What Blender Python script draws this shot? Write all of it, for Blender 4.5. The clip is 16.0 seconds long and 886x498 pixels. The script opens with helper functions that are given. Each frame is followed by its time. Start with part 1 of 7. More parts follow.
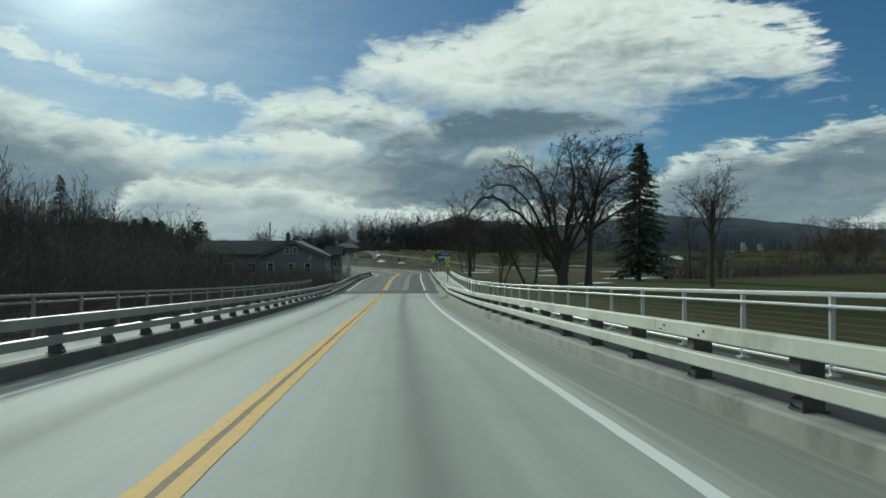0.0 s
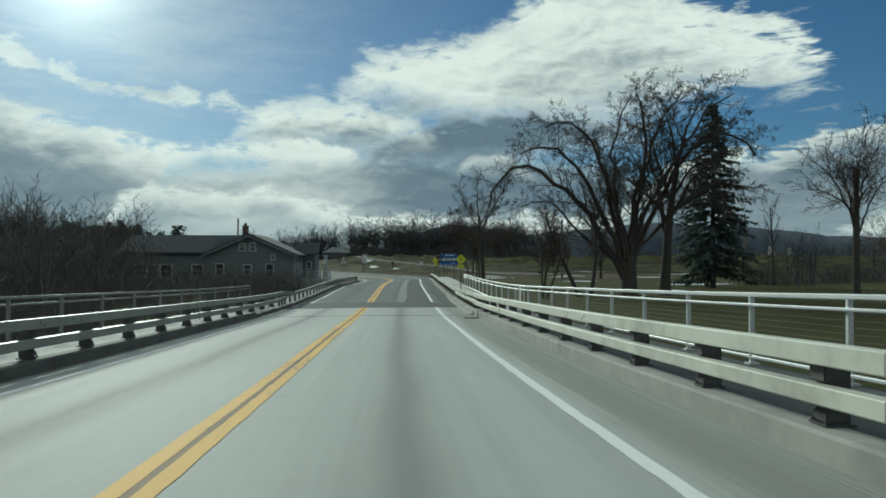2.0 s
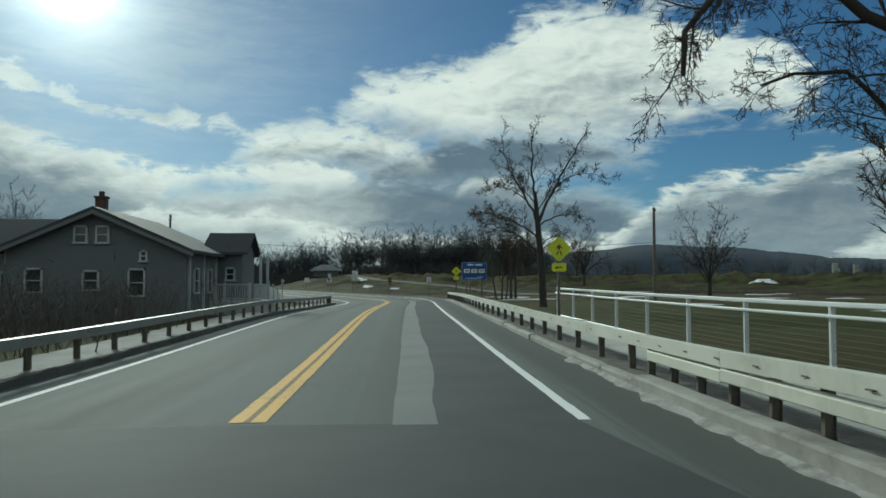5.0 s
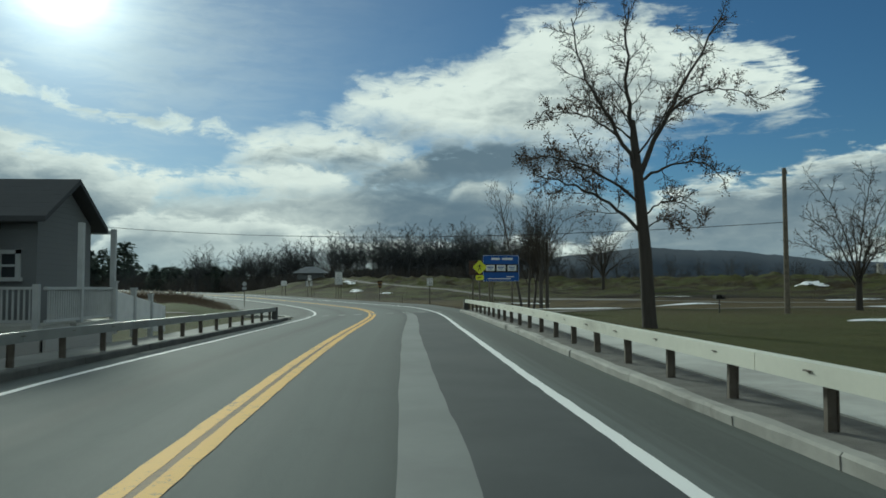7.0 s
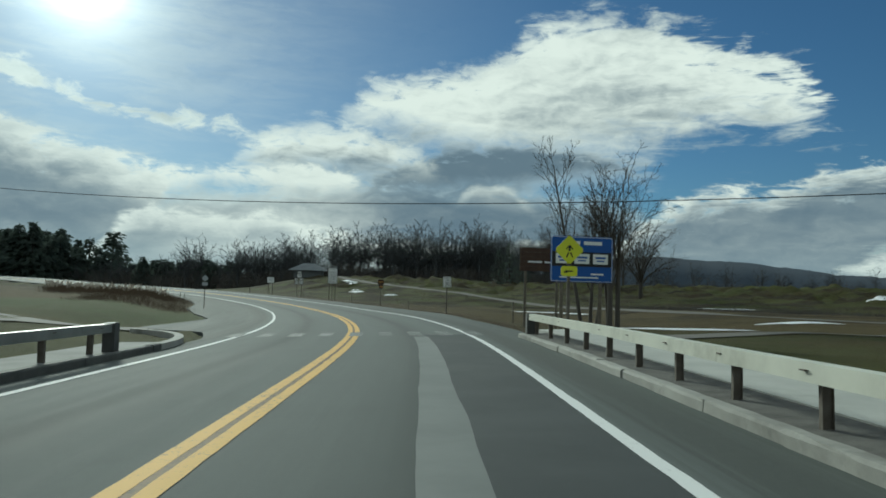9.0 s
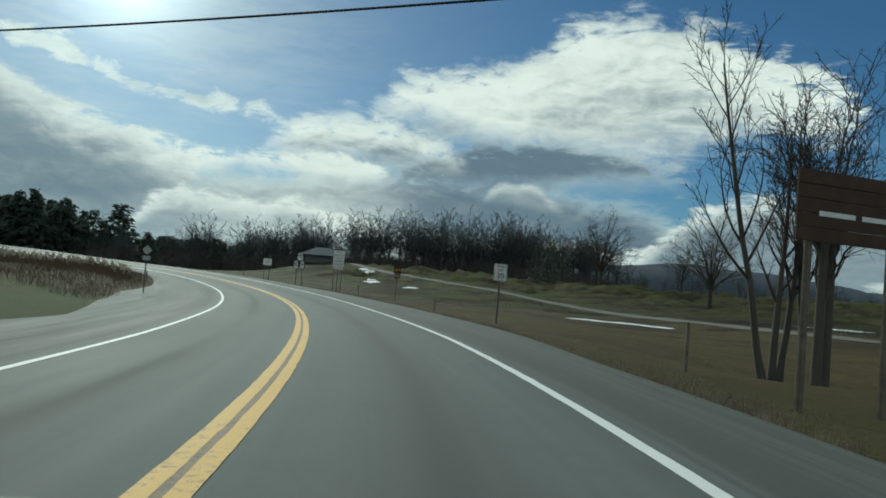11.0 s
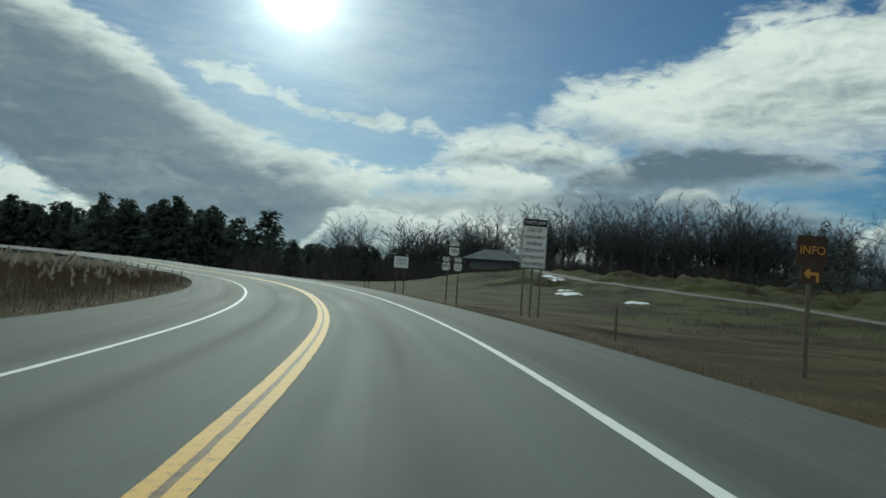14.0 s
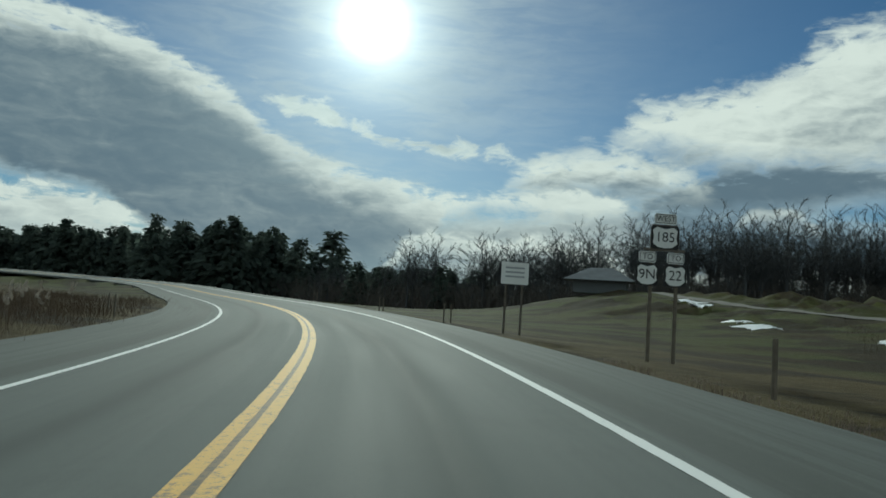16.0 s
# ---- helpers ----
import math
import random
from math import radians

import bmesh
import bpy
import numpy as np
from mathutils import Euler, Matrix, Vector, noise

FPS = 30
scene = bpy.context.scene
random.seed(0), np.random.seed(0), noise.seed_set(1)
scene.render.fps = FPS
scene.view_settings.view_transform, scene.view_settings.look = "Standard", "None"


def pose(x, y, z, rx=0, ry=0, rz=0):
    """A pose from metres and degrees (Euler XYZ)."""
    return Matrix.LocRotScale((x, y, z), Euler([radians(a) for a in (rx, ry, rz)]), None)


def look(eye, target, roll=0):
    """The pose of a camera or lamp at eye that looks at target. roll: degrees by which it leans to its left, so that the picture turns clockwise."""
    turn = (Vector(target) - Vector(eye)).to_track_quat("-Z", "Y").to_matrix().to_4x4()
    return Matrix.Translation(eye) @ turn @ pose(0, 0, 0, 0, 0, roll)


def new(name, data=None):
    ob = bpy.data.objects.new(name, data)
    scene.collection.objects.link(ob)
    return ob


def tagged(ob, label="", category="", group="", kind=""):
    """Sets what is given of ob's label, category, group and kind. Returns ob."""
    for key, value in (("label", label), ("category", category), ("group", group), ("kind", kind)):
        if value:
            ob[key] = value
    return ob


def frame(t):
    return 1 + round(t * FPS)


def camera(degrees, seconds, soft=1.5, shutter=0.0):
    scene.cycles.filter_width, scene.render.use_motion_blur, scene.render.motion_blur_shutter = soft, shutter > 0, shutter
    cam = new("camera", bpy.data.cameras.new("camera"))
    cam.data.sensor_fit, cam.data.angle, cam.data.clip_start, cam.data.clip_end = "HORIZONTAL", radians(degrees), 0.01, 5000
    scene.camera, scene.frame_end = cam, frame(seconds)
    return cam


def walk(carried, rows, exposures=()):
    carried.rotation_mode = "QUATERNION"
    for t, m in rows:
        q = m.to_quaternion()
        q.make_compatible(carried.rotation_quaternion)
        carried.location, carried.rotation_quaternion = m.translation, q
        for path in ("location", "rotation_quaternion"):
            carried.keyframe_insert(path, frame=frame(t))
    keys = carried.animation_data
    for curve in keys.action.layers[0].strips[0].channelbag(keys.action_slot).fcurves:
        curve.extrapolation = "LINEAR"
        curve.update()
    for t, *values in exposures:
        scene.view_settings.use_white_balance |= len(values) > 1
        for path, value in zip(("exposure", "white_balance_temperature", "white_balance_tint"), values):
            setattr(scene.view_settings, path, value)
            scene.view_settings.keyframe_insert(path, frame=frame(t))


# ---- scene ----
# The camera car drives off a bridge and round a banked left-hand curve.
EXPOSE = [(0.0, -0.22, 5750, -12.0), (2.0, -0.14, 5750, -12.0), (3.5, -0.12, 5750, -12.0), (4.6, -0.18, 5750, -12.0), (8.5, -0.12, 5750, -12.0), (11.0, -0.10, 5750, -12.0), (13.0, -0.18, 5750, -12.0), (16.0, -0.28, 5750, -12.0)]
cam = camera(60.7, 16.0, soft=1.7)
PATH = [
    (0, -0.00, -0.00, 1.34, 90.40, 0.00, -2.60),
    (0.5, -0.00, 6.21, 1.08, 90.58, -0.01, -2.61),
    (1, -0.12, 12.35, 0.83, 90.79, 0.12, -2.68),
    (1.5, -0.26, 18.45, 0.58, 90.90, 0.01, -2.93),
    (2, -0.26, 24.53, 0.38, 91.01, 0.01, -3.05),
    (2.5, -0.37, 30.60, 0.14, 91.26, 0.09, -3.06),
    (3, -0.45, 36.70, -0.06, 91.53, -0.26, -3.18),
    (3.5, -0.45, 42.84, -0.22, 91.66, -0.20, -3.12),
    (4, -0.47, 49.00, -0.38, 91.92, 0.23, -3.07),
    (4.5, -0.64, 55.13, -0.43, 92.26, -0.24, -2.90),
    (4.7, -0.60, 57.56, -0.46, 92.64, -0.13, -3.05),
    (6.8, -0.43, 82.09, -0.53, 92.80, 0.24, -3.40),
    (7, -0.46, 84.29, -0.50, 92.98, 0.11, -3.67),
    (7.5, -0.39, 89.68, -0.46, 92.97, 0.01, -3.51),
    (8, -0.36, 94.90, -0.51, 92.80, -0.18, -3.50),
    (8.5, -0.31, 99.97, -0.47, 93.26, -1.03, -3.56),
    (8.7, -0.27, 101.97, -0.50, 93.20, -1.22, -3.44),
    (10.8, -0.33, 123.59, -0.62, 93.33, -4.91, -1.81),
    (11, -0.34, 126.23, -0.61, 92.73, -4.79, -1.53),
    (11.5, -0.70, 133.11, -0.72, 93.30, -4.42, -0.05),
    (12, -1.29, 140.30, -0.76, 92.41, -4.13, 2.24),
    (12.5, -2.06, 147.68, -0.77, 92.40, -3.84, 4.75),
    (13, -3.30, 155.13, -0.85, 92.40, -4.17, 6.92),
    (13.5, -4.75, 162.63, -0.92, 92.59, -3.89, 9.05),
    (14, -6.53, 170.06, -0.88, 92.60, -4.01, 11.12),
    (14.5, -8.51, 177.27, -0.92, 92.45, -3.83, 13.01),
    (15, -10.63, 184.11, -0.92, 93.35, -3.45, 14.45),
    (15.5, -12.79, 190.58, -0.92, 93.97, -3.16, 15.85),
    (16, -14.92, 196.74, -0.90, 94.24, -3.56, 16.76),
]
walk(cam, [(t, pose(*r)) for t, *r in PATH], exposures=EXPOSE)

# ---- sky, sun ----
SUN_AZ, SUN_EL = -23.4, 20.3          # degrees right of +y, above the horizon


def sun_vector():
    a, e = radians(SUN_AZ), radians(SUN_EL)
    return Vector((math.sin(a) * math.cos(e), math.cos(a) * math.cos(e), math.sin(e)))


class Nodes:
    """Short-hand for node trees."""

    def __init__(self, tree):
        self.t = tree

    def add(self, kind):
        return self.t.nodes.new(kind)

    def link(self, a, b):
        self.t.links.new(a, b)

    def put(self, sock, v):
        if isinstance(v, bpy.types.NodeSocket):
            self.t.links.new(v, sock)
        else:
            sock.default_value = v

    def m(self, op, a, b=0.0, c=0.0, clamp=False):
        n = self.t.nodes.new("ShaderNodeMath")
        n.operation, n.use_clamp = op, clamp
        for i, v in enumerate((a, b, c)):
            self.put(n.inputs[i], v)
        return n.outputs[0]

    def ramp(self, v, lo, hi, a=0.0, b=1.0, smooth=True):
        n = self.t.nodes.new("ShaderNodeMapRange")
        n.interpolation_type = "SMOOTHSTEP" if smooth else "LINEAR"
        for i, x in enumerate((v, lo, hi, a, b)):
            self.put(n.inputs[i], x)
        return n.outputs[0]

    def noise(self, vec, scale, detail=4.0, rough=0.55, dist=0.0):
        n = self.t.nodes.new("ShaderNodeTexNoise")
        self.put(n.inputs["Vector"], vec)
        self.put(n.inputs["Scale"], scale)
        n.inputs["Detail"].default_value, n.inputs["Roughness"].default_value = detail, rough
        n.inputs["Distortion"].default_value = dist
        return n.outputs["Fac"]

    def mix(self, f, a, b, blend="MIX"):
        n = self.t.nodes.new("ShaderNodeMix")
        n.data_type, n.blend_type = "RGBA", blend
        self.put(n.inputs[0], f)
        for s, v in ((n.inputs[6], a), (n.inputs[7], b)):
            self.put(s, v if isinstance(v, bpy.types.NodeSocket) else (*v, 1.0))
        return n.outputs[2]

    def xyz(self, x, y, z):
        n = self.t.nodes.new("ShaderNodeCombineXYZ")
        for i, v in enumerate((x, y, z)):
            self.put(n.inputs[i], v)
        return n.outputs[0]

    def split(self, v):
        n = self.t.nodes.new("ShaderNodeSeparateXYZ")
        self.put(n.inputs[0], v)
        return n.outputs


def build_world():
    world = bpy.data.worlds.new("winter_sky")
    scene.world = world
    world.use_nodes = True
    t = world.node_tree
    t.nodes.clear()
    N = Nodes(t)
    co = N.add("ShaderNodeTexCoord").outputs["Generated"]
    x, y, z = N.split(co)
    az = N.m("MULTIPLY", N.m("ARCTAN2", x, y), 57.2958)
    el = N.m("MULTIPLY", N.m("ARCSINE", z), 57.2958)
    cx = N.m("MULTIPLY", az, 0.125)
    cy = N.m("MULTIPLY", el, 0.27)
    p = N.xyz(cx, cy, 0.0)
    # coordinates curdled by a small swirl, so that the edges billow
    sw = N.add("ShaderNodeTexNoise")
    N.put(sw.inputs["Vector"], p)
    sw.inputs["Scale"].default_value, sw.inputs["Detail"].default_value = 2.2, 3.0
    off = N.split(sw.outputs["Color"])
    bx, by = (N.m("MULTIPLY", N.m("SUBTRACT", off[i], 0.5), 0.42) for i in (0, 1))
    p = N.xyz(N.m("ADD", cx, bx), N.m("ADD", cy, by), 0.0)
    puff = N.noise(p, 1.6, 10.0, 0.56, 0.1)
    frill = N.noise(p, 5.0, 8.0, 0.62, 0.0)
    wisp = N.noise(N.xyz(N.m("MULTIPLY", cx, 0.7), N.m("MULTIPLY", cy, 1.5), 4.0), 2.6, 7.0, 0.62, 0.6)
    wide = N.noise(p, 0.6, 3.0, 0.5)
    # the same puffs a little nearer the sun: what is thinner there is lit
    dx, dy = N.m("SUBTRACT", SUN_AZ, az), N.m("SUBTRACT", SUN_EL, el)
    ln = N.m("ADD", N.m("SQRT", N.m("ADD", N.m("MULTIPLY", dx, dx), N.m("MULTIPLY", dy, dy))), 4.0)
    p2 = N.xyz(N.m("ADD", N.m("ADD", cx, bx), N.m("MULTIPLY", N.m("DIVIDE", dx, ln), 0.07)),
               N.m("ADD", N.m("ADD", cy, by), N.m("ADD", N.m("MULTIPLY", N.m("DIVIDE", dy, ln), 0.12), 0.07)), 0.0)
    relief = N.m("SUBTRACT", puff, N.noise(p2, 1.6, 8.0, 0.56, 0.1))
    fac = N.m("DIVIDE", N.m("ADD", az, 60.0), 120.0, clamp=True)

    def line(pts):
        """Piecewise straight line: elevation against azimuth."""
        r = N.add("ShaderNodeValToRGB")
        els = r.color_ramp.elements
        while len(els) < len(pts):
            els.new(0.5)
        for e_, (a_, h_) in zip(els, pts):
            e_.position = (a_ + 60.0) / 120.0
            v = (h_ + 10.0) / 40.0
            e_.color = (v, v, v, 1)
        N.link(fac, r.inputs[0])
        return N.m("MULTIPLY_ADD", N.split(r.outputs[0])[0], 40.0, -10.0)

    np_, nw, nb, nf = (N.m("SUBTRACT", q, 0.5) for q in (puff, wisp, wide, frill))
    rag = N.m("ADD", N.m("MULTIPLY", np_, 1.5), N.m("ADD", N.m("MULTIPLY", nw, N.ramp(az, 12.0, 26.0, 0.5, 2.8)), N.m("MULTIPLY", nf, 0.8)))
    # the sheet frays towards its right-hand end
    rag = N.m("MULTIPLY", rag, N.ramp(az, 12.0, 27.0, 1.0, 1.25))
    body_noise = N.m("ADD", N.m("MULTIPLY", relief, 1.7), N.m("ADD", N.m("MULTIPLY", nb, 1.1), N.m("ADD", N.m("MULTIPLY", nw, 0.4), N.m("MULTIPLY", np_, -0.5))))
    cloud, total = None, None
    for name, top, low, amp, soft, d0, d1, dark, base, texture, fade in BANKS:
        over = N.m("ADD", N.m("SUBTRACT", line(top), el), N.m("MULTIPLY", rag, amp))
        beneath = N.m("ADD", N.m("SUBTRACT", el, line(low)), N.m("MULTIPLY", rag, amp))
        a = N.m("MULTIPLY", N.ramp(over, 0.0, soft), N.ramp(beneath, 0.0, soft * 1.6))
        # thin, torn rims
        a = N.m("MULTIPLY", a, N.ramp(N.m("ADD", N.m("MULTIPLY", over, 0.16), N.m("ADD", nw, nf)), -0.22, 0.26))
        g = N.m("MULTIPLY", N.ramp(over, d0, d1), N.ramp(az, fade[0], fade[1], dark, dark * fade[2]))
        g = N.ramp(N.m("ADD", N.m("ADD", g, base), N.m("MULTIPLY", body_noise, texture)), -0.08, 1.12, 0.0, 0.94)
        col = N.mix(g, (0.93, 0.88, 0.81), (0.112, 0.158, 0.215))
        cloud = col if cloud is None else N.mix(a, cloud, col)
        total = N.m("SUBTRACT", 1.0, a) if total is None else N.m("MULTIPLY", total, N.m("SUBTRACT", 1.0, a))
    # scattered small clouds: a broken strip under the sun, and all round outside the view
    strip = N.m("ABSOLUTE", N.m("SUBTRACT", el, line(STRIP)))
    s = N.m("ADD", N.ramp(strip, 0.0, 1.7, 0.64, 0.0), N.m("ADD", N.m("MULTIPLY", np_, 3.4), N.m("MULTIPLY", nf, 1.0)))
    sa = N.m("MULTIPLY", N.ramp(s, 0.38, 0.86), N.m("MULTIPLY", N.ramp(strip, 2.0, 1.2), N.ramp(N.m("ABSOLUTE", N.m("ADD", az, 21.5)), 11.5, 9.0)))
    # unseen clouds behind and overhead, added nearly white to brighten shaded faces
    away = N.m("MAXIMUM", N.ramp(N.m("ABSOLUTE", N.m("ADD", az, 4.0)), 52.0, 75.0), N.ramp(el, 22.0, 34.0))
    oa = N.ramp(N.m("ADD", N.m("MULTIPLY", np_, 1.8), N.m("ADD", N.m("MULTIPLY", nb, 0.8), N.m("MULTIPLY", away, 1.18))), 0.95, 1.35)
    loose = N.m("MAXIMUM", sa, oa)
    lg = N.m("ADD", N.m("MULTIPLY", oa, 0.12), N.m("MULTIPLY", relief, 2.0), clamp=True)
    cloud = N.mix(loose, cloud, N.mix(lg, (0.82, 0.81, 0.77), (0.17, 0.22, 0.27)))
    total = N.m("MULTIPLY", total, N.m("SUBTRACT", 1.0, loose))
    # pale haze over the horizon and a thin veil round the sun
    dn = N.t.nodes.new("ShaderNodeVectorMath")
    dn.operation = "DOT_PRODUCT"
    N.put(dn.inputs[0], co)
    dn.inputs[1].default_value = sun_vector()
    cosang = N.m("MAXIMUM", dn.outputs["Value"], 0.0)
    near, halo, core = (N.m("POWER", cosang, k) for k in (45.0, 320.0, 2200.0))
    veil = N.m("MULTIPLY", N.m("MULTIPLY", near, N.ramp(N.m("ADD", wisp, nb), 0.3, 0.75)), 0.5)
    cloud = N.mix(veil, cloud, (0.50, 0.54, 0.56))
    total = N.m("MULTIPLY", total, N.m("SUBTRACT", 1.0, veil))
    glow = N.m("MULTIPLY", N.m("POWER", cosang, 14.0), 0.16)
    cloud = N.mix(N.m("MULTIPLY", glow, 0.35), cloud, (0.62, 0.66, 0.66))
    total = N.m("MULTIPLY", total, N.m("SUBTRACT", 1.0, glow))
    haze = N.m("MULTIPLY", N.ramp(el, 5.0, 0.5, 0.0, 0.62), N.ramp(az, 2.0, -8.0, 0.45, 1.0))
    cloud = N.mix(haze, cloud, (0.45, 0.50, 0.52))
    total = N.m("MULTIPLY", total, N.m("SUBTRACT", 1.0, haze))
    bgc = N.add("ShaderNodeBackground")
    N.link(cloud, bgc.inputs["Color"])
    bgc.inputs["Strength"].default_value = CLOUD_LIGHT
    sky = N.add("ShaderNodeTexSky")
    sky.sky_type = "NISHITA"
    sky.sun_disc = False
    sky.sun_elevation, sky.sun_rotation = radians(SUN_EL), radians(SUN_AZ)
    sky.air_density, sky.dust_density, sky.ozone_density = 1.0, 0.2, 4.0
    bgs = N.add("ShaderNodeBackground")
    N.link(N.mix(1.0, sky.outputs[0], (0.86, 0.985, 1.11), "MULTIPLY"), bgs.inputs["Color"])
    bgs.inputs["Strength"].default_value = SKY_LIGHT
    mx = N.add("ShaderNodeMixShader")
    N.link(total, mx.inputs[0])
    N.link(bgc.outputs[0], mx.inputs[1])
    N.link(bgs.outputs[0], mx.inputs[2])
    # glare of the low sun
    bgh = N.add("ShaderNodeBackground")
    bgh.inputs["Color"].default_value = (1.0, 0.97, 0.9, 1)
    N.put(bgh.inputs["Strength"], N.m("ADD", N.m("ADD", N.m("MULTIPLY", halo, 0.85), N.m("MULTIPLY", core, 2.6)),
                                      N.m("MULTIPLY", near, 0.10)))
    sm = N.add("ShaderNodeAddShader")
    N.link(mx.outputs[0], sm.inputs[0])
    N.link(bgh.outputs[0], sm.inputs[1])
    out = N.add("ShaderNodeOutputWorld")
    N.link(sm.outputs[0], out.inputs[0])
    world.cycles.sampling_method = "MANUAL"
    world.cycles.sample_map_resolution = 1024


CLOUD_LIGHT, SKY_LIGHT = 1.0, 0.05
# cloud banks, back to front: top and lower edge (azimuth, elevation), raggedness, edge softness,
# depths between which the body turns grey, how grey, base grey, texture
BANKS = [
    ("high_sheet", [(-6.5, 12.0), (-4.8, 14.2), (-2.6, 16.0), (1.5, 16.9), (6, 18), (9, 20.3), (14, 21.3), (20, 20.3), (24, 18.0), (29, 16.2), (31, 12.5), (33.5, 7)],
     [(-6.5, 12.0), (-3, 10.6), (2, 9.4), (8, 9.0), (14, 9.0), (19, 9.6), (25, 10.9), (30, 10.9), (33, 12)], 2.7, 2.3, 2.0, 7.5, 0.36, 0.05, 0.95, (0, 1, 1)),
    ("rain_curtain", [(-24, 2), (-21, 7.0), (-16, 8.2), (-13, 8.4), (-10, 8.9), (-8, 9.2), (-3, 9.6), (4, 9.2), (9, 9.0), (14, 8.4), (17, 7.4), (20, 6.0), (24, 4.0), (27, 2)],
     [(-24, -2), (-4, -2), (10, -2), (27, -2)], 1.2, 3.0, 0.0, 3.0, 0.12, 0.38, 0.5, (-9, 3, 5.2)),
    ("grey_body", [(-4, 7), (-2.4, 9.0), (0, 10.4), (3, 11.6), (8, 12.0), (13, 11.6), (17, 10.4), (21, 8.6)],
     [(-4, 6), (2, 5.8), (8, 6.4), (14, 7.2), (19, 8.0), (21, 8.5)], 1.2, 1.7, -0.4, 1.7, 0.92, 0.2, 0.5, (0, 1, 1)),
    ("lobe", [(-13.6, 8.6), (-12.0, 11.4), (-9.8, 12.7), (-6.5, 13.0), (-3.5, 12.8), (-1, 12.3), (1.6, 11.0), (3.4, 9.2), (4.4, 8)],
     [(-13.6, 8.4), (-10, 7.0), (0, 7.2), (4.4, 8)], 1.9, 2.0, 1.0, 4.0, 0.7, 0.03, 0.8, (0, 1, 1)),
    ("puff", [(3.6, 6.2), (4.4, 7.8), (5.4, 8.5), (6.4, 8.1), (7.4, 8.6), (8.6, 8.0), (10.0, 6.6), (12.0, 5.6)],
     [(3.6, 6.1), (8, 5.8), (12.0, 5.6)], 0.9, 1.1, 0.3, 1.6, 0.6, 0.16, 0.5, (0, 1, 1)),
    ("left_bank", [(-60, 19.5), (-43.8, 18.6), (-39.7, 17.9), (-36, 16.4), (-32.5, 14.4), (-29.5, 12.2), (-25.5, 10.7), (-20, 9.5), (-15.5, 8.9), (-11, 9.2), (-7, 9.8), (-5, 9.4), (0, 7)],
     [(-60, 8), (-42, 5.6), (-39, 3.6), (-36, 0.5), (-31, -2), (-26, -2), (-22.5, -2), (-20, 0.5), (-17, 5.8), (-14, 7.0), (-9, 6.6), (-6, 6.4), (0, 7.5)], 1.6, 1.0, 0.4, 4.2, 0.95, 0.0, 0.55, (-24, -12, 0.4)),
    ("second_edge", [(-34, -2), (-25, -2), (-22, 2.4), (-20, 5.2), (-18.5, 6.2), (-17, 6.0), (-14, 5.5), (-12, 5.3), (-10.5, 6.1), (-9, 6.2), (-7.5, 5.2), (-5, 4.6), (0, 4)],
     [(-34, 4), (-28, 1), (-25, -2), (0, -2)], 1.4, 0.9, 0.4, 2.6, 0.78, 0.02, 0.5, (-22, -12, 0.62)),
    ("right_low", [(13.5, 1), (16.5, 4.4), (19, 7.0), (22, 8.1), (27, 8.3), (30, 9.2), (33.5, 9.7), (45, 11.5), (60, 12)],
     [(13.5, -2), (27, -2), (31, 1.5), (34, 3.0), (37, -2), (60, -2)], 1.0, 0.8, 0.15, 2.4, 0.85, 0.05, 0.4, (0, 1, 1)),
    ("far_left_low", [(-60, 6.8), (-44, 7.0), (-41, 6.3), (-37, 4.4), (-34, 2.6), (-30, -1)], [(-60, -2), (-30, -2)], 1.6, 0.7, 0.6, 3.0, 0.35, 0.0, 0.55, (0, 1, 1)),
]
STRIP = [(-60, 19), (-31.5, 14.0), (-26.8, 13.3), (-19.2, 12.2), (-13, 11.3), (60, 2)]
build_world()

sun_data = bpy.data.lights.new("sun", "SUN")
sun_data.energy, sun_data.angle, sun_data.color = 2.9, radians(9.0), (1.0, 0.93, 0.82)
sun = new("sun", sun_data)
sun.matrix_world = look(sun_vector() * 100, (0, 0, 0))

# ---- materials ----
def material(name, make, rough=0.8, metal=0.0, spec=0.5):
    mat = bpy.data.materials.new(name)
    mat.use_nodes = True
    t = mat.node_tree
    b = t.nodes["Principled BSDF"]
    b.inputs["Roughness"].default_value = rough
    b.inputs["Metallic"].default_value = metal
    b.inputs["Specular IOR Level"].default_value = spec
    N = Nodes(t)
    N.bsdf = b
    N.obj = N.add("ShaderNodeTexCoord").outputs["Object"]
    N.uv = N.add("ShaderNodeTexCoord").outputs["UV"]
    N.pos = N.add("ShaderNodeNewGeometry").outputs["Position"]
    make(N)
    return mat


def bump(N, height, strength=0.3, distance=0.01):
    n = N.add("ShaderNodeBump")
    n.inputs["Strength"].default_value, n.inputs["Distance"].default_value = strength, distance
    N.put(n.inputs["Height"], height)
    N.link(n.outputs[0], N.bsdf.inputs["Normal"])


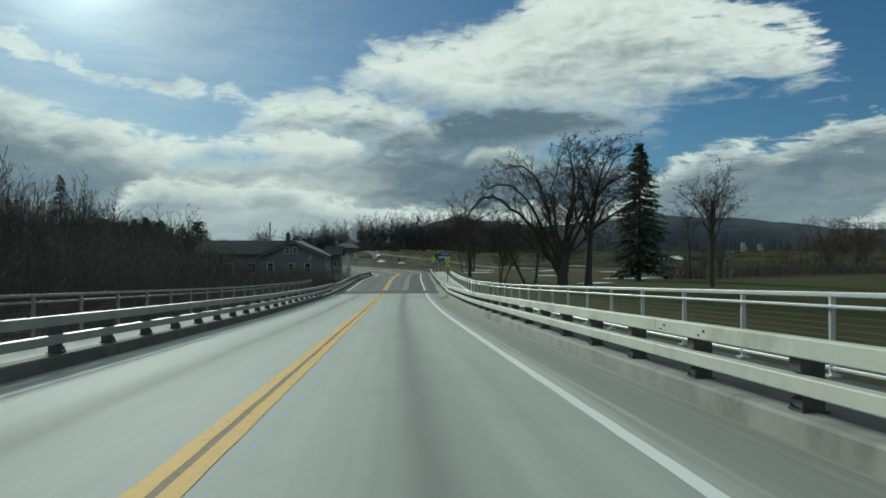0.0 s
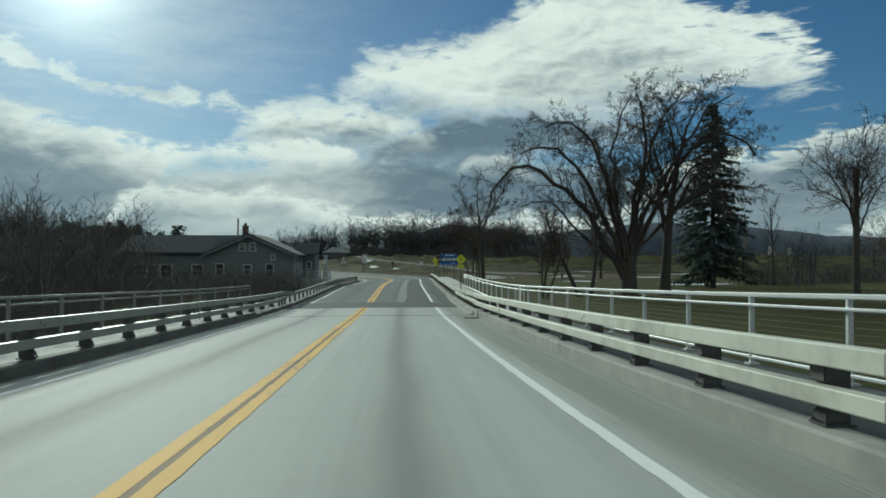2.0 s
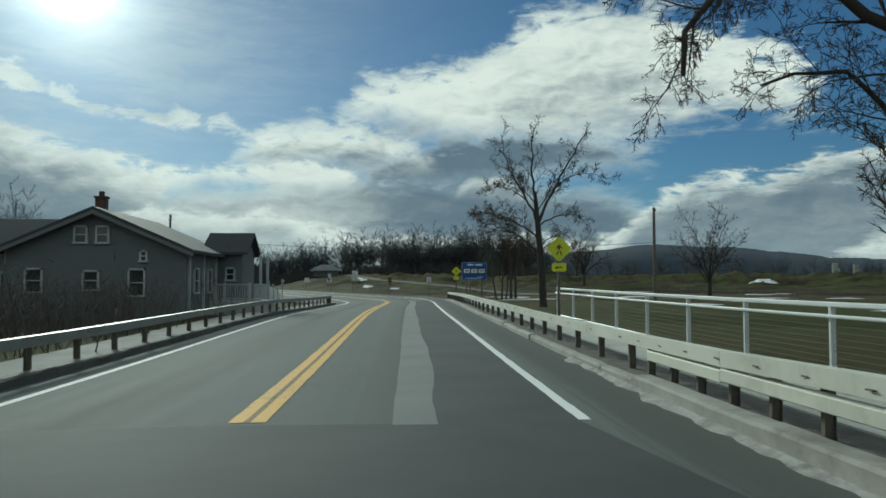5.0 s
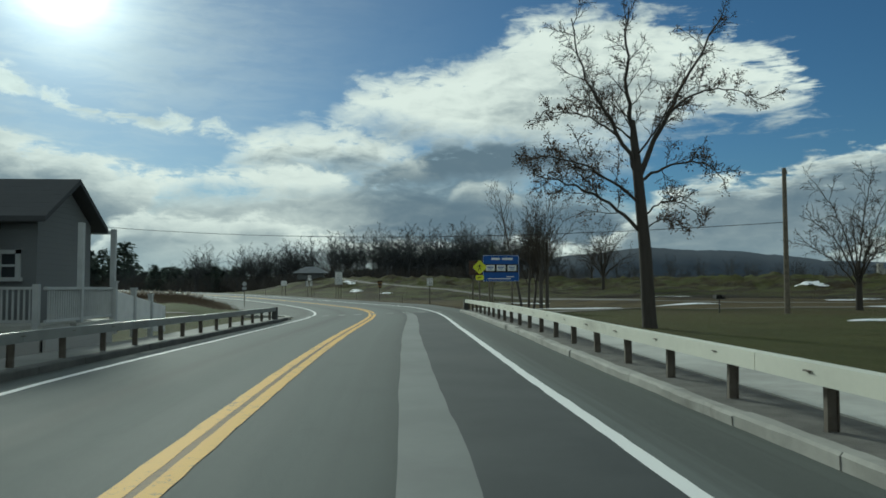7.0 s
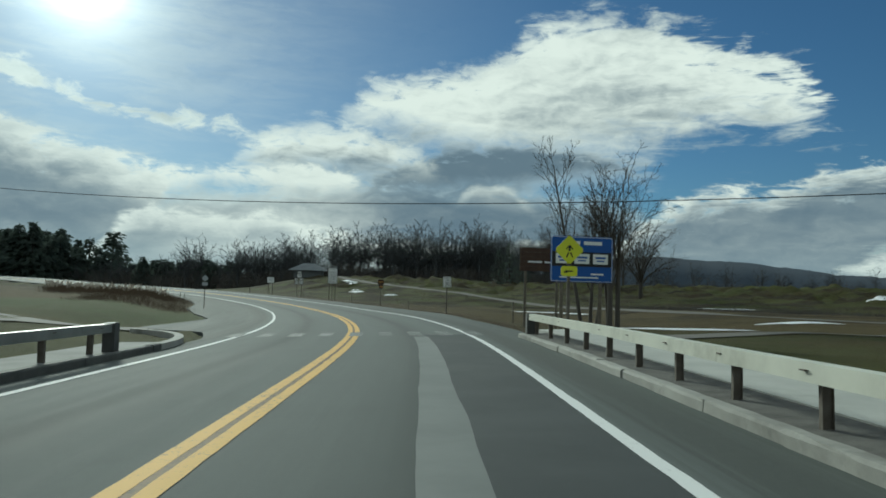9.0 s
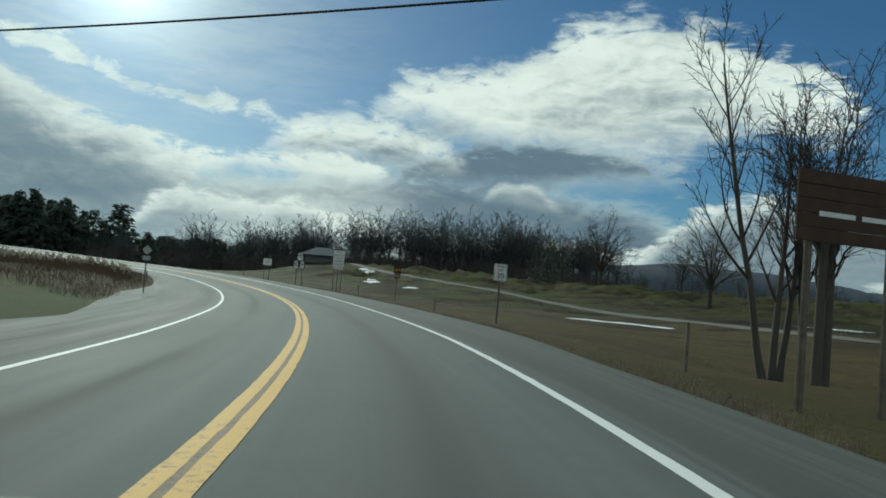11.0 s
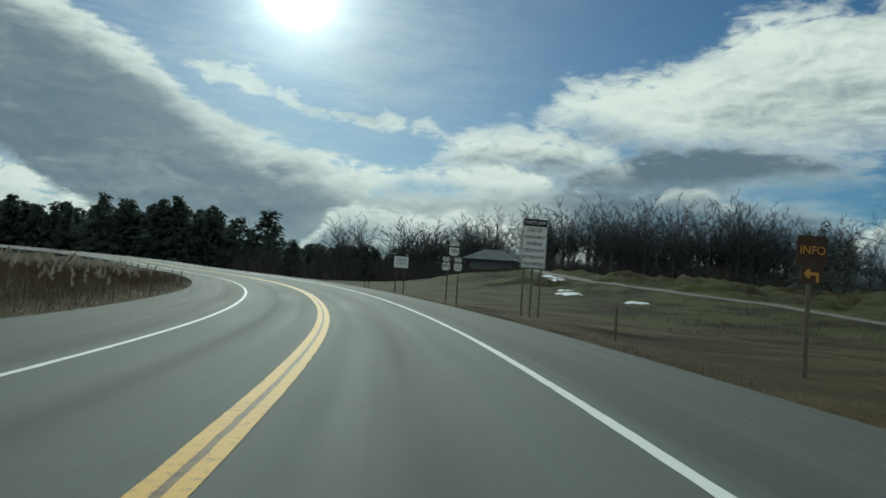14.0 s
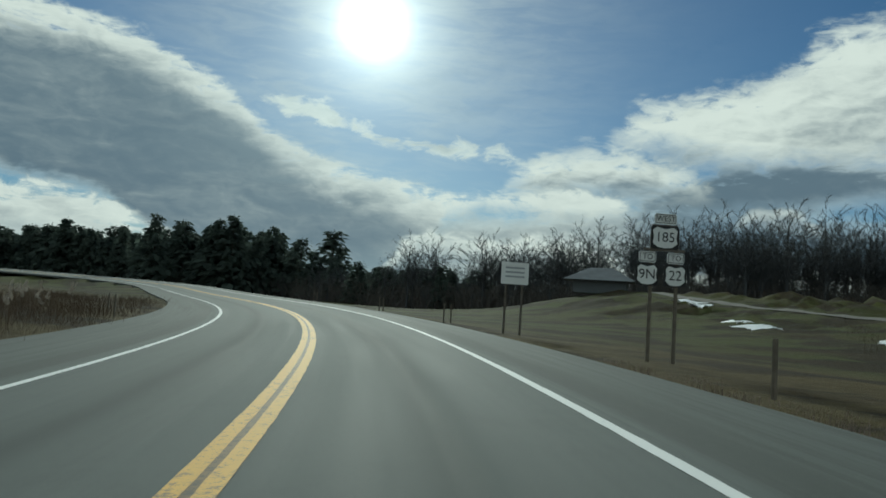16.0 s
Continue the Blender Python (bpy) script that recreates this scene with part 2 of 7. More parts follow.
def mottled(name, c1, c2, scale=3.0, fine=60.0, rough=0.8, metal=0.0, spec=0.4, relief=0.15, dist=0.004, dirt=None, amount=0.5):
    """Two-scale colour variation with a fine relief."""
    def make(N):
        a = N.noise(N.pos, scale, 5.0, 0.6)
        b = N.noise(N.pos, fine, 3.0, 0.6)
        f = N.m("ADD", N.m("MULTIPLY", N.ramp(a, 0.3, 0.7), 0.65), N.m("MULTIPLY", b, 0.35))
        c = N.mix(f, c1, c2)
        if dirt:
            g = N.noise(N.pos, scale * 0.37, 6.0, 0.7)
            c = N.mix(N.m("MULTIPLY", N.ramp(g, 0.5, 0.72), amount), c, dirt)
        N.put(N.bsdf.inputs["Base Color"], c)
        N.put(N.bsdf.inputs["Roughness"], N.m("ADD", rough - 0.08, N.m("MULTIPLY", b, 0.16)))
        bump(N, N.m("ADD", b, N.m("MULTIPLY", a, 0.6)), relief, dist)
    return material(name, make, rough, metal, spec)


def pavement(name, base, light, wheel_dark, grain, tined=False, rough=0.70, spec=0.3):
    """Road surface; UV is metres: u across from the centre line, v along."""
    def make(N):
        u, v, _ = N.split(N.uv)
        au = N.m("ABSOLUTE", u)
        wob = N.m("MULTIPLY", N.m("SUBTRACT", N.noise(N.xyz(0.0, N.m("MULTIPLY", v, 0.12), 0.0), 1.0, 3.0), 0.5), 0.5)
        d = N.m("ABSOLUTE", N.m("SUBTRACT", N.m("ADD", au, N.m("MULTIPLY", wob, 0.5)), 1.85))
        core = N.ramp(d, 0.0, 0.34, 1.0, 0.0)
        oil = N.m("ADD", N.m("MULTIPLY", N.ramp(d, 0.0, 0.95, 1.0, 0.0), 0.55), N.m("MULTIPLY", core, 0.45))
        streak = N.noise(N.xyz(N.m("MULTIPLY", u, 2.2), N.m("MULTIPLY", v, 0.018), 0.0), 1.0, 6.0, 0.6)
        fine = N.noise(N.xyz(N.m("MULTIPLY", u, 9.0), N.m("MULTIPLY", v, 0.10), 5.0), 1.0, 5.0, 0.65)
        speck = N.noise(N.pos, 240.0, 2.0, 0.7)
        cloudy = N.noise(N.xyz(N.m("MULTIPLY", u, 0.8), N.m("MULTIPLY", v, 0.06), 0.0), 1.0, 6.0, 0.6)
        edge = N.ramp(N.m("ADD", au, N.m("MULTIPLY", N.m("SUBTRACT", fine, 0.5), 0.9)), 3.78, 4.25)
        f = N.m("ADD", N.m("MULTIPLY", N.ramp(streak, 0.25, 0.75), 0.5), N.m("MULTIPLY", N.ramp(cloudy, 0.25, 0.75), 0.5))
        c = N.mix(f, base, light)
        c = N.mix(N.m("MULTIPLY", oil, wheel_dark), c, tuple(0.42 * k for k in base))
        c = N.mix(N.m("MULTIPLY", edge, 0.8), c, tuple(0.60 * k for k in (base[0] * 1.04, base[1], base[2] * 0.92)))
        gutter = N.m("MULTIPLY", N.ramp(au, 4.45, 4.95), N.ramp(fine, 0.35, 0.6))
        c = N.mix(N.m("MULTIPLY", gutter, 0.45), c, tuple(0.95 * k for k in light))
        c = N.mix(N.m("MULTIPLY", N.ramp(fine, 0.48, 0.70), 0.10), c, tuple(0.55 * k for k in base))
        stain = N.noise(N.pos, 0.7, 8.0, 0.72)
        c = N.mix(N.m("MULTIPLY", N.ramp(stain, 0.52, 0.68), 0.13), c, tuple(0.55 * k for k in base))
        c = N.mix(N.m("MULTIPLY", N.ramp(speck, 0.35, 0.75), grain), c, tuple(min(1, 1.7 * k) for k in light))
        N.put(N.bsdf.inputs["Base Color"], c)
        N.put(N.bsdf.inputs["Roughness"], N.m("ADD", rough, N.m("MULTIPLY", f, 0.14)))
        h = N.m("ADD", speck, N.m("MULTIPLY", cloudy, 0.5))
        if tined:
            w = N.t.nodes.new("ShaderNodeTexWave")
            w.bands_direction = "Y"
            N.put(w.inputs["Vector"], N.uv)
            w.inputs["Scale"].default_value, w.inputs["Distortion"].default_value = 8.0, 0.6
            h = N.m("ADD", h, N.m("MULTIPLY", w.outputs["Fac"], 0.9))
        bump(N, h, 0.35, 0.006)
    return material(name, make, 0.8, 0.0, spec)


def marking(name, paint, under, wear):
    def make(N):
        a = N.noise(N.pos, 9.0, 6.0, 0.7)
        b = N.noise(N.pos, 60.0, 3.0, 0.7)
        c = N.noise(N.pos, 0.35, 2.0, 0.5)
        k = N.ramp(N.m("ADD", N.m("MULTIPLY", a, 0.6), N.m("ADD", N.m("MULTIPLY", b, 0.4), N.m("MULTIPLY", c, 0.25))), wear, wear + 0.1)
        N.put(N.bsdf.inputs["Base Color"], N.mix(k, N.mix(b, tuple(0.86 * x for x in paint), paint), under))
        bump(N, b, 0.2, 0.003)
    return material(name, make, 0.76, 0.0, 0.22)


def grass(name, green, straw, brown, scale=1.0):
    def make(N):
        a = N.noise(N.pos, 0.07 * scale, 6.0, 0.6)
        b = N.noise(N.pos, 0.45 * scale, 7.0, 0.68)
        c = N.noise(N.pos, 14.0, 4.0, 0.7)
        m = N.noise(N.pos, 2.2, 5.0, 0.7)
        x, y, z = N.split(N.pos)
        st = N.noise(N.xyz(N.m("MULTIPLY", x, 0.05), N.m("MULTIPLY", y, 0.3), 0.0), 1.0, 6.0, 0.7)
        col = N.mix(N.ramp(a, 0.40, 0.60), green, straw)
        lawn = N.m("ADD", N.m("MULTIPLY", x, 0.447), N.m("MULTIPLY", y, 0.894))
        col = N.mix(N.m("MULTIPLY", N.ramp(lawn, 128.0, 116.0), N.ramp(b, 0.3, 0.62, 0.95, 0.35)), col, (0.082, 0.090, 0.030))
        # the mown strip between road and path has dried to brown
        n = N.m("ADD", N.m("ADD", N.m("MULTIPLY", x, 0.447), N.m("MULTIPLY", y, 0.894)), N.m("MULTIPLY", a, 24.0))
        dry = N.m("MULTIPLY", N.ramp(n, 138.0, 150.0), N.ramp(n, 222.0, 200.0))
        col = N.mix(N.m("MULTIPLY", dry, 0.85), col, N.mix(N.ramp(m, 0.3, 0.7), (0.075, 0.058, 0.024), (0.130, 0.100, 0.045)))
        col = N.mix(N.m("MULTIPLY", N.ramp(n, 205.0, 222.0), 0.75), col, (0.072, 0.088, 0.026))
        mown = N.m("MULTIPLY", N.m("MULTIPLY", N.ramp(x, -10.0, -13.0), N.ramp(N.m("ADD", x, N.m("MULTIPLY", a, 16.0)), -26.0, -18.0)), N.m("MULTIPLY", N.ramp(y, 140.0, 148.0), N.ramp(y, 174.0, 166.0)))
        col = N.mix(N.m("MULTIPLY", mown, N.ramp(b, 0.3, 0.7, 0.9, 0.5)), col, (0.070, 0.098, 0.030))
        wild = N.m("MULTIPLY", N.ramp(n, 132.0, 160.0, 0.2, 1.0), N.m("SUBTRACT", 1.0, mown))
        # random near-black patches in the colour stand in for dark hollows
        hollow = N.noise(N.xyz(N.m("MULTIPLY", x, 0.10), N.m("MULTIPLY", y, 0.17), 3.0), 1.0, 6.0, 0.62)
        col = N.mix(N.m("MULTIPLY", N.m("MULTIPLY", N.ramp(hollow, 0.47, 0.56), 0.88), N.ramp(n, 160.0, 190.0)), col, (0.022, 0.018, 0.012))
        col = N.mix(N.m("MULTIPLY", N.m("MULTIPLY", N.ramp(st, 0.42, 0.70), 0.55), wild), col, brown)
        col = N.mix(N.m("MULTIPLY", N.m("MULTIPLY", N.ramp(b, 0.50, 0.68), 0.55), wild), col, tuple(0.55 * k for k in brown))
        col = N.mix(N.m("MULTIPLY", N.ramp(m, 0.45, 0.72), 0.32), col, tuple(1.3 * k for k in straw))
        col = N.mix(N.m("MULTIPLY", N.ramp(c, 0.35, 0.7), 0.4), col, tuple(0.5 * k for k in brown))
        N.put(N.bsdf.inputs["Base Color"], col)
        bump(N, N.m("ADD", c, N.m("ADD", N.m("MULTIPLY", b, 2.5), m)), 0.9, 0.09)
    return material(name, make, 0.95, 0.0, 0.1)


def bark(name, c1, c2):
    def make(N):
        x, y, z = N.split(N.pos)
        a = N.noise(N.xyz(N.m("MULTIPLY", x, 6.0), N.m("MULTIPLY", y, 6.0), z), 1.6, 5.0, 0.65)
        b = N.noise(N.pos, 30.0, 3.0, 0.6)
        N.put(N.bsdf.inputs["Base Color"], N.mix(N.m("ADD", N.m("MULTIPLY", a, 0.7), N.m("MULTIPLY", b, 0.3)), c1, c2))
        bump(N, a, 0.8, 0.03)
    return material(name, make, 0.95, 0.0, 0.2)


def siding(name, c1, c2, pitch):
    """Painted boards; every board's lower edge makes a lap."""
    def make(N):
        x, y, z = N.split(N.pos)
        saw = N.m("FRACT", N.m("DIVIDE", z, pitch))
        a = N.noise(N.pos, 1.3, 5.0, 0.6)
        b = N.noise(N.xyz(N.m("MULTIPLY", x, 3.0), N.m("MULTIPLY", y, 3.0), N.m("MULTIPLY", z, 40.0)), 1.0, 4.0, 0.6)
        c = N.mix(N.m("ADD", N.m("MULTIPLY", a, 0.6), N.m("MULTIPLY", b, 0.4)), c1, c2)
        N.put(N.bsdf.inputs["Base Color"], c)
        bump(N, N.m("ADD", N.m("MULTIPLY", saw, -1.0), N.m("MULTIPLY", b, 0.1)), 0.9, 0.02)
    return material(name, make, 0.8, 0.0, 0.3)


def plain(name, c, rough=0.6, metal=0.0, spread=0.12):
    return mottled(name, tuple(k * (1 - spread) for k in c), tuple(min(1, k * (1 + spread)) for k in c), 2.5, 40, rough, metal, relief=0.08)


M = {}
M["deck"] = pavement("bridge_concrete", (0.27, 0.28, 0.258), (0.44, 0.45, 0.42), 0.8, 0.22, True)
M["asphalt"] = pavement("weathered_asphalt", (0.082, 0.091, 0.087), (0.130, 0.141, 0.134), 0.6, 0.3, rough=0.80, spec=0.18)
M["patch"] = mottled("asphalt_patch", (0.125, 0.133, 0.127), (0.17, 0.18, 0.17), 0.8, 120, 0.75, dirt=(0.12, 0.12, 0.12))
M["joint"] = mottled("rubber_joint", (0.035, 0.035, 0.035), (0.07, 0.07, 0.068), 2, 40, 0.7)
M["white_line"] = marking("white_marking", (0.80, 0.80, 0.78), (0.24, 0.24, 0.23), 0.72)
M["yellow_line"] = marking("yellow_marking", (0.72, 0.43, 0.095), (0.24, 0.18, 0.11), 0.66)
M["faded_white"] = marking("faded_white_marking", (0.42, 0.42, 0.40), (0.13, 0.135, 0.13), 0.52)
M["asphalt_dark"] = mottled("newer_dark_asphalt", (0.038, 0.043, 0.045), (0.062, 0.068, 0.069), 0.5, 150, 0.85, spec=0.25, relief=0.3, dist=0.005)
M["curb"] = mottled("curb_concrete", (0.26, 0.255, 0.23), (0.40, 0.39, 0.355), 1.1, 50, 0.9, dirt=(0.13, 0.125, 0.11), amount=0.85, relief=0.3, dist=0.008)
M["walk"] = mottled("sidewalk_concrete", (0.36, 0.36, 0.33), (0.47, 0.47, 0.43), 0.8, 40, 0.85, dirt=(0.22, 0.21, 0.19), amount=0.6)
# darker grey than the other approach sidewalk
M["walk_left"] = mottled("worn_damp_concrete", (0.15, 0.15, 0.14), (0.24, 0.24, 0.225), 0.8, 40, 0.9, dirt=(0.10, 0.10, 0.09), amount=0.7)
# sidewalk colour darkened to paint in the shadow of curb and railing
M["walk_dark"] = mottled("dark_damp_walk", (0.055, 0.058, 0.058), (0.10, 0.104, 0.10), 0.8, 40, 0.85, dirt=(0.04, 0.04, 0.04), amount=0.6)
# shade of the left curb faces is put into the stone colour
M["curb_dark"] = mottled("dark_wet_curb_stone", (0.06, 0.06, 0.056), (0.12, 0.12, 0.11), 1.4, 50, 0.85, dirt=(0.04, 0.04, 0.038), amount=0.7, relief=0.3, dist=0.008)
M["old_yellow"] = marking("worn_old_yellow_marking", (0.19, 0.118, 0.052), (0.075, 0.058, 0.040), 0.62)
M["gravel"] = mottled("gravel_strip", (0.10, 0.095, 0.085), (0.2, 0.19, 0.17), 3.0, 90, 0.95, relief=0.8, dist=0.03)
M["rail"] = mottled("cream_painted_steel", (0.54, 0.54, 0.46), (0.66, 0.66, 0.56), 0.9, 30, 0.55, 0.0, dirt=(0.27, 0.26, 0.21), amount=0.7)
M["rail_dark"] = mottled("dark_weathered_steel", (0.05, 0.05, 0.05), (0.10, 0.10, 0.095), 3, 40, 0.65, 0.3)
# shade of the left rails put into the colour: darker than the cream
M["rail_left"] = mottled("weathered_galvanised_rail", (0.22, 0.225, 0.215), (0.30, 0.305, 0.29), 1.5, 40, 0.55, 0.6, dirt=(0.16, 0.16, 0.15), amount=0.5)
M["grit"] = mottled("grit_and_old_snow", (0.26, 0.25, 0.23), (0.48, 0.47, 0.45), 5.0, 70, 0.95, dirt=(0.12, 0.11, 0.10), amount=0.8, relief=0.7, dist=0.02)
M["roof_metal"] = mottled("dull_metal_roof", (0.16, 0.168, 0.175), (0.22, 0.23, 0.24), 0.6, 10, 0.8, 0.0, spec=0.15)
M["galv"] = mottled("galvanised_steel", (0.50, 0.52, 0.52), (0.62, 0.63, 0.62), 2.0, 60, 0.45, 0.55)
M["wire"] = plain("fence_wire", (0.10, 0.105, 0.10), 0.75, 0.2)
M["post_wood"] = mottled("weathered_timber", (0.10, 0.085, 0.065), (0.2, 0.17, 0.13), 6, 60, 0.9)
M["post_steel"] = mottled("rusty_sign_post", (0.09, 0.075, 0.06), (0.16, 0.14, 0.115), 6, 60, 0.8, 0.2)
M["lawn"] = grass("winter_lawn", (0.052, 0.060, 0.019), (0.078, 0.062, 0.027), (0.060, 0.039, 0.020))
M["snow"] = mottled("old_snow", (0.90, 0.91, 0.92), (0.96, 0.96, 0.96), 3, 40, 0.4, relief=0.5, dist=0.03)
M["path"] = mottled("gravel_path", (0.095, 0.087, 0.072), (0.135, 0.124, 0.104), 0.5, 40, 0.9)
M["bark"] = bark("dark_bark", (0.036, 0.032, 0.028), (0.085, 0.075, 0.065))
M["twig"] = bark("twig_bark", (0.042, 0.035, 0.030), (0.078, 0.066, 0.055))
M["bark_pale"] = bark("grey_bark", (0.06, 0.053, 0.046), (0.12, 0.108, 0.094))
M["needle"] = mottled("conifer_needles", (0.070, 0.092, 0.078), (0.115, 0.140, 0.118), 0.3, 3, 0.95, spec=0.08)
M["dead_leaf"] = plain("clinging_dead_leaves", (0.10, 0.06, 0.035), 0.9)
# cool grey put into the bark colour for the haze of distance
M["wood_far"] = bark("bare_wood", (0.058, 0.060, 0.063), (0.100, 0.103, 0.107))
M["wood_river"] = bark("grey_riverside_wood", (0.075, 0.070, 0.066), (0.125, 0.118, 0.110))
M["brush_pale"] = bark("grey_brush_stems", (0.095, 0.088, 0.080), (0.155, 0.142, 0.128))
M["undergrowth"] = bark("undergrowth_stems", (0.075, 0.068, 0.062), (0.125, 0.113, 0.102))
M["brush"] = bark("brush_stems", (0.08, 0.058, 0.04), (0.15, 0.108, 0.072))
M["reed"] = plain("dry_reed_plumes", (0.46, 0.40, 0.325), 0.95)
M["reed_stem"] = plain("dry_reed_stems", (0.23, 0.18, 0.145), 0.95)
# blue of the far air is mixed into the hillside colour
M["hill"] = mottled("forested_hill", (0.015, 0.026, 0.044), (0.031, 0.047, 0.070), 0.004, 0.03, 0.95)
M["siding"] = siding("grey_painted_siding", (0.12, 0.127, 0.13), (0.16, 0.168, 0.172), 0.14)
M["booth"] = siding("pale_stone_block", (0.36, 0.35, 0.34), (0.46, 0.45, 0.43), 0.3)
M["roof"] = siding("dark_shingles", (0.035, 0.037, 0.04), (0.065, 0.067, 0.07), 0.13)
M["trim"] = plain("white_trim_paint", (0.42, 0.43, 0.43), 0.6)
M["brick"] = mottled("chimney_brick", (0.06, 0.04, 0.035), (0.11, 0.07, 0.06), 8, 40, 0.9)
M["sign_white"] = plain("sign_white_sheet", (0.70, 0.70, 0.68), 0.45, 0.0, 0.05)
M["sign_black"] = plain("sign_black_ink", (0.012, 0.012, 0.012), 0.5)
M["sign_blue"] = plain("sign_blue_sheet", (0.012, 0.075, 0.30), 0.4, 0.0, 0.08)
M["sign_yellow"] = plain("sign_fluorescent_yellow", (0.60, 0.62, 0.03), 0.4, 0.0, 0.06)
M["sign_brown"] = mottled("brown_stained_boards", (0.045, 0.025, 0.016), (0.075, 0.042, 0.026), 4, 40, 0.8)
M["sign_orange"] = plain("sign_amber_lettering", (0.55, 0.27, 0.05), 0.5)
M["sign_back"] = plain("bare_aluminium", (0.34, 0.35, 0.36), 0.45, 0.6)


def lets_light_through(mat, share):
    """Thin foliage passes part of the light to its far side."""
    t = mat.node_tree
    b, out = t.nodes["Principled BSDF"], t.nodes["Material Output"]
    tr, mx = t.nodes.new("ShaderNodeBsdfTranslucent"), t.nodes.new("ShaderNodeMixShader")
    t.links.new(b.inputs["Base Color"].links[0].from_socket, tr.inputs["Color"])
    mx.inputs[0].default_value = share
    t.links.new(b.outputs[0], mx.inputs[1])
    t.links.new(tr.outputs[0], mx.inputs[2])
    t.links.new(mx.outputs[0], out.inputs["Surface"])


lets_light_through(M["needle"], 0.5)


def glass_mat():
    def make(N):
        N.bsdf.inputs["Base Color"].default_value = (0.03, 0.035, 0.04, 1)
    return material("window_glass", make, 0.08, 0.0, 0.6)


M["glass"] = glass_mat()


# ---- mesh helpers ----
def mesh_object(name, verts, faces, mat, uvs=None, smooth=False):
    me = bpy.data.meshes.new(name)
    me.from_pydata(verts, [], faces)
    if uvs is not None:
        layer = me.uv_layers.new(name="UVMap")
        idx = np.empty(len(me.loops), dtype=np.int32)
        me.loops.foreach_get("vertex_index", idx)
        layer.data.foreach_set("uv", np.asarray(uvs, dtype=np.float32)[idx].ravel())
    if smooth:
        me.polygons.foreach_set("use_smooth", np.ones(len(me.polygons), dtype=bool))
    me.materials.append(mat)
    me.update()
    return new(name, me)


def part(name, bm, mat, parent, label=""):
    """Links a bmesh as one mesh object under a thing or part."""
    me = bpy.data.meshes.new(name)
    bm.normal_update()
    bm.to_mesh(me)
    bm.free()
    me.materials.append(mat)
    ob = new(name, me)
    ob.parent = parent
    if label:
        ob["label"] = label
    return ob


def under(ob, parent, label=""):
    ob.parent = parent
    ob.matrix_parent_inverse = Matrix()
    if label:
        ob["label"] = label
    return ob


def box(bm, cx, cy, cz, sx, sy, sz, bevel=0.0, m=None):
    """Adds a bevelled box to bm: centre and full sizes."""
    r = bmesh.ops.create_cube(bm, size=1.0)
    vs = r["verts"]
    bmesh.ops.scale(bm, vec=(sx, sy, sz), verts=vs)
    bmesh.ops.translate(bm, vec=(cx, cy, cz), verts=vs)
    if bevel > 0:
        es = list({e for v in vs for e in v.link_edges})
        g = bmesh.ops.bevel(bm, geom=es, offset=bevel, segments=2, affect="EDGES")
        vs = list({v for f in g["faces"] for v in f.verts} | {v for v in vs if v.is_valid})
    if m is not None:
        bmesh.ops.transform(bm, matrix=m, verts=vs)
    return vs


def cyl(bm, x, y, z0, z1, r, r2=None, seg=10, m=None):
    g = bmesh.ops.create_cone(bm, cap_ends=True, segments=seg, radius1=r, radius2=r if r2 is None else r2, depth=z1 - z0)
    bmesh.ops.translate(bm, vec=(x, y, (z0 + z1) / 2), verts=g["verts"])
    if m is not None:
        bmesh.ops.transform(bm, matrix=m, verts=g["verts"])
    return g["verts"]


def boxed(name, rows, mat, parent, label="", bevel=0.0):
    bm = bmesh.new()
    for r in rows:
        box(bm, *r, bevel=bevel)
    return part(name, bm, mat, parent, label)


def thing(name, m, label, category, group="", kind=""):
    e = new(name)
    e.matrix_world = m
    return tagged(e, label, category, group, kind)


# ---- the road's line ----
def spline(xs, ys):
    """Natural cubic spline through the knots, as a function."""
    xs, ys = np.array(xs, float), np.array(ys, float)
    n, h = len(xs), np.diff(np.array(xs, float))
    A, b = np.eye(n), np.zeros(n)
    for i in range(1, n - 1):
        A[i, i - 1:i + 2] = h[i - 1], 2 * (h[i - 1] + h[i]), h[i]
        b[i] = 6 * ((ys[i + 1] - ys[i]) / h[i] - (ys[i] - ys[i - 1]) / h[i - 1])
    m2 = np.linalg.solve(A, b)

    def f(q):
        q = np.asarray(q, float)
        i = np.clip(np.searchsorted(xs, q) - 1, 0, n - 2)
        a, c = xs[i + 1] - q, q - xs[i]
        return (m2[i] * a ** 3 + m2[i + 1] * c ** 3) / (6 * h[i]) + (ys[i] / h[i] - m2[i] * h[i] / 6) * a + (ys[i + 1] / h[i] - m2[i + 1] * h[i] / 6) * c
    return f


# plan of the double yellow line
LINE = [(-0.45, -80), (-1.03, -40), (-1.6, 0), (-2.22, 49), (-2.18, 75), (-1.93, 111), (-1.79, 130), (-2.60, 140), (-4.29, 151.9),
        (-6.4, 163.2), (-9.27, 175), (-12.92, 187.4), (-20.64, 207.6), (-36.15, 236), (-59.52, 265), (-78.15, 286.6), (-99.88, 309),
        (-126, 326), (-156, 338), (-190, 345), (-225, 347), (-330, 345)]
_k = np.cumsum([0] + [math.dist(LINE[i], LINE[i + 1]) for i in range(len(LINE) - 1)])
_fx, _fy = spline(_k, [p[0] for p in LINE]), spline(_k, [p[1] for p in LINE])
_q = np.linspace(0, _k[-1], 2400)
_px, _py = _fx(_q), _fy(_q)
_s = np.concatenate([[0], np.cumsum(np.hypot(np.diff(_px), np.diff(_py)))])
_s = _s - np.interp(0.0, _py[:400], _s[:400])       # s = 0 at y = 0
_hd = np.unwrap(np.arctan2(np.gradient(_py), np.gradient(_px)))
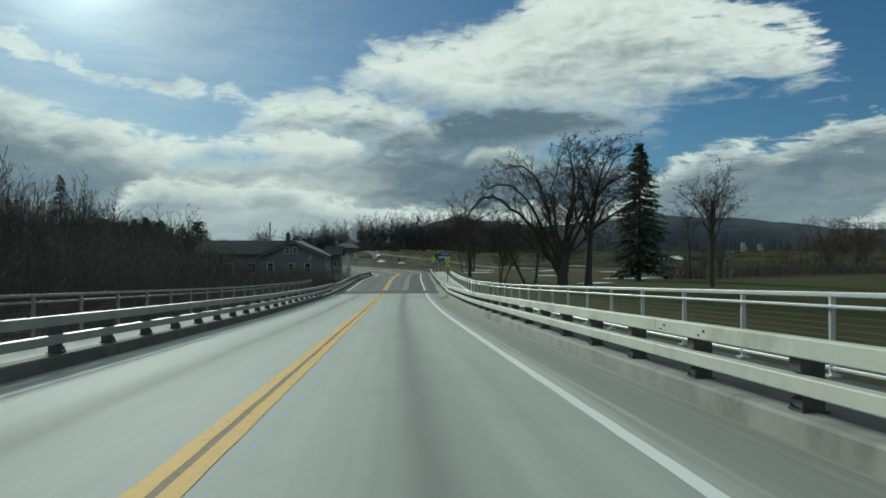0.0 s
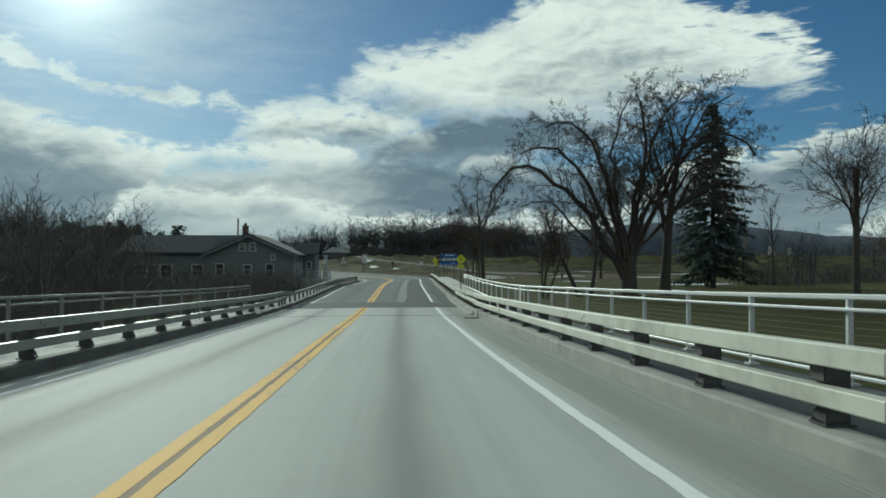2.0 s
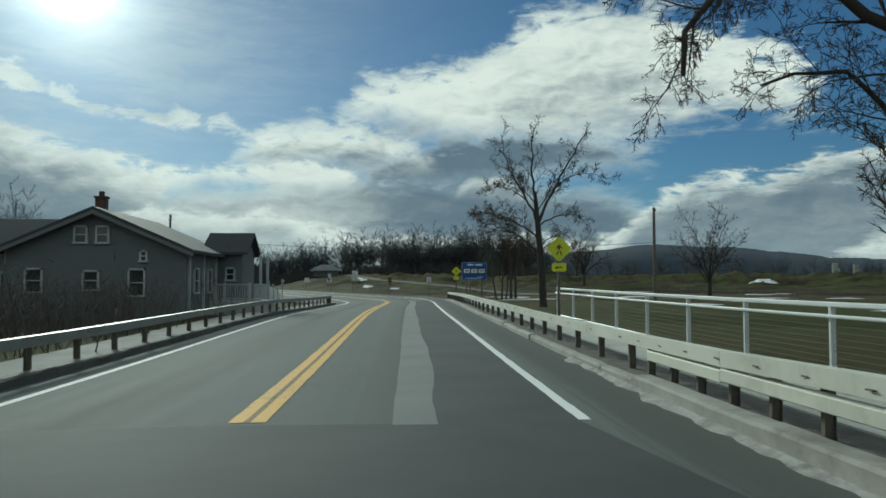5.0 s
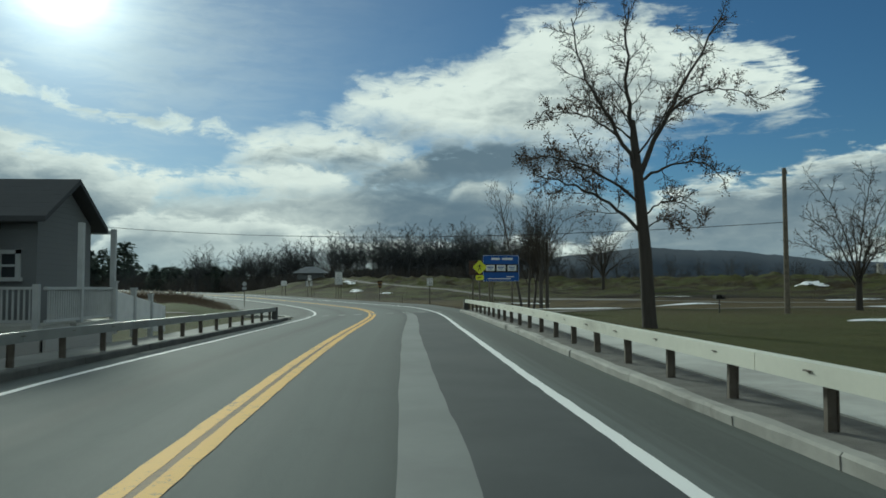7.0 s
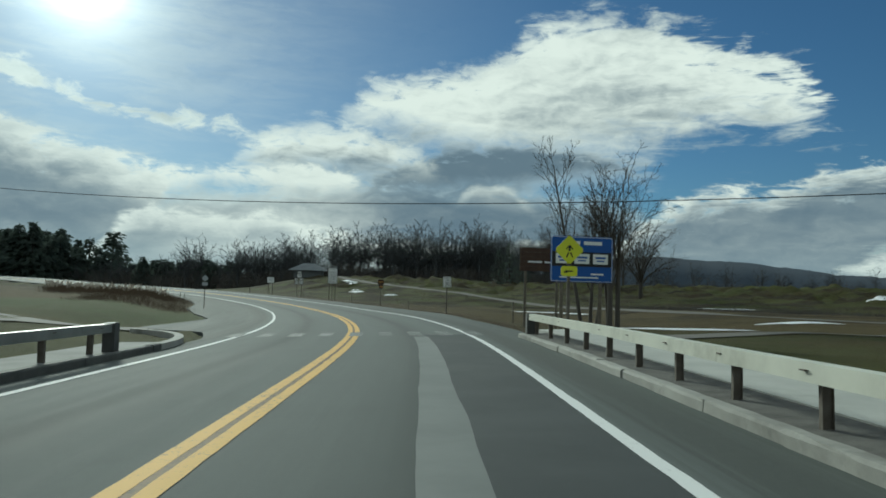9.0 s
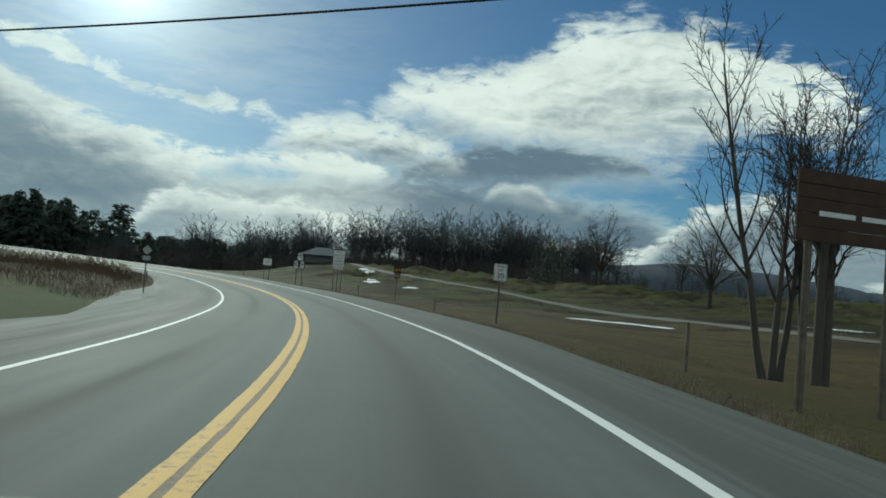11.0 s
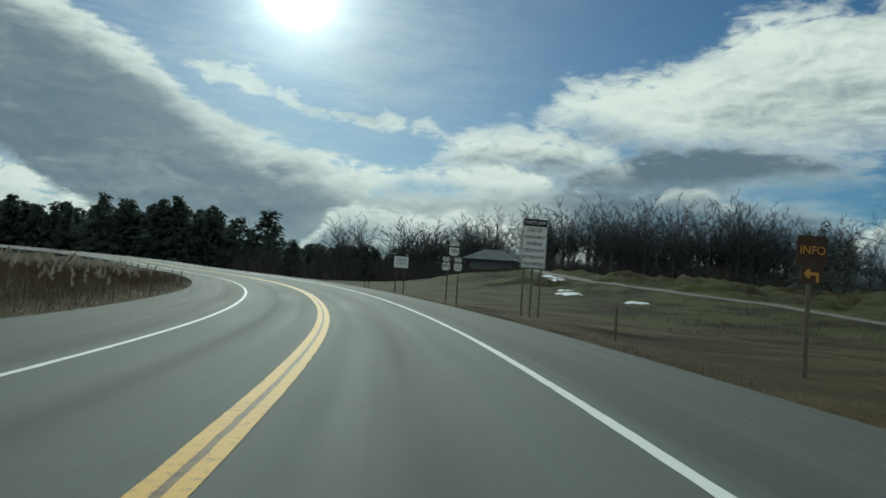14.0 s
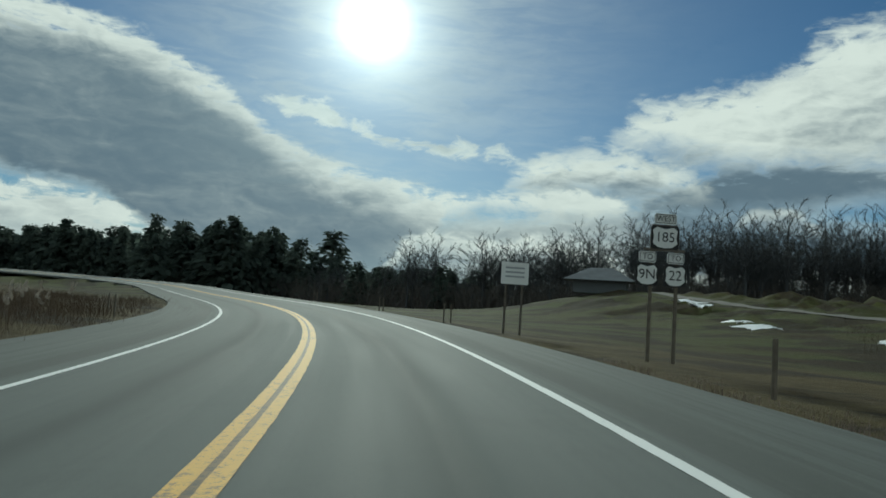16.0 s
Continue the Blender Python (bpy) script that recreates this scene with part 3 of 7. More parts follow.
Z_LINE = spline([-90, -40, 0, 12, 24, 36, 49, 57, 75, 95, 112, 133, 152, 163, 175, 187, 194, 215, 250, 300, 340, 420, 560],
                [2.874, 1.324, -0.026, -0.476, -0.914, -1.323, -1.659, -1.841, -1.927, -1.793, -1.877, -2.008, -2.167, -2.266, -2.303, -2.296, -2.276,
                 -2.088, -1.664, -1.056, -0.288, 1.112, 3.012])


def bank_at(s):
    return np.tan(np.radians(np.interp(s, [0, 96, 106, 128, 145, 162, 178, 200, 300, 600], [0, 0, 1.21, 1.77, 2.93, 2.46, 2.56, 2.62, 3.0, 3.0])))


def rp(s, u, dz=0.0):
    """World place at s metres along the centre line, u to its right, dz over the road."""
    s, u = np.asarray(s, float), np.asarray(u, float)
    x, y, h = np.interp(s, _s, _px), np.interp(s, _s, _py), np.interp(s, _s, _hd)
    crown = 0.016 * np.maximum(0, -u) * np.interp(s, [95, 118], [1, 0])
    z = Z_LINE(s) - 0.03 + np.clip(u, -9.5, 8) * bank_at(s) - crown + dz
    return np.stack(np.broadcast_arrays(x + u * np.sin(h), y - u * np.cos(h), z), -1)


def heading(s):
    """Degrees to turn +y onto the road's direction."""
    return math.degrees(float(np.interp(s, _s, _hd))) - 90


def rm(s, u, dz=0.0):
    """Pose of a thing that stands beside the road, facing against the traffic."""
    return pose(*rp(s, u, dz).tolist(), 0, 0, heading(s))


def sweep(name, profile, s0, s1, mat, step=2.0, closed=True, cap=True, uv=False):
    """A strip or bar along the road: profile of (u, dz), u a number or a function of s."""
    n = max(2, int(round((s1 - s0) / step)) + 1)
    ss = np.linspace(s0, s1, n)
    cols = []
    for u, dz in profile:
        uu = np.array([u(k) for k in ss]) if callable(u) else np.full(n, float(u))
        cols.append((rp(ss, uu, dz), uu))
    k = len(cols)
    verts = np.stack([c[0] for c in cols], 1).reshape(-1, 3)
    uvs = np.stack([np.stack([c[1], ss], -1) for c in cols], 1).reshape(-1, 2) if uv else None
    faces = []
    for i in range(n - 1):
        for j in range(k if closed else k - 1):
            a, b = i * k + j, i * k + (j + 1) % k
            faces.append((a, b, b + k, a + k))
    if closed and cap:
        faces.append(tuple(range(k - 1, -1, -1)))
        faces.append(tuple((n - 1) * k + j for j in range(k)))
    return mesh_object(name, verts.tolist(), faces, mat, uvs)

# ---- ground ----
JOINT, SEAM = 56.6, 63.7              # expansion joint; where concrete gives way to asphalt


def edge_right(s):
    return float(np.interp(s, [60, 100, 127, 130, 140, 150, 165, 195, 240, 600], [5.2, 5.2, 5.3, 5.7, 5.7, 6.2, 6.6, 6.3, 5.6, 5.6]))


def edge_left(s):
    return float(np.interp(s, [60, 120, 128, 133, 139, 144, 152, 165, 180, 195, 220, 260, 600], [-4.3, -4.3, -4.4, -5.4, -9.3, -9.3, -7.4, -9.2, -10.0, -8.6, -7.4, -6.4, -6.0]))


def smooth(a, b, x):
    t = np.clip((x - a) / (b - a), 0, 1)
    return t * t * (3 - 2 * t)


_ci = np.arange(0, len(_s), 8)


def road_coords(x, y):
    """Nearest s and u of places on the plan."""
    x, y = np.asarray(x, float).ravel(), np.asarray(y, float).ravel()
    s, u = np.empty_like(x), np.empty_like(x)
    for k in range(0, len(x), 4000):
        d = np.hypot(x[k:k + 4000, None] - _px[None, _ci], y[k:k + 4000, None] - _py[None, _ci])
        i = _ci[d.argmin(1)]
        h = _hd[i]
        dx, dy = x[k:k + 4000] - _px[i], y[k:k + 4000] - _py[i]
        s[k:k + 4000] = _s[i] + dx * np.cos(h) + dy * np.sin(h)
        u[k:k + 4000] = dx * np.sin(h) - dy * np.cos(h)
    return s, u


def lumps(x, y, f, seed=0.0):
    return np.array([noise.fractal((a * f, b * f, seed), 1.0, 2.0, 3) for a, b in zip(np.ravel(x), np.ravel(y))])


TRAIL = [(130, 148), (70, 154), (36, 164), (28.5, 182), (27.0, 208), (21.8, 227), (14.0, 244), (-2.0, 275), (-18, 305)]
TRAIL_POINTS = np.concatenate([np.linspace(a, b, 16) for a, b in zip(TRAIL, TRAIL[1:])])


def trail_gap(x, y):
    """Distance from the gravel path's middle line."""
    x, y = np.atleast_1d(x), np.atleast_1d(y)
    return np.min(np.hypot(TRAIL_POINTS[:, 0] - x[:, None], TRAIL_POINTS[:, 1] - y[:, None]), axis=1)


def off_trail(p):
    """True where growth leaves the gravel path clear."""
    return trail_gap(*p)[0] > 2.0


def ground_z(x, y):
    x, y = np.asarray(x, float).ravel(), np.asarray(y, float).ravel()
    s, u = road_coords(x, y)
    near = np.hypot(x, y - 120) < 420
    b1, b2 = np.zeros_like(x), np.zeros_like(x)
    b1[near] = lumps(x[near], y[near], 0.035, 3.0)
    b2[near] = lumps(x[near], y[near], 0.16, 7.0)
    base = -2.0 + 0.25 * b1 + 0.05 * b2
    base -= 1.3 * smooth(68, 30, y) * (np.abs(u) < 400)
    base -= 1.0 * smooth(70, 45, y) * smooth(0, -20, x)
    n = 0.447 * x + 0.894 * y
    field = smooth(205, 262, n) * smooth(-28, 8, x - (230 - y) * 0.2)
    b3 = np.zeros_like(x)
    m = near & (n > 190)
    b3[m] = lumps(x[m], y[m] * 1.6, 0.42, 11.0)
    level = np.ones_like(x)
    level[m] = 0.12 + 0.88 * smooth(1.2, 5.5, trail_gap(x[m], y[m]))
    base += field * (3.3 + level * (1.1 * b1 + 0.9 * b2 + 1.05 * b3)) * smooth(2500, 700, np.hypot(x, y))
    base += 2.2 * smooth(10, 60, -u) * smooth(170, 300, s) * smooth(2500, 700, np.hypot(x, y))
    base -= 0.75 * smooth(9, 24, u) * smooth(134, 156, s) * smooth(31, 20, x) * smooth(250, 222, y)
    base += 2.4 * np.exp(-((x + 25) ** 2 + (y - 307) ** 2) / 300)
    base -= 0.75 * np.exp(-((x - 12.5) ** 2 + (y - 151) ** 2) / 34)
    base -= 0.35 * np.exp(-((x - 19.5) ** 2 / 60 + (y - 206) ** 2 / 200))
    er = np.interp(s, np.arange(-100, 600, 2.0), [edge_right(k) for k in np.arange(-100, 600, 2.0)])
    el = np.interp(s, np.arange(-100, 600, 2.0), [edge_left(k) for k in np.arange(-100, 600, 2.0)])
    rz = Z_LINE(np.clip(s, -90, 560)) + np.clip(u, el, er) * bank_at(s)
    d = np.where(u > 0, u - er, el - u)
    wide = np.where((u > 0) & (s > 60) & (s < 132), 9.0, np.where(u > 0, 6.0 + 4.0 * smooth(140, 165, s), 6.0))
    verge = np.where((u > 0) & (s > 60) & (s < 129), 0.10, -0.05)
    paved = ((u > 0) & (s > 50) & (s < 128.5) & (d < 1.7)) | ((u < 0) & (s > 50) & (s < 123.5) & (d < 1.4))
    z = np.where((d < 0) | paved, rz - 0.3, (rz + verge - 0.06 * np.minimum(d, 4)) * (1 - smooth(0.8, wide, d)) + base * smooth(0.8, wide, d))
    z = np.where((d >= 0) & (d < 0.05) & ~paved, rz - 0.02, z)
    on = smooth(57, 64, s)
    z = z * on + np.minimum(z, base) * (1 - on)
    return np.where((np.abs(u) < 60) & (s < 56), np.minimum(z, base), z)


def spread(lo, hi, step, far, grow=1.22):
    a = list(np.arange(lo, hi + 0.1, step))
    d, p = step, hi
    while p < far:
        d *= grow
        p += d
        a.append(p)
    d, p = step, lo
    while p > -far:
        d *= grow
        p -= d
        a.insert(0, p)
    return np.array(a)


gx, gy = spread(-50, 105, 1.4, 4800), spread(48, 300, 1.4, 4800)
GX, GY = np.meshgrid(gx, gy)
GZ = ground_z(GX, GY)
nx, ny = len(gx), len(gy)
gv = np.stack([GX.ravel(), GY.ravel(), GZ], -1)
ii, jj = np.meshgrid(np.arange(nx - 1), np.arange(ny - 1))
g0 = (jj * nx + ii).ravel()
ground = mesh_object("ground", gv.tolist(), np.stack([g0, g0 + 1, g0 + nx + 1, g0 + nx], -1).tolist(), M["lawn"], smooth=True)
tagged(ground, "patchy green and straw-brown winter grass with low mounds", "grass", kind="structure")


def gz(x, y):
    return float(ground_z([x], [y])[0])


def drape(name, pts, width, mat, lift=0.03, step=2.0, wob=0.0):
    """A ribbon laid on the ground along plan points."""
    d = np.concatenate([[0], np.cumsum([math.dist(pts[i], pts[i + 1]) for i in range(len(pts) - 1)])])
    fx, fy = spline(d, [p[0] for p in pts]), spline(d, [p[1] for p in pts])
    q = np.linspace(0, d[-1], max(3, int(d[-1] / step)))
    x, y = fx(q), fy(q)
    h = np.arctan2(np.gradient(y), np.gradient(x))
    rows = []
    for k in np.linspace(-0.5, 0.5, 5):
        w = width * k * (1 + wob * np.array([noise.noise((a * 0.5, 5.0, k)) for a in q]))
        vx, vy = x - w * np.sin(h), y + w * np.cos(h)
        rows.append(np.stack([vx, vy, ground_z(vx, vy) + lift], -1))
    v = np.stack(rows, 1).reshape(-1, 3)
    f = [(i * 5 + j, i * 5 + j + 1, i * 5 + j + 6, i * 5 + j + 5) for i in range(len(q) - 1) for j in range(4)]
    return mesh_object(name, v.tolist(), f, mat, smooth=True)


# ---- carriageway ----
deck = sweep("bridge_deck", [(-6.2, 0.0), (-4.15, 0), (-2, 0), (0, 0), (2, 0), (5.0, 0), (7.1, 0.0), (7.1, -0.9), (-6.2, -0.9)], -75, JOINT - 0.12, M["deck"], 2.0, uv=True)
tagged(deck, "pale tined concrete bridge deck with darker oil bands", "bridge deck", kind="structure")
slab = sweep("approach_slab", [(-4.15, 0), (-2, 0), (0, 0), (2, 0), (5.0, 0), (5.0, -0.4), (-4.15, -0.4)], JOINT + 0.12, SEAM, M["deck"], 1.0, uv=True)
tagged(slab, "pale concrete approach slab behind the bridge joint", "road", kind="structure")
jt = sweep("expansion_joint", [(-4.15, -0.012), (5.0, -0.012), (5.0, -0.3), (-4.15, -0.3)], JOINT - 0.12, JOINT + 0.12, M["joint"], 0.24)
tagged(jt, "dark rubber and steel expansion joint across the deck", "expansion joint", kind="structure")
for k in (-0.12, -0.03, 0.06):
    under(sweep("steel_strip", [(-4.15, 0.004), (5.0, 0.004), (5.0, -0.02), (-4.15, -0.02)], JOINT + k, JOINT + k + 0.045, M["rail_dark"], 0.05), jt)
saw = sweep("saw_cut", [(-4.15, 0.003), (5.0, 0.003)], JOINT + 0.72, JOINT + 0.80, M["joint"], 0.08, closed=False)
under(saw, slab)
road = sweep("road", [(edge_left, 0), (-4.0, 0.0), (-2, 0), (0, 0), (2, 0), (4.0, 0), (edge_right, 0), (edge_right, -0.35), (edge_left, -0.35)], SEAM, 520, M["asphalt"], 1.0, uv=True)
tagged(road, "grey weathered asphalt two-lane road with tyre-dark bands", "road", kind="structure")


def wander(base, amp, f, seed):
    return lambda s: base + amp * noise.noise((s * f, seed, 0.3)) + 0.4 * amp * noise.noise((s * f * 4, seed, 1.3))


def patch_left(s):
    return float(np.interp(s, [68, 75, 95, 128], [1.57, 1.60, 1.76, 1.88])) + wander(0, 0.025, 0.4, 2.0)(s)


def patch_right(s):
    return float(np.interp(s, [68, 71, 75, 95, 128], [2.10, 2.08, 2.2, 2.30, 2.34])) + wander(0, 0.05, 0.3, 9.0)(s)


under(sweep("repair_patch", [(patch_left, 0.005), (patch_right, 0.005)], 69.3, 128.0, M["patch"], 0.5, closed=False), road, "pale grey asphalt repair strip along the lane")
under(sweep("seal_strip", [(lambda s: patch_right(s) - 0.05, 0.0035), (3.62, 0.0035)], 69.3, 129.0, M["asphalt_dark"], 0.5, closed=False), road, "newer dark asphalt strip beside the edge line")


under(sweep("seam_strip", [(-3.95, 0.004), (0, 0.004), (lambda s: float(np.interp(s, [SEAM, 69.4], [4.5, 3.62])), 0.004)], SEAM + 0.02, 69.35, M["asphalt_dark"], 0.7, closed=False), road, "newer dark asphalt strip behind the concrete slab")


def stripe(name, u, w, s0, s1, mat, label, lift=0.006):
    """A painted line with slightly uneven edges; u a number or a function of s."""
    at = u if callable(u) else (lambda q: u)
    k = 0.0 if callable(u) else u
    lo = lambda q: at(q) - w / 2 + 0.012 * noise.noise((q * 1.7, k * 9, 2.2)) + 0.008 * noise.noise((q * 7.0, k * 9, 5.2))
    hi = lambda q: at(q) + w / 2 + 0.012 * noise.noise((q * 1.7, k * 9, 8.2)) + 0.008 * noise.noise((q * 7.0, k * 9, 3.2))
    ob = sweep(name, [(lo, lift), (hi, lift)], s0, s1, mat, 0.3 if s0 < 300 else 1.0, closed=False)
    return tagged(ob, label, "road marking", kind="structure")


def left_white(s):
    return float(np.interp(s, [70, 105, 125, 140, 600], [-3.45, -3.45, -3.5, -3.62, -3.62]))


for a, b in ((-75, JOINT - 0.13), (JOINT + 0.13, SEAM), (69.5, 520)):
    for u in (-0.12, 0.12):
        stripe("yellow_line", u, 0.165, a, b, M["yellow_line"], "worn yellow centre line on the road")
    stripe("yellow_line", 0.0, 0.09, a, b, M["old_yellow"], "brown remains of older paint between the yellow lines", 0.004)
    stripe("white_line", 3.68, 0.15, a, b, M["white_line"], "worn white edge line on the road")
    stripe("white_line", left_white, 0.15, a, b, M["white_line"], "worn white edge line on the road")
for k in range(9):
    ub = -3.9 + 0.95 * k
    bar = sweep("crosswalk_bar", [(ub, 0.007), (ub + 0.42, 0.007)], 128.6, 130.8, M["faded_white"], 1.1, closed=False)
    tagged(bar, "faded white crosswalk bar on the asphalt", "road marking", "crosswalk bars", "structure")

# ---- kerbs, sidewalks ----
CURB = lambda f, w, h: [(f, -0.05), (f, h - 0.03), (f + math.copysign(0.03, w), h), (f + w, h), (f + w, -0.05)]


def curb_run(u, w, h, s0, s1, length, rough, label, name="curb", mat="curb"):
    """A kerb of separate stones, slightly out of line, with worn uneven edges."""
    e = thing(name, Matrix(), label, "curb", kind="structure")
    s = s0
    while s < s1 - 0.3:
        b = min(s + length * random.uniform(0.92, 1.08), s1)
        du, dh = random.uniform(-rough, rough), random.uniform(-rough, rough)
        wave = lambda q, k: rough * 1.6 * noise.noise((q * 2.3, k, 0.7)) + rough * noise.noise((q * 6.1, k, 4.7))
        prof = []
        for k, (pu, pz) in enumerate(CURB(u + du, w, h + dh)):
            prof.append(((lambda q, pu=pu, k=k: pu + wave(q, k * 3.3)) if 0 < k < 4 else pu, pz))
        under(sweep("curb_stone", prof, s + 0.004, b - 0.004, M[mat], 0.35 if s0 > 50 else 1.5), e)
        s = b
    return e


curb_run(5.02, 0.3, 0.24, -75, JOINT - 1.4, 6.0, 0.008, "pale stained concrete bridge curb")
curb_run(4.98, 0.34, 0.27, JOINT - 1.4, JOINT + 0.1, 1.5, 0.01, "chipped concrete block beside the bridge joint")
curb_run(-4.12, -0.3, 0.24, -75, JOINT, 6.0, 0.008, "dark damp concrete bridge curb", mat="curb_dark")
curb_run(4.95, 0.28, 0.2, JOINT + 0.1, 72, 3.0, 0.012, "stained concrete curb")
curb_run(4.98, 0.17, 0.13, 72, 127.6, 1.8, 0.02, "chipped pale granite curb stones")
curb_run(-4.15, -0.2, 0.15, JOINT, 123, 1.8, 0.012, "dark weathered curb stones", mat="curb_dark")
cw = sweep("curb_return", [(lambda s: -4.15 - max(0, s - 123) ** 2 * 0.035, -0.05), (lambda s: -4.15 - max(0, s - 123) ** 2 * 0.035, 0.15),
                           (lambda s: -4.4 - max(0, s - 123) ** 2 * 0.035, 0.15), (lambda s: -4.4 - max(0, s - 123) ** 2 * 0.035, -0.05)], 123, 133, M["curb"], 0.5)
tagged(cw, "curved weathered curb at the side street corner", "curb", kind="structure")
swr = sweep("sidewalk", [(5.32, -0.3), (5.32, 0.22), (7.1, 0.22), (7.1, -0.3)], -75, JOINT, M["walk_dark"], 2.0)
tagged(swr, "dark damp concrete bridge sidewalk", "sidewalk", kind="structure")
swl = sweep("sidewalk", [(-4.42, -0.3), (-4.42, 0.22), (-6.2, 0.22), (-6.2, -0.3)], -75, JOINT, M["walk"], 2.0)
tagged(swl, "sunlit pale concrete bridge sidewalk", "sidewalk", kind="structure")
st = sweep("verge_strip", [(5.15, -0.2), (5.15, 0.115), (5.95, 0.12), (5.95, -0.2)], JOINT, 127.5, M["gravel"], 1.5)
tagged(st, "dark gravel and dirt strip behind the curb", "verge", kind="structure")
sw2 = sweep("sidewalk", [(5.95, -0.2), (5.95, 0.14), (7.6, 0.14), (7.6, -0.2)], JOINT, 129, M["walk"], 1.5)
tagged(sw2, "pale concrete sidewalk along the lawn", "sidewalk", kind="structure")
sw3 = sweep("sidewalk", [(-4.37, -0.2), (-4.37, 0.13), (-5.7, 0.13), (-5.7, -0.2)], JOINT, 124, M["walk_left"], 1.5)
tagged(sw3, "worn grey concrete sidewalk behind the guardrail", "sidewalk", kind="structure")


gr = sweep("gutter_grit", [(lambda s: 4.97, 0.05), (lambda s: wander(4.90, 0.12, 1.3, 4.0)(s), 0.015), (lambda s: wander(4.84, 0.16, 1.3, 4.0)(s), 0.002)], JOINT + 0.4, 76, M["grit"], 0.25, closed=False)
tagged(gr, "pale grit and old snow crust in the gutter", "grit", kind="stuff")


# ---- railings ----
def bar(name, u0, u1, z0, z1, s0, s1, mat, parent, step=2.5, label=""):
    e = min(0.012, 0.3 * (z1 - z0))
    prof = [(u0 + e, z0), (u1 - e, z0), (u1, z0 + e), (u1, z1 - e), (u1 - e, z1), (u0 + e, z1), (u0, z1 - e), (u0, z0 + e)]
    return under(sweep(name, prof, s0, s1, mat, step), parent, label)




def bridge_post(side):
    """Dark steel post with its base plate and bolt, face towards the road at u = 0."""
    bm = bmesh.new()
    box(bm, 0.17 * side, 0, 0.32, 0.18, 0.20, 0.62, 0.01)
    box(bm, 0.13 * side, 0, 0.42, 0.20, 0.22, 0.13, 0.01)
    box(bm, 0.15 * side, 0, 0.075, 0.20, 0.22, 0.09, 0.012)
    box(bm, 0.16 * side, 0, 0.012, 0.26, 0.26, 0.024, 0.006)
    for a in (-0.10, 0.10):
        cyl(bm, 0.05 * side, a, 0.024, 0.06, 0.016, seg=6)
    me = bpy.data.meshes.new("post")
    bm.to_mesh(me)
    bm.free()
    me.materials.append(M["rail_dark"])
    return me


def bridge_rail(u, side, s0, s1, label, paint):
    """Two box beams on dark posts; side is +1 right of the road."""
    e = thing("bridge_railing", Matrix(), label, "railing")
    me = bridge_post(side)
    s = s0
    while s < s1:
        ob = new("post", me)
        ob.matrix_world = rm(s, u + 0.06 * side, 0.24)
        under(ob, e)
        s += 2.39
    a = s0
    while a < s1:
        b = min(a + 9.76, s1 + 0.6)
        lo, hi = sorted((u, u + 0.15 * side))
        up = bar("upper_beam", lo, hi, 0.735, 0.91, a + 0.008, b - 0.008, M[paint], e)
        bar("lower_beam", lo, hi, 0.42, 0.575, a + 0.008, b - 0.008, M[paint], e)
        for sb in (b - 0.35, b - 1.6):
            for zz, r in ((0.84, 0.016), (0.785, 0.013)):
                bm = bmesh.new()
                cyl(bm, 0, 0, -0.008, 0.008, r, seg=8, m=Matrix.Rotation(radians(90), 4, "Y"))
                ob = part("bolt", bm, M["rail_dark"], up)
                ob.matrix_local = rm(sb + (0.14 if r < 0.015 else 0), u - 0.004 * side, zz)
        a += 9.76
    return e


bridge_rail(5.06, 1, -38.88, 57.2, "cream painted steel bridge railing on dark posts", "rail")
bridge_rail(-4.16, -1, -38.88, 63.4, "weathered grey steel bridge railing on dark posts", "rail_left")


def ped_fence(u, s0, s1, base, label, wires=9, steel="galv"):
    """Pedestrian fence: square posts, two top tubes, strung wires."""
    e = thing("pedestrian_fence", Matrix(), label, "fence")
    bm = bmesh.new()
    box(bm, 0, 0, 0.51, 0.065, 0.065, 1.02, 0.008)
    box(bm, 0, 0, 0.02, 0.16, 0.16, 0.03, 0.004)
    box(bm, -0.05, 0, 0.87, 0.05, 0.05, 0.05, 0.005)
    me = bpy.data.meshes.new("post")
    bm.to_mesh(me)
    bm.free()
    me.materials.append(M[steel])
    n = int((s1 - s0) / 2.39)
    for k in range(n + 1):
        ob = new("post", me)
        ob.matrix_world = rm(s0 + 2.39 * k, u, base)
        under(ob, e)
    s1 = s0 + 2.39 * n
    bar("top_rail", u - 0.035, u + 0.035, base + 0.985, base + 1.05, s0, s1, M[steel], e)
    bar("hand_rail", u - 0.095, u - 0.045, base + 0.85, base + 0.895, s0, s1, M[steel], e)
    bar("bottom_rail", u - 0.03, u + 0.03, base + 0.09, base + 0.14, s0, s1, M[steel], e)
    for k in range(wires):
        z = base + 0.2 + k * 0.078
        bar("wire", u - 0.003, u + 0.003, z - 0.003, z + 0.003, s0, s1, M["wire"], e, 6.0)
    return e


bf = ped_fence(6.95, -38.83, 56.8, 0.22, "galvanised pedestrian fence with strung wires on the bridge")
boxed("cover_plate", [(0, 0, 0.62, 0.02, 0.34, 0.72)], M["rail"], bf, "pale cover plate over the fence joint", 0.004).matrix_local = rm(56.1, 6.90, 0.22)
ped_fence(7.05, 56.1, 88.5, 0.22, "galvanised pedestrian fence with strung wires beside the sidewalk")
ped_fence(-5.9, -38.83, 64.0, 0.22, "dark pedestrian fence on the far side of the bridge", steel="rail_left")


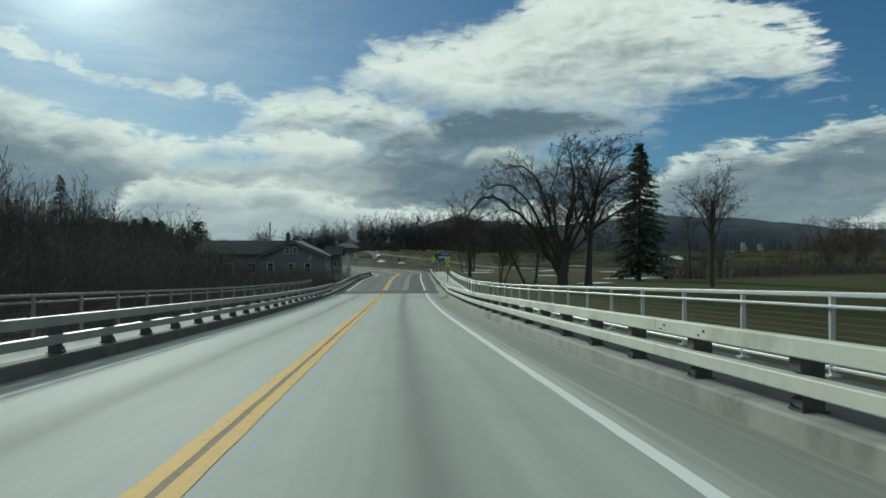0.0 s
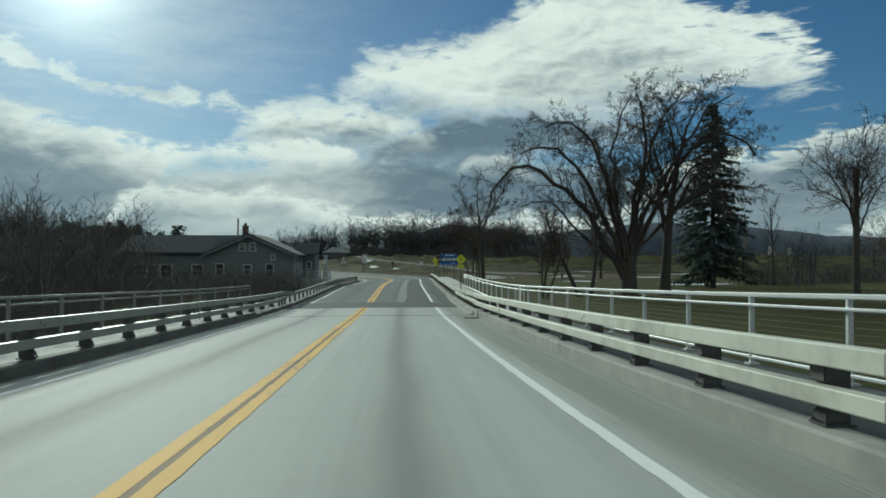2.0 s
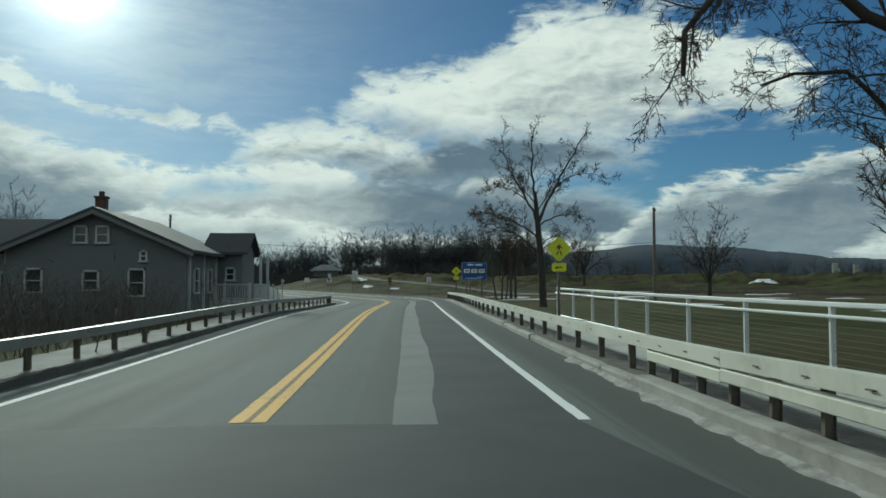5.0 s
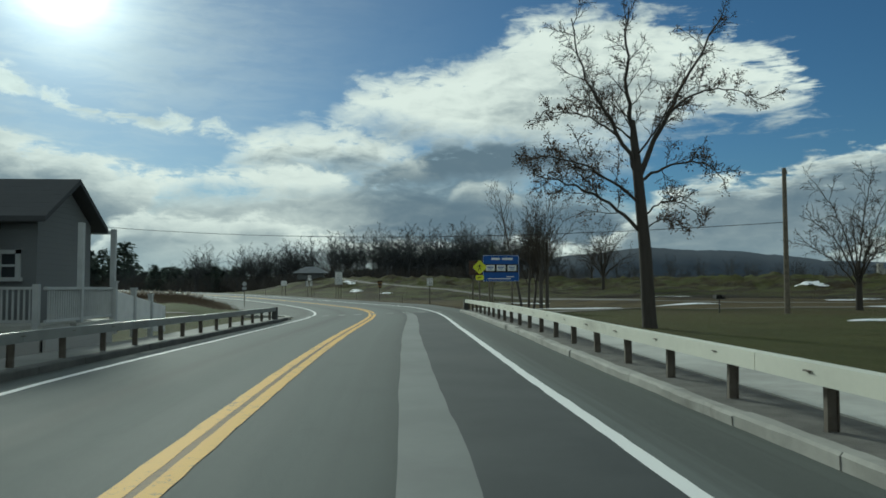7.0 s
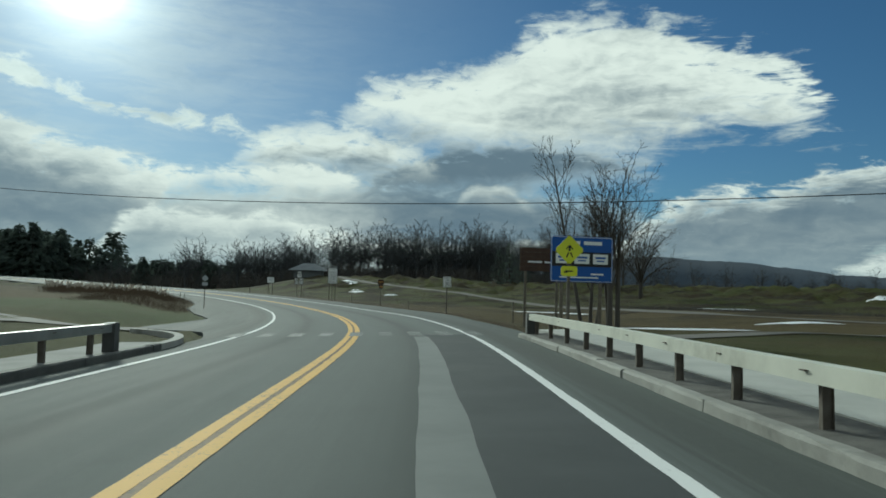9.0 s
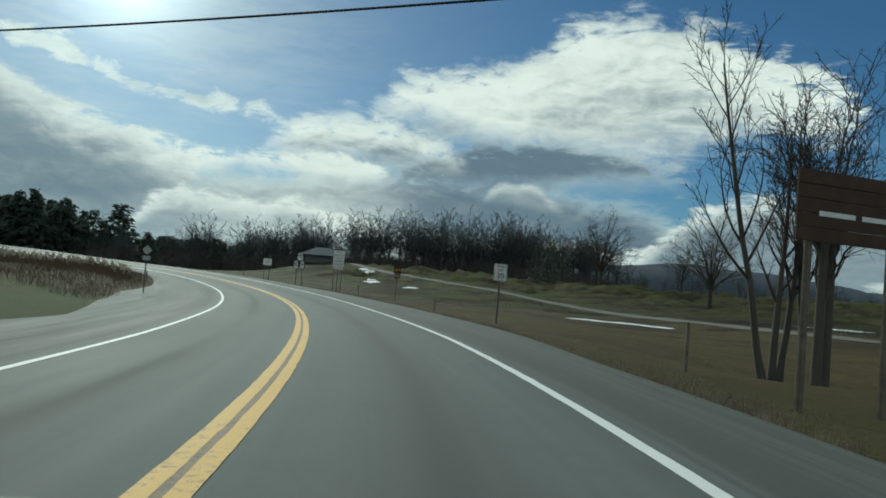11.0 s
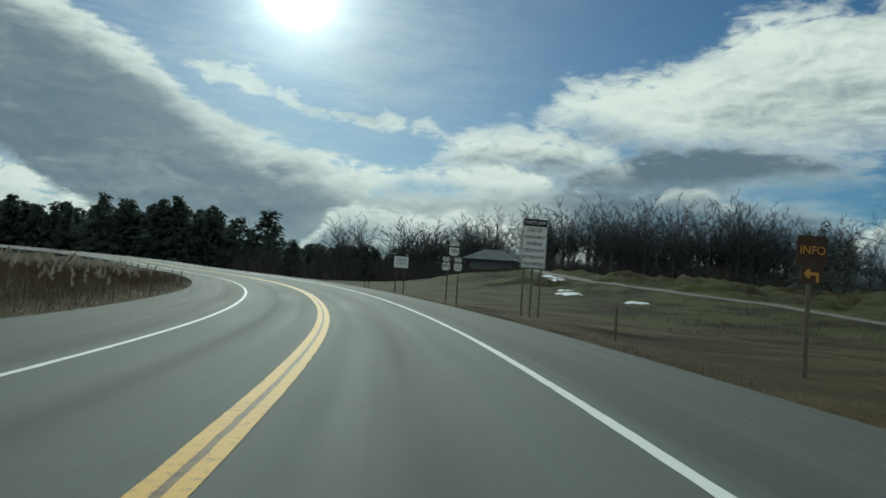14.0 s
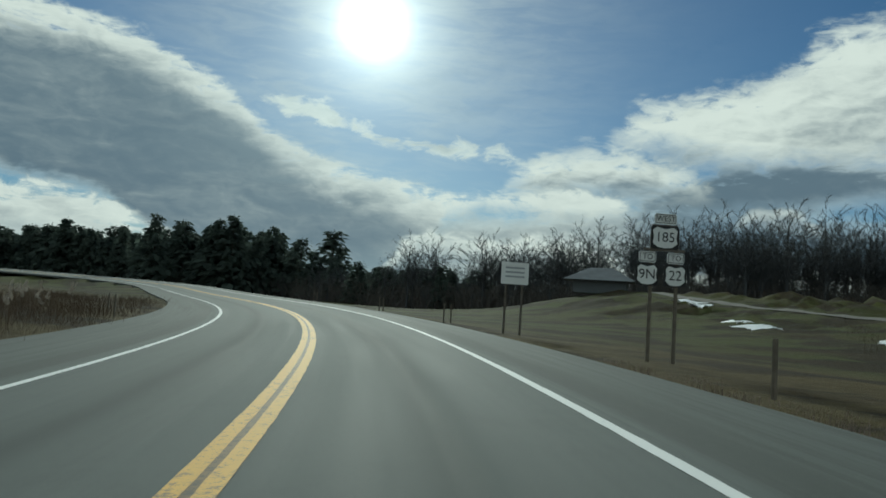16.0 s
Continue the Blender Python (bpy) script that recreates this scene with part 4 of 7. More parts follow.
def box_rail(u, side, s0, s1, base, low_to, label, paint, spacing=1.905):
    """Single box-beam guardrail on light posts; a second low beam up to low_to."""
    e = thing("guardrail", Matrix(), label, "guardrail")
    bm = bmesh.new()
    box(bm, 0.20 * side, 0, 0.22, 0.10, 0.010, 0.68)
    for uu in (0.15, 0.25):
        box(bm, uu * side, 0, 0.22, 0.008, 0.062, 0.68)
    for k in range(5):
        a = k / 4 * math.pi / 2
        box(bm, (0.07 + 0.13 * math.sin(a)) * side, 0, 0.53 - 0.13 * (1 - math.cos(a)), 0.06, 0.066, 0.02)
    box(bm, 0.06 * side, 0, 0.535, 0.16, 0.10, 0.012)
    me = bpy.data.meshes.new("post")
    bm.to_mesh(me)
    bm.free()
    me.materials.append(M["post_steel"])
    s = s0
    while s < s1:
        ob = new("post", me)
        ob.matrix_world = rm(s, u, base + float(np.interp(s, [s0, low_to], [0.13, 0.0]))) @ pose(0, 0, 0, random.uniform(-1.5, 1.5), random.uniform(-1.5, 1.5), 0)
        under(ob, e)
        s += spacing * (0.5 if s < low_to + 0.5 else 1)
    lo, hi = sorted((u, u + 0.15 * side))
    a = s0 - 0.6
    while a < s1 - 0.5:
        b = min(a + 5.5, s1 + 0.3)
        z0 = lambda q: float(np.interp(q, [s0, low_to], [0.735, 0.53]))
        zb = [z0(a), z0(b)]
        prof_s = np.array([a + 0.006, b - 0.006])
        v, f = [], []
        for q, zz in zip(prof_s, zb):
            for uu, dz in ((lo, 0), (hi, 0), (hi, 0.175), (lo, 0.175)):
                v.append(rp(q, uu, zz + dz).tolist())
        f = [(0, 1, 5, 4), (1, 2, 6, 5), (2, 3, 7, 6), (3, 0, 4, 7), (3, 2, 1, 0), (4, 5, 6, 7)]
        under(mesh_object("beam", v, f, M[paint]), e)
        if a < low_to - 0.5:
            c = min(b, low_to)
            zl = 0.42 - 0.045 * (a - s0) / (low_to - s0)
            bar("low_beam", lo, hi, zl, zl + 0.145, a + 0.006, c - 0.006, M[paint], e)
        a = b
    bm = bmesh.new()
    box(bm, 0.08 * side, 0, 0.36, 0.24, 0.3, 0.72, 0.02)
    ob = part("end_post", bm, M["rail_dark"], e, "dark end post of the guardrail")
    ob.matrix_local = rm(s1 + 0.35, u, base - 0.1)
    return e


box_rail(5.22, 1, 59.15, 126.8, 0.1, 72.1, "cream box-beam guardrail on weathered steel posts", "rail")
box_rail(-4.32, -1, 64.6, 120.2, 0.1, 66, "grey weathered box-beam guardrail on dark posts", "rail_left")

# ---- trees ----
def tube(out, pts, radii, sides):
    """Adds a tapered tube through the points to out = (verts, faces)."""
    verts, faces = out
    base = len(verts)
    n = len(pts)
    for i, p in enumerate(pts):
        d = (pts[min(i + 1, n - 1)] - pts[max(i - 1, 0)])
        d = d.normalized() if d.length > 1e-9 else Vector((0, 0, 1))
        a = d.cross(Vector((0.31, 0.94, 0.13)) if abs(d.y) < 0.8 else Vector((1, 0, 0))).normalized()
        b = d.cross(a)
        for k in range(sides):
            w = 2 * math.pi * k / sides
            q = p + (a * math.cos(w) + b * math.sin(w)) * radii[i]
            verts.append((q.x, q.y, q.z))
    for i in range(n - 1):
        for k in range(sides):
            j = (k + 1) % sides
            faces.append((base + i * sides + k, base + i * sides + j, base + (i + 1) * sides + j, base + (i + 1) * sides + k))


def grow(rng, outs, p, d, length, r, level, P, leaves=None):
    segs, wig, rise = P["segs"][level], P["wiggle"][level], P["rise"][level]
    pts, radii = [p.copy()], [r * (1.25 if level == 0 else 1.0)]
    for i in range(segs):
        t = (i + 1) / segs
        up = rise[0] + (rise[1] - rise[0]) * t
        d = (d + Vector((rng.gauss(0, wig), rng.gauss(0, wig), rng.gauss(0, wig) + up))).normalized()
        p = p + d * (length / segs)
        pts.append(p.copy())
        radii.append(max(r * (1 - (0.8 if level == 0 else 0.94) * t), P["tip"]))
    if level >= P.get("blade", 99):
        verts, faces = outs[1]
        side = (pts[-1] - pts[0]).orthogonal().normalized() * max(r, P["tip"])
        side = Matrix.Rotation(rng.uniform(0, 3.14), 3, (pts[-1] - pts[0]).normalized()) @ side
        i = len(verts)
        verts += [tuple(pts[0] - side), tuple(pts[0] + side), tuple(pts[-1])]
        faces.append((i, i + 1, i + 2))
    else:
        tube(outs[0] if level <= P["bole"] else outs[1], pts, radii, P["sides"][level])
    if level >= P["levels"]:
        if leaves is not None and rng.random() < P.get("leafy", 0):
            for _ in range(3):
                q = pts[rng.randrange(1, len(pts))]
                leaves.append(q + Vector((rng.gauss(0, 0.08), rng.gauss(0, 0.08), rng.gauss(-0.05, 0.06))))
        return
    n = P["kids"][level]
    turn = rng.uniform(0, 6.28)
    for c in range(n):
        f = P["from"][level] + (0.98 - P["from"][level]) * (c + rng.uniform(0.1, 0.9)) / n
        k = min(int(f * segs), segs - 1)
        q = pts[k].lerp(pts[k + 1], f * segs - k)
        ax = (pts[k + 1] - pts[k]).normalized()
        turn += 2.4 + rng.uniform(-0.5, 0.5)
        side = ax.orthogonal().normalized()
        side = Matrix.Rotation(turn, 3, ax) @ side
        ang = radians(P["angle"][level] * rng.uniform(0.7, 1.25))
        nd = ax * math.cos(ang) + side * math.sin(ang)
        ln = length * P["ratio"][level] * rng.uniform(0.7, 1.15) * (1.0 - P["short"][level] * f)
        nr = max(radii[k] * P["thin"][level] * rng.uniform(0.75, 1.1), P["tip"])
        grow(rng, outs, q, nd, ln, nr, level + 1, P, leaves)


ELM = dict(segs=(3, 11, 7, 5, 3, 2), wiggle=(0.03, 0.09, 0.15, 0.2, 0.22, 0.25), rise=((0, 0), (0.19, -0.27), (0.13, -0.26), (0.06, -0.22), (0, -0.15), (0, -0.1)),
           sides=(12, 8, 6, 4, 3, 3), levels=5, bole=1, blade=5, kids=(11, 8, 6, 5, 7), angle=(44, 46, 48, 48, 45), ratio=(3.6, 0.44, 0.48, 0.52, 0.6),
           short=(0.15, 0.35, 0.35, 0.3, 0.3), thin=(0.46, 0.5, 0.5, 0.55, 0.6), tip=0.012)
ELM["from"] = (0.2, 0.2, 0.15, 0.15, 0.15)
ELM_TALL = dict(ELM, segs=(9, 10, 7, 5, 3, 2), wiggle=(0.05, 0.11, 0.15, 0.2, 0.22, 0.25), rise=((0, 0.03), (0.12, -0.20), (0.12, -0.2), (0.06, -0.18), (0, -0.12), (0, -0.1)),
                kids=(14, 9, 6, 5, 9), angle=(52, 46, 48, 48, 45), ratio=(0.72, 0.44, 0.48, 0.52, 0.6), short=(0.42, 0.35, 0.35, 0.3, 0.3), thin=(0.62, 0.5, 0.5, 0.55, 0.6))
ELM_TALL["from"] = (0.3, 0.2, 0.15, 0.15, 0.15)
ELM_SLIM = dict(ELM_TALL, kids=(10, 9, 6, 5, 8), angle=(38, 44, 46, 48, 45))
WEEP = dict(segs=(3, 8, 6, 4), wiggle=(0.03, 0.09, 0.15, 0.2), rise=((0, 0), (0.19, -0.2), (0.1, -0.3), (0.0, -0.4)),
            sides=(8, 5, 3, 3), levels=3, bole=1, kids=(10, 10, 12), angle=(40, 46, 48), ratio=(3.2, 0.5, 0.55),
            short=(0.15, 0.35, 0.3), thin=(0.46, 0.5, 0.5), tip=0.03)
WEEP["from"] = (0.2, 0.2, 0.15)
CROWN = dict(segs=(10, 10, 7, 4, 3), wiggle=(0.04, 0.14, 0.14, 0.2, 0.22), rise=((0.0, 0.02), (0.12, 0.03), (0.09, -0.02), (0.05, -0.03), (0, -0.03)),
             sides=(10, 7, 5, 3, 3), levels=4, blade=4, bole=1, kids=(13, 10, 8, 9), angle=(50, 48, 46, 45), ratio=(0.66, 0.46, 0.50, 0.55),
             short=(0.42, 0.35, 0.3, 0.3), thin=(0.72, 0.5, 0.55, 0.6), tip=0.010, leafy=0.10)
CROWN["from"] = (0.34, 0.18, 0.12, 0.1)
CROWN_FAR = dict(CROWN, kids=(13, 9, 6, 8))
FAN = dict(CROWN, kids=(8, 5, 4, 4))
SLIM = dict(segs=(9, 6, 4, 3), wiggle=(0.04, 0.08, 0.12, 0.16), rise=((0.02, 0.03), (0.10, 0.06), (0.06, 0.02), (0.02, 0)),
            sides=(7, 5, 3, 3), levels=3, blade=3, bole=0, kids=(14, 8, 9), angle=(34, 34, 38), ratio=(0.42, 0.42, 0.5),
            short=(0.5, 0.4, 0.3), thin=(0.5, 0.5, 0.55), tip=0.010)
SLIM["from"] = (0.3, 0.25, 0.2)


def curve_through(pts, n):
    """n + 1 places along a smooth curve through the points."""
    d = np.concatenate([[0], np.cumsum([max(0.01, math.dist(pts[i], pts[i + 1])) for i in range(len(pts) - 1)])])
    f = [spline(d, [q[k] for q in pts]) for k in range(3)]
    return [Vector((float(f[0](q)), float(f[1](q)), float(f[2](q)))) for q in np.linspace(0, d[-1], n + 1)]


def limb(rng, outs, pts, r, P, kids, length, leaves=None, sides=8, start=0.22, end=0.2):
    """A limb along a drawn curve, with side branches grown from it."""
    n = 14
    c = curve_through(pts, n)
    span = sum((c[k + 1] - c[k]).length for k in range(n))
    for k in range(2, n + 1):
        c[k] += Vector((rng.gauss(0, 1), rng.gauss(0, 1), rng.gauss(0, 1))) * 0.008 * span
    tube(outs[0], c, [max(r * (1 - (1 - end) * (k / n) ** 0.8), P["tip"]) for k in range(n + 1)], sides)
    turn = rng.uniform(0, 6.28)
    for k in range(kids):
        f = start + (0.99 - start) * (k + rng.uniform(0.1, 0.9)) / kids
        m = min(int(f * n), n - 1)
        ax = (c[m + 1] - c[m]).normalized()
        turn += 2.4 + rng.uniform(-0.5, 0.5)
        side = Matrix.Rotation(turn, 3, ax) @ ax.orthogonal().normalized()
        ang = radians(rng.uniform(32, 62))
        d = ax * math.cos(ang) + side * math.sin(ang) + Vector((0, 0, 0.15))
        rad = max(r * (1 - (1 - end) * f ** 0.8) * rng.uniform(0.28, 0.44), 2 * P["tip"])
        grow(rng, outs, c[m].lerp(c[m + 1], f * n - m), d.normalized(), length * rng.uniform(0.6, 1.2) * (1.1 - 0.45 * f), rad, 2, P, leaves)


def leaf_mesh(rng, leaves):
    v, f = [], []
    for q in leaves:
        a = Vector((rng.gauss(0, 1), rng.gauss(0, 1), rng.gauss(0, 1))).normalized() * rng.uniform(0.027, 0.056)
        b = Vector((rng.gauss(0, 1), rng.gauss(0, 1), rng.gauss(0, 1))).normalized() * rng.uniform(0.018, 0.040)
        i = len(v)
        v += [tuple(q - a), tuple(q + b), tuple(q + a), tuple(q - b)]
        f.append((i, i + 1, i + 2, i + 3))
    return v, f


def drawn_tree(x, y, bole, limbs, P, seed, label, mats=("bark", "twig"), group=""):
    """A tree with a bole of (point, radius) and limbs of (points, radius, branches, branch length, leafy)."""
    rng = random.Random(seed)
    e = thing("bare_tree", pose(x, y, gz(x, y) - 0.1), label, "tree", group)
    outs, leaves = (([], []), ([], [])), []
    tube(outs[0], [Vector(q) for q, _ in bole], [r for _, r in bole], 12)
    for pts, r, kids, ln, leafy in limbs:
        limb(rng, outs, pts, r, dict(P, leafy=leafy), kids, ln, leaves if leafy else None)
    under(mesh_object("trunk", *outs[0], M[mats[0]], smooth=True), e)
    under(mesh_object("crown", *outs[1], M[mats[1]], smooth=True), e, "bare twigs")
    if leaves:
        under(mesh_object("dead_leaves", *leaf_mesh(rng, leaves), M["dead_leaf"]), e, "clinging brown seed clusters and dead leaves")
    return e


def fan(rng, height, radius, n, fork):
    """Limbs that fan out from a fork into a round head."""
    out = []
    for k in range(n):
        a = 2.4 * k + rng.uniform(-0.4, 0.4)
        t = math.sqrt((k + 0.5) / n) * 1.5
        h0 = height * fork * rng.uniform(0.75, 1.25)
        rr, zz = radius * math.sin(t) * rng.uniform(0.85, 1.1), h0 + (height - h0) * (0.16 + 0.84 * math.cos(t)) * rng.uniform(0.9, 1.05)
        c, q = math.cos(a), math.sin(a)
        out.append([(0, 0, h0 * 0.8), (0.22 * rr * c, 0.22 * rr * q, h0 + 0.30 * (zz - h0)), (0.66 * rr * c, 0.66 * rr * q, h0 + 0.80 * (zz - h0)), (rr * c, rr * q, zz)])
    return out


def round_tree(x, y, height, radius, r, P, seed, label, fork=0.24, n=17, kids=11, mats=("bark", "twig"), group=""):
    rng = random.Random(seed)
    arcs = fan(rng, height, radius, n, fork)
    bole = [((0, 0, -0.3), r * 1.3), ((0, 0, 0.5), r), ((0.02, 0, height * fork), r * 0.8), ((0.05, 0, height * fork * 1.5), r * 0.4)]
    return drawn_tree(x, y, bole, [(a, r * 0.36, kids, 0.24 * height, 0) for a in arcs], P, seed, label, mats, group)


def bare_tree(x, y, height, r, P, seed, label, lean=(0, 0), stem=0.62, group="", mats=("bark", "twig"), stems=1, limbs=()):
    rng = random.Random(seed)
    e = thing("bare_tree", pose(x, y, gz(x, y) - 0.1), label, "tree", group)
    outs, leaves = (([], []), ([], [])), []
    for k in range(stems):
        off = Vector((0, 0, 0)) if stems == 1 else Vector((rng.gauss(0, 0.28), rng.gauss(0, 0.28), 0))
        d = Vector((lean[0] + (0 if stems == 1 else off.x * 0.9), lean[1] + (0 if stems == 1 else off.y * 0.9), 1)).normalized()
        grow(rng, outs, off, d, height * stem * (1 if stems == 1 else rng.uniform(0.75, 1.1)), r, 0, P, leaves if P.get("leafy") else None)
    ring = P["sides"][0]
    axis = [Vector(np.mean(outs[0][0][k * ring:(k + 1) * ring], axis=0)) for k in range(P["segs"][0] + 1)]
    for h, d, ln, lr in limbs:
        k = min(max(sum(a.z < h for a in axis) - 1, 0), len(axis) - 2)
        root = axis[k].lerp(axis[k + 1], min(1, (h - axis[k].z) / max(0.01, axis[k + 1].z - axis[k].z)))
        grow(rng, outs, root, Vector(d).normalized(), ln, lr, 1, dict(P, leafy=0.5) if P.get("leafy") else P, leaves if P.get("leafy") else None)
    under(mesh_object("trunk", *outs[0], M[mats[0]], smooth=True), e)
    under(mesh_object("crown", *outs[1], M[mats[1]], smooth=True), e, "bare twigs")
    if leaves:
        under(mesh_object("dead_leaves", *leaf_mesh(rng, leaves), M["dead_leaf"]), e, "clinging brown seed clusters and dead leaves")
    return e


def conifer_mesh(rng, height, radius, whorls, arms, clumps, low=0.1, ragged=0.25, size=0.42, limbs=True, sag=1.0):
    """Trunk and needle sprays of a conifer standing at the origin."""
    tr, cr = ([], []), ([], [])
    tube(tr, [Vector((0, 0, 0)), Vector((0.05, 0, height * 0.5)), Vector((0, 0, height))], [height * 0.016, height * 0.010, 0.02], 7)
    for w in range(whorls):
        f = low + (0.985 - low) * w / whorls
        ln0 = radius * (1 - f) ** 0.8 * (0.55 + 0.45 * min(1, f * 5))
        for k in range(arms):
            a = rng.uniform(0, 6.28)
            ln = ln0 * rng.uniform(1 - ragged, 1 + ragged * 0.6) + 0.15
            z = height * f + rng.uniform(-0.3, 0.3)
            droop = rng.uniform(0.12, 0.34) * ln * (1 - 0.5 * f) * sag
            tip = Vector((math.cos(a) * ln, math.sin(a) * ln, z - droop))
            mid = Vector((math.cos(a) * ln * 0.55, math.sin(a) * ln * 0.55, z - droop * 0.25))
            if limbs:
                tube(tr, [Vector((0, 0, z)), mid, tip], [0.035, 0.02, 0.008], 3)
            for c in range(clumps):
                t = rng.uniform(0.2, 1.05)
                q = Vector((0, 0, z)).lerp(mid, t * 2) if t < 0.5 else mid.lerp(tip, t * 2 - 1)
                s = size * rng.uniform(0.6, 1.2) * (0.6 + 0.6 * (1 - f))
                o = Vector((math.cos(a + rng.gauss(0, 0.9)), math.sin(a + rng.gauss(0, 0.9)), rng.gauss(-0.25, 0.3))).normalized()
                b = o.cross(Vector((rng.gauss(0, 0.5), rng.gauss(0, 0.5), 1))).normalized()
                i = len(cr[0])
                cr[0].extend([tuple(q - b * s * 0.22), tuple(q + o * s * 0.6 + b * s * 0.26 - Vector((0, 0, s * 0.1))), tuple(q + o * s - Vector((0, 0, s * 0.3))), tuple(q + o * s * 0.55 - b * s * 0.3 - Vector((0, 0, s * 0.14)))])
                cr[1].append((i, i + 1, i + 2, i + 3))
    return tr, cr


def conifer(x, y, height, radius, seed, label, whorls=42, arms=6, clumps=9, low=0.08, group="", size=0.42):
    e = thing("conifer", pose(x, y, gz(x, y) - 0.1), label, "tree", group)
    tr, cr = conifer_mesh(random.Random(seed), height, radius, whorls, arms, clumps, low, 0.45, size)
    under(mesh_object("trunk", *tr, M["bark"], smooth=True), e)
    under(mesh_object("crown", *cr, M["needle"]), e, "dark green needle sprays")
    return e


drawn_tree(16.0, 78.2, [((0, 0, -0.4), 0.80), ((0, 0, 0.4), 0.62), ((0, 0, 1.4), 0.54), ((0.1, 0, 2.8), 0.42), ((0.2, 0, 4.2), 0.2)],
           [([(-0.1, 0, 0.9), (-1.7, 0, 3.8), (-3.6, 0.3, 6.6), (-6.0, 0.5, 8.8), (-8.1, 0.4, 9.4), (-9.4, 0.2, 8.5), (-9.9, 0, 6.4)], 0.30, 22, 3.4, 0),
            ([(-0.1, 0, 1.4), (-1.6, -0.5, 4.9), (-3.2, -0.8, 8.0), (-4.8, -1, 10.0), (-6.7, -1, 10.8), (-8.2, -1, 10.0)], 0.26, 21, 3.5, 0),
            ([(0, 0, 1.8), (-0.9, 0.5, 5.5), (-1.6, 0.8, 9.0), (-2.8, 1, 11.7), (-4.4, 1, 12.8), (-5.8, 1, 12.2)], 0.26, 21, 3.6, 0),
            ([(0, 0, 2.2), (0.5, -0.4, 6.0), (0.9, -0.6, 10.0), (0.8, -0.8, 12.8), (0.4, -1, 14.4)], 0.27, 22, 3.4, 0),
            ([(0.1, 0, 2.2), (1.6, 0.2, 5.5), (3.6, 0.3, 9.0), (5.8, 0.3, 11.4), (8.2, 0.2, 11.8), (9.6, 0, 10.2)], 0.25, 20, 3.5, 0),
            ([(0, 0, 1.6), (-2.0, 0.6, 3.4), (-4.2, 1.0, 5.6), (-6.0, 1.2, 7.0), (-7.6, 1.2, 6.6)], 0.17, 14, 3.0, 0),
            ([(0, 0, 2.6), (0.8, 1, 7.0), (2.2, 1.4, 11), (3.4, 1.5, 13.8), (4.4, 1.5, 15.4)], 0.24, 20, 3.5, 0),
            ([(0, 0, 2.0), (-0.8, -1.0, 5.0), (-2.2, -2.0, 8.6), (-3.2, -3.0, 10.8), (-3.8, -4.2, 11.2)], 0.2, 15, 3.2, 0),
            ([(0.1, 0, 2.4), (2.2, 0.8, 4.8), (4.8, 1.6, 6.8), (7.0, 2.0, 7.6), (8.8, 2.0, 6.6)], 0.17, 14, 3.2, 0),
            ([(0, 0, 2.8), (1.2, -0.8, 6.5), (3.4, -1.4, 10.4), (5.2, -1.6, 13.2), (6.8, -1.6, 14.2)], 0.22, 18, 3.4, 0),
            ([(0, 0, 3.0), (-0.4, 1.4, 6.8), (-0.4, 2.4, 11.4), (0.8, 2.8, 14.6)], 0.2, 16, 3.2, 0)],
           dict(ELM, wiggle=(0.03, 0.09, 0.10, 0.12, 0.13, 0.15), rise=((0, 0), (0.19, -0.27), (0.10, -0.12), (0.05, -0.09), (0, -0.06), (0, -0.05)), kids=(11, 8, 7, 6, 9), tip=0.008), 14, "large bare spreading tree with arching limbs and a thick dark trunk")
bare_tree(18.9, 79.0, 17.0, 0.40, ELM_SLIM, 19, "second tall trunk beside the spreading tree with upright limbs", (0.05, 0), 0.74,
          limbs=((6.2, (0.85, -0.1, 0.6), 7.0, 0.17),))
conifer(29.6, 96.0, 18.2, 4.3, 2, "tall dark ragged spruce on the lawn", 44, 10, 52, size=0.40)
round_tree(29.8, 73.2, 11.6, 3.4, 0.25, CROWN, 8, "small bare round-headed tree on the lawn", fork=0.5, n=10, kids=9)
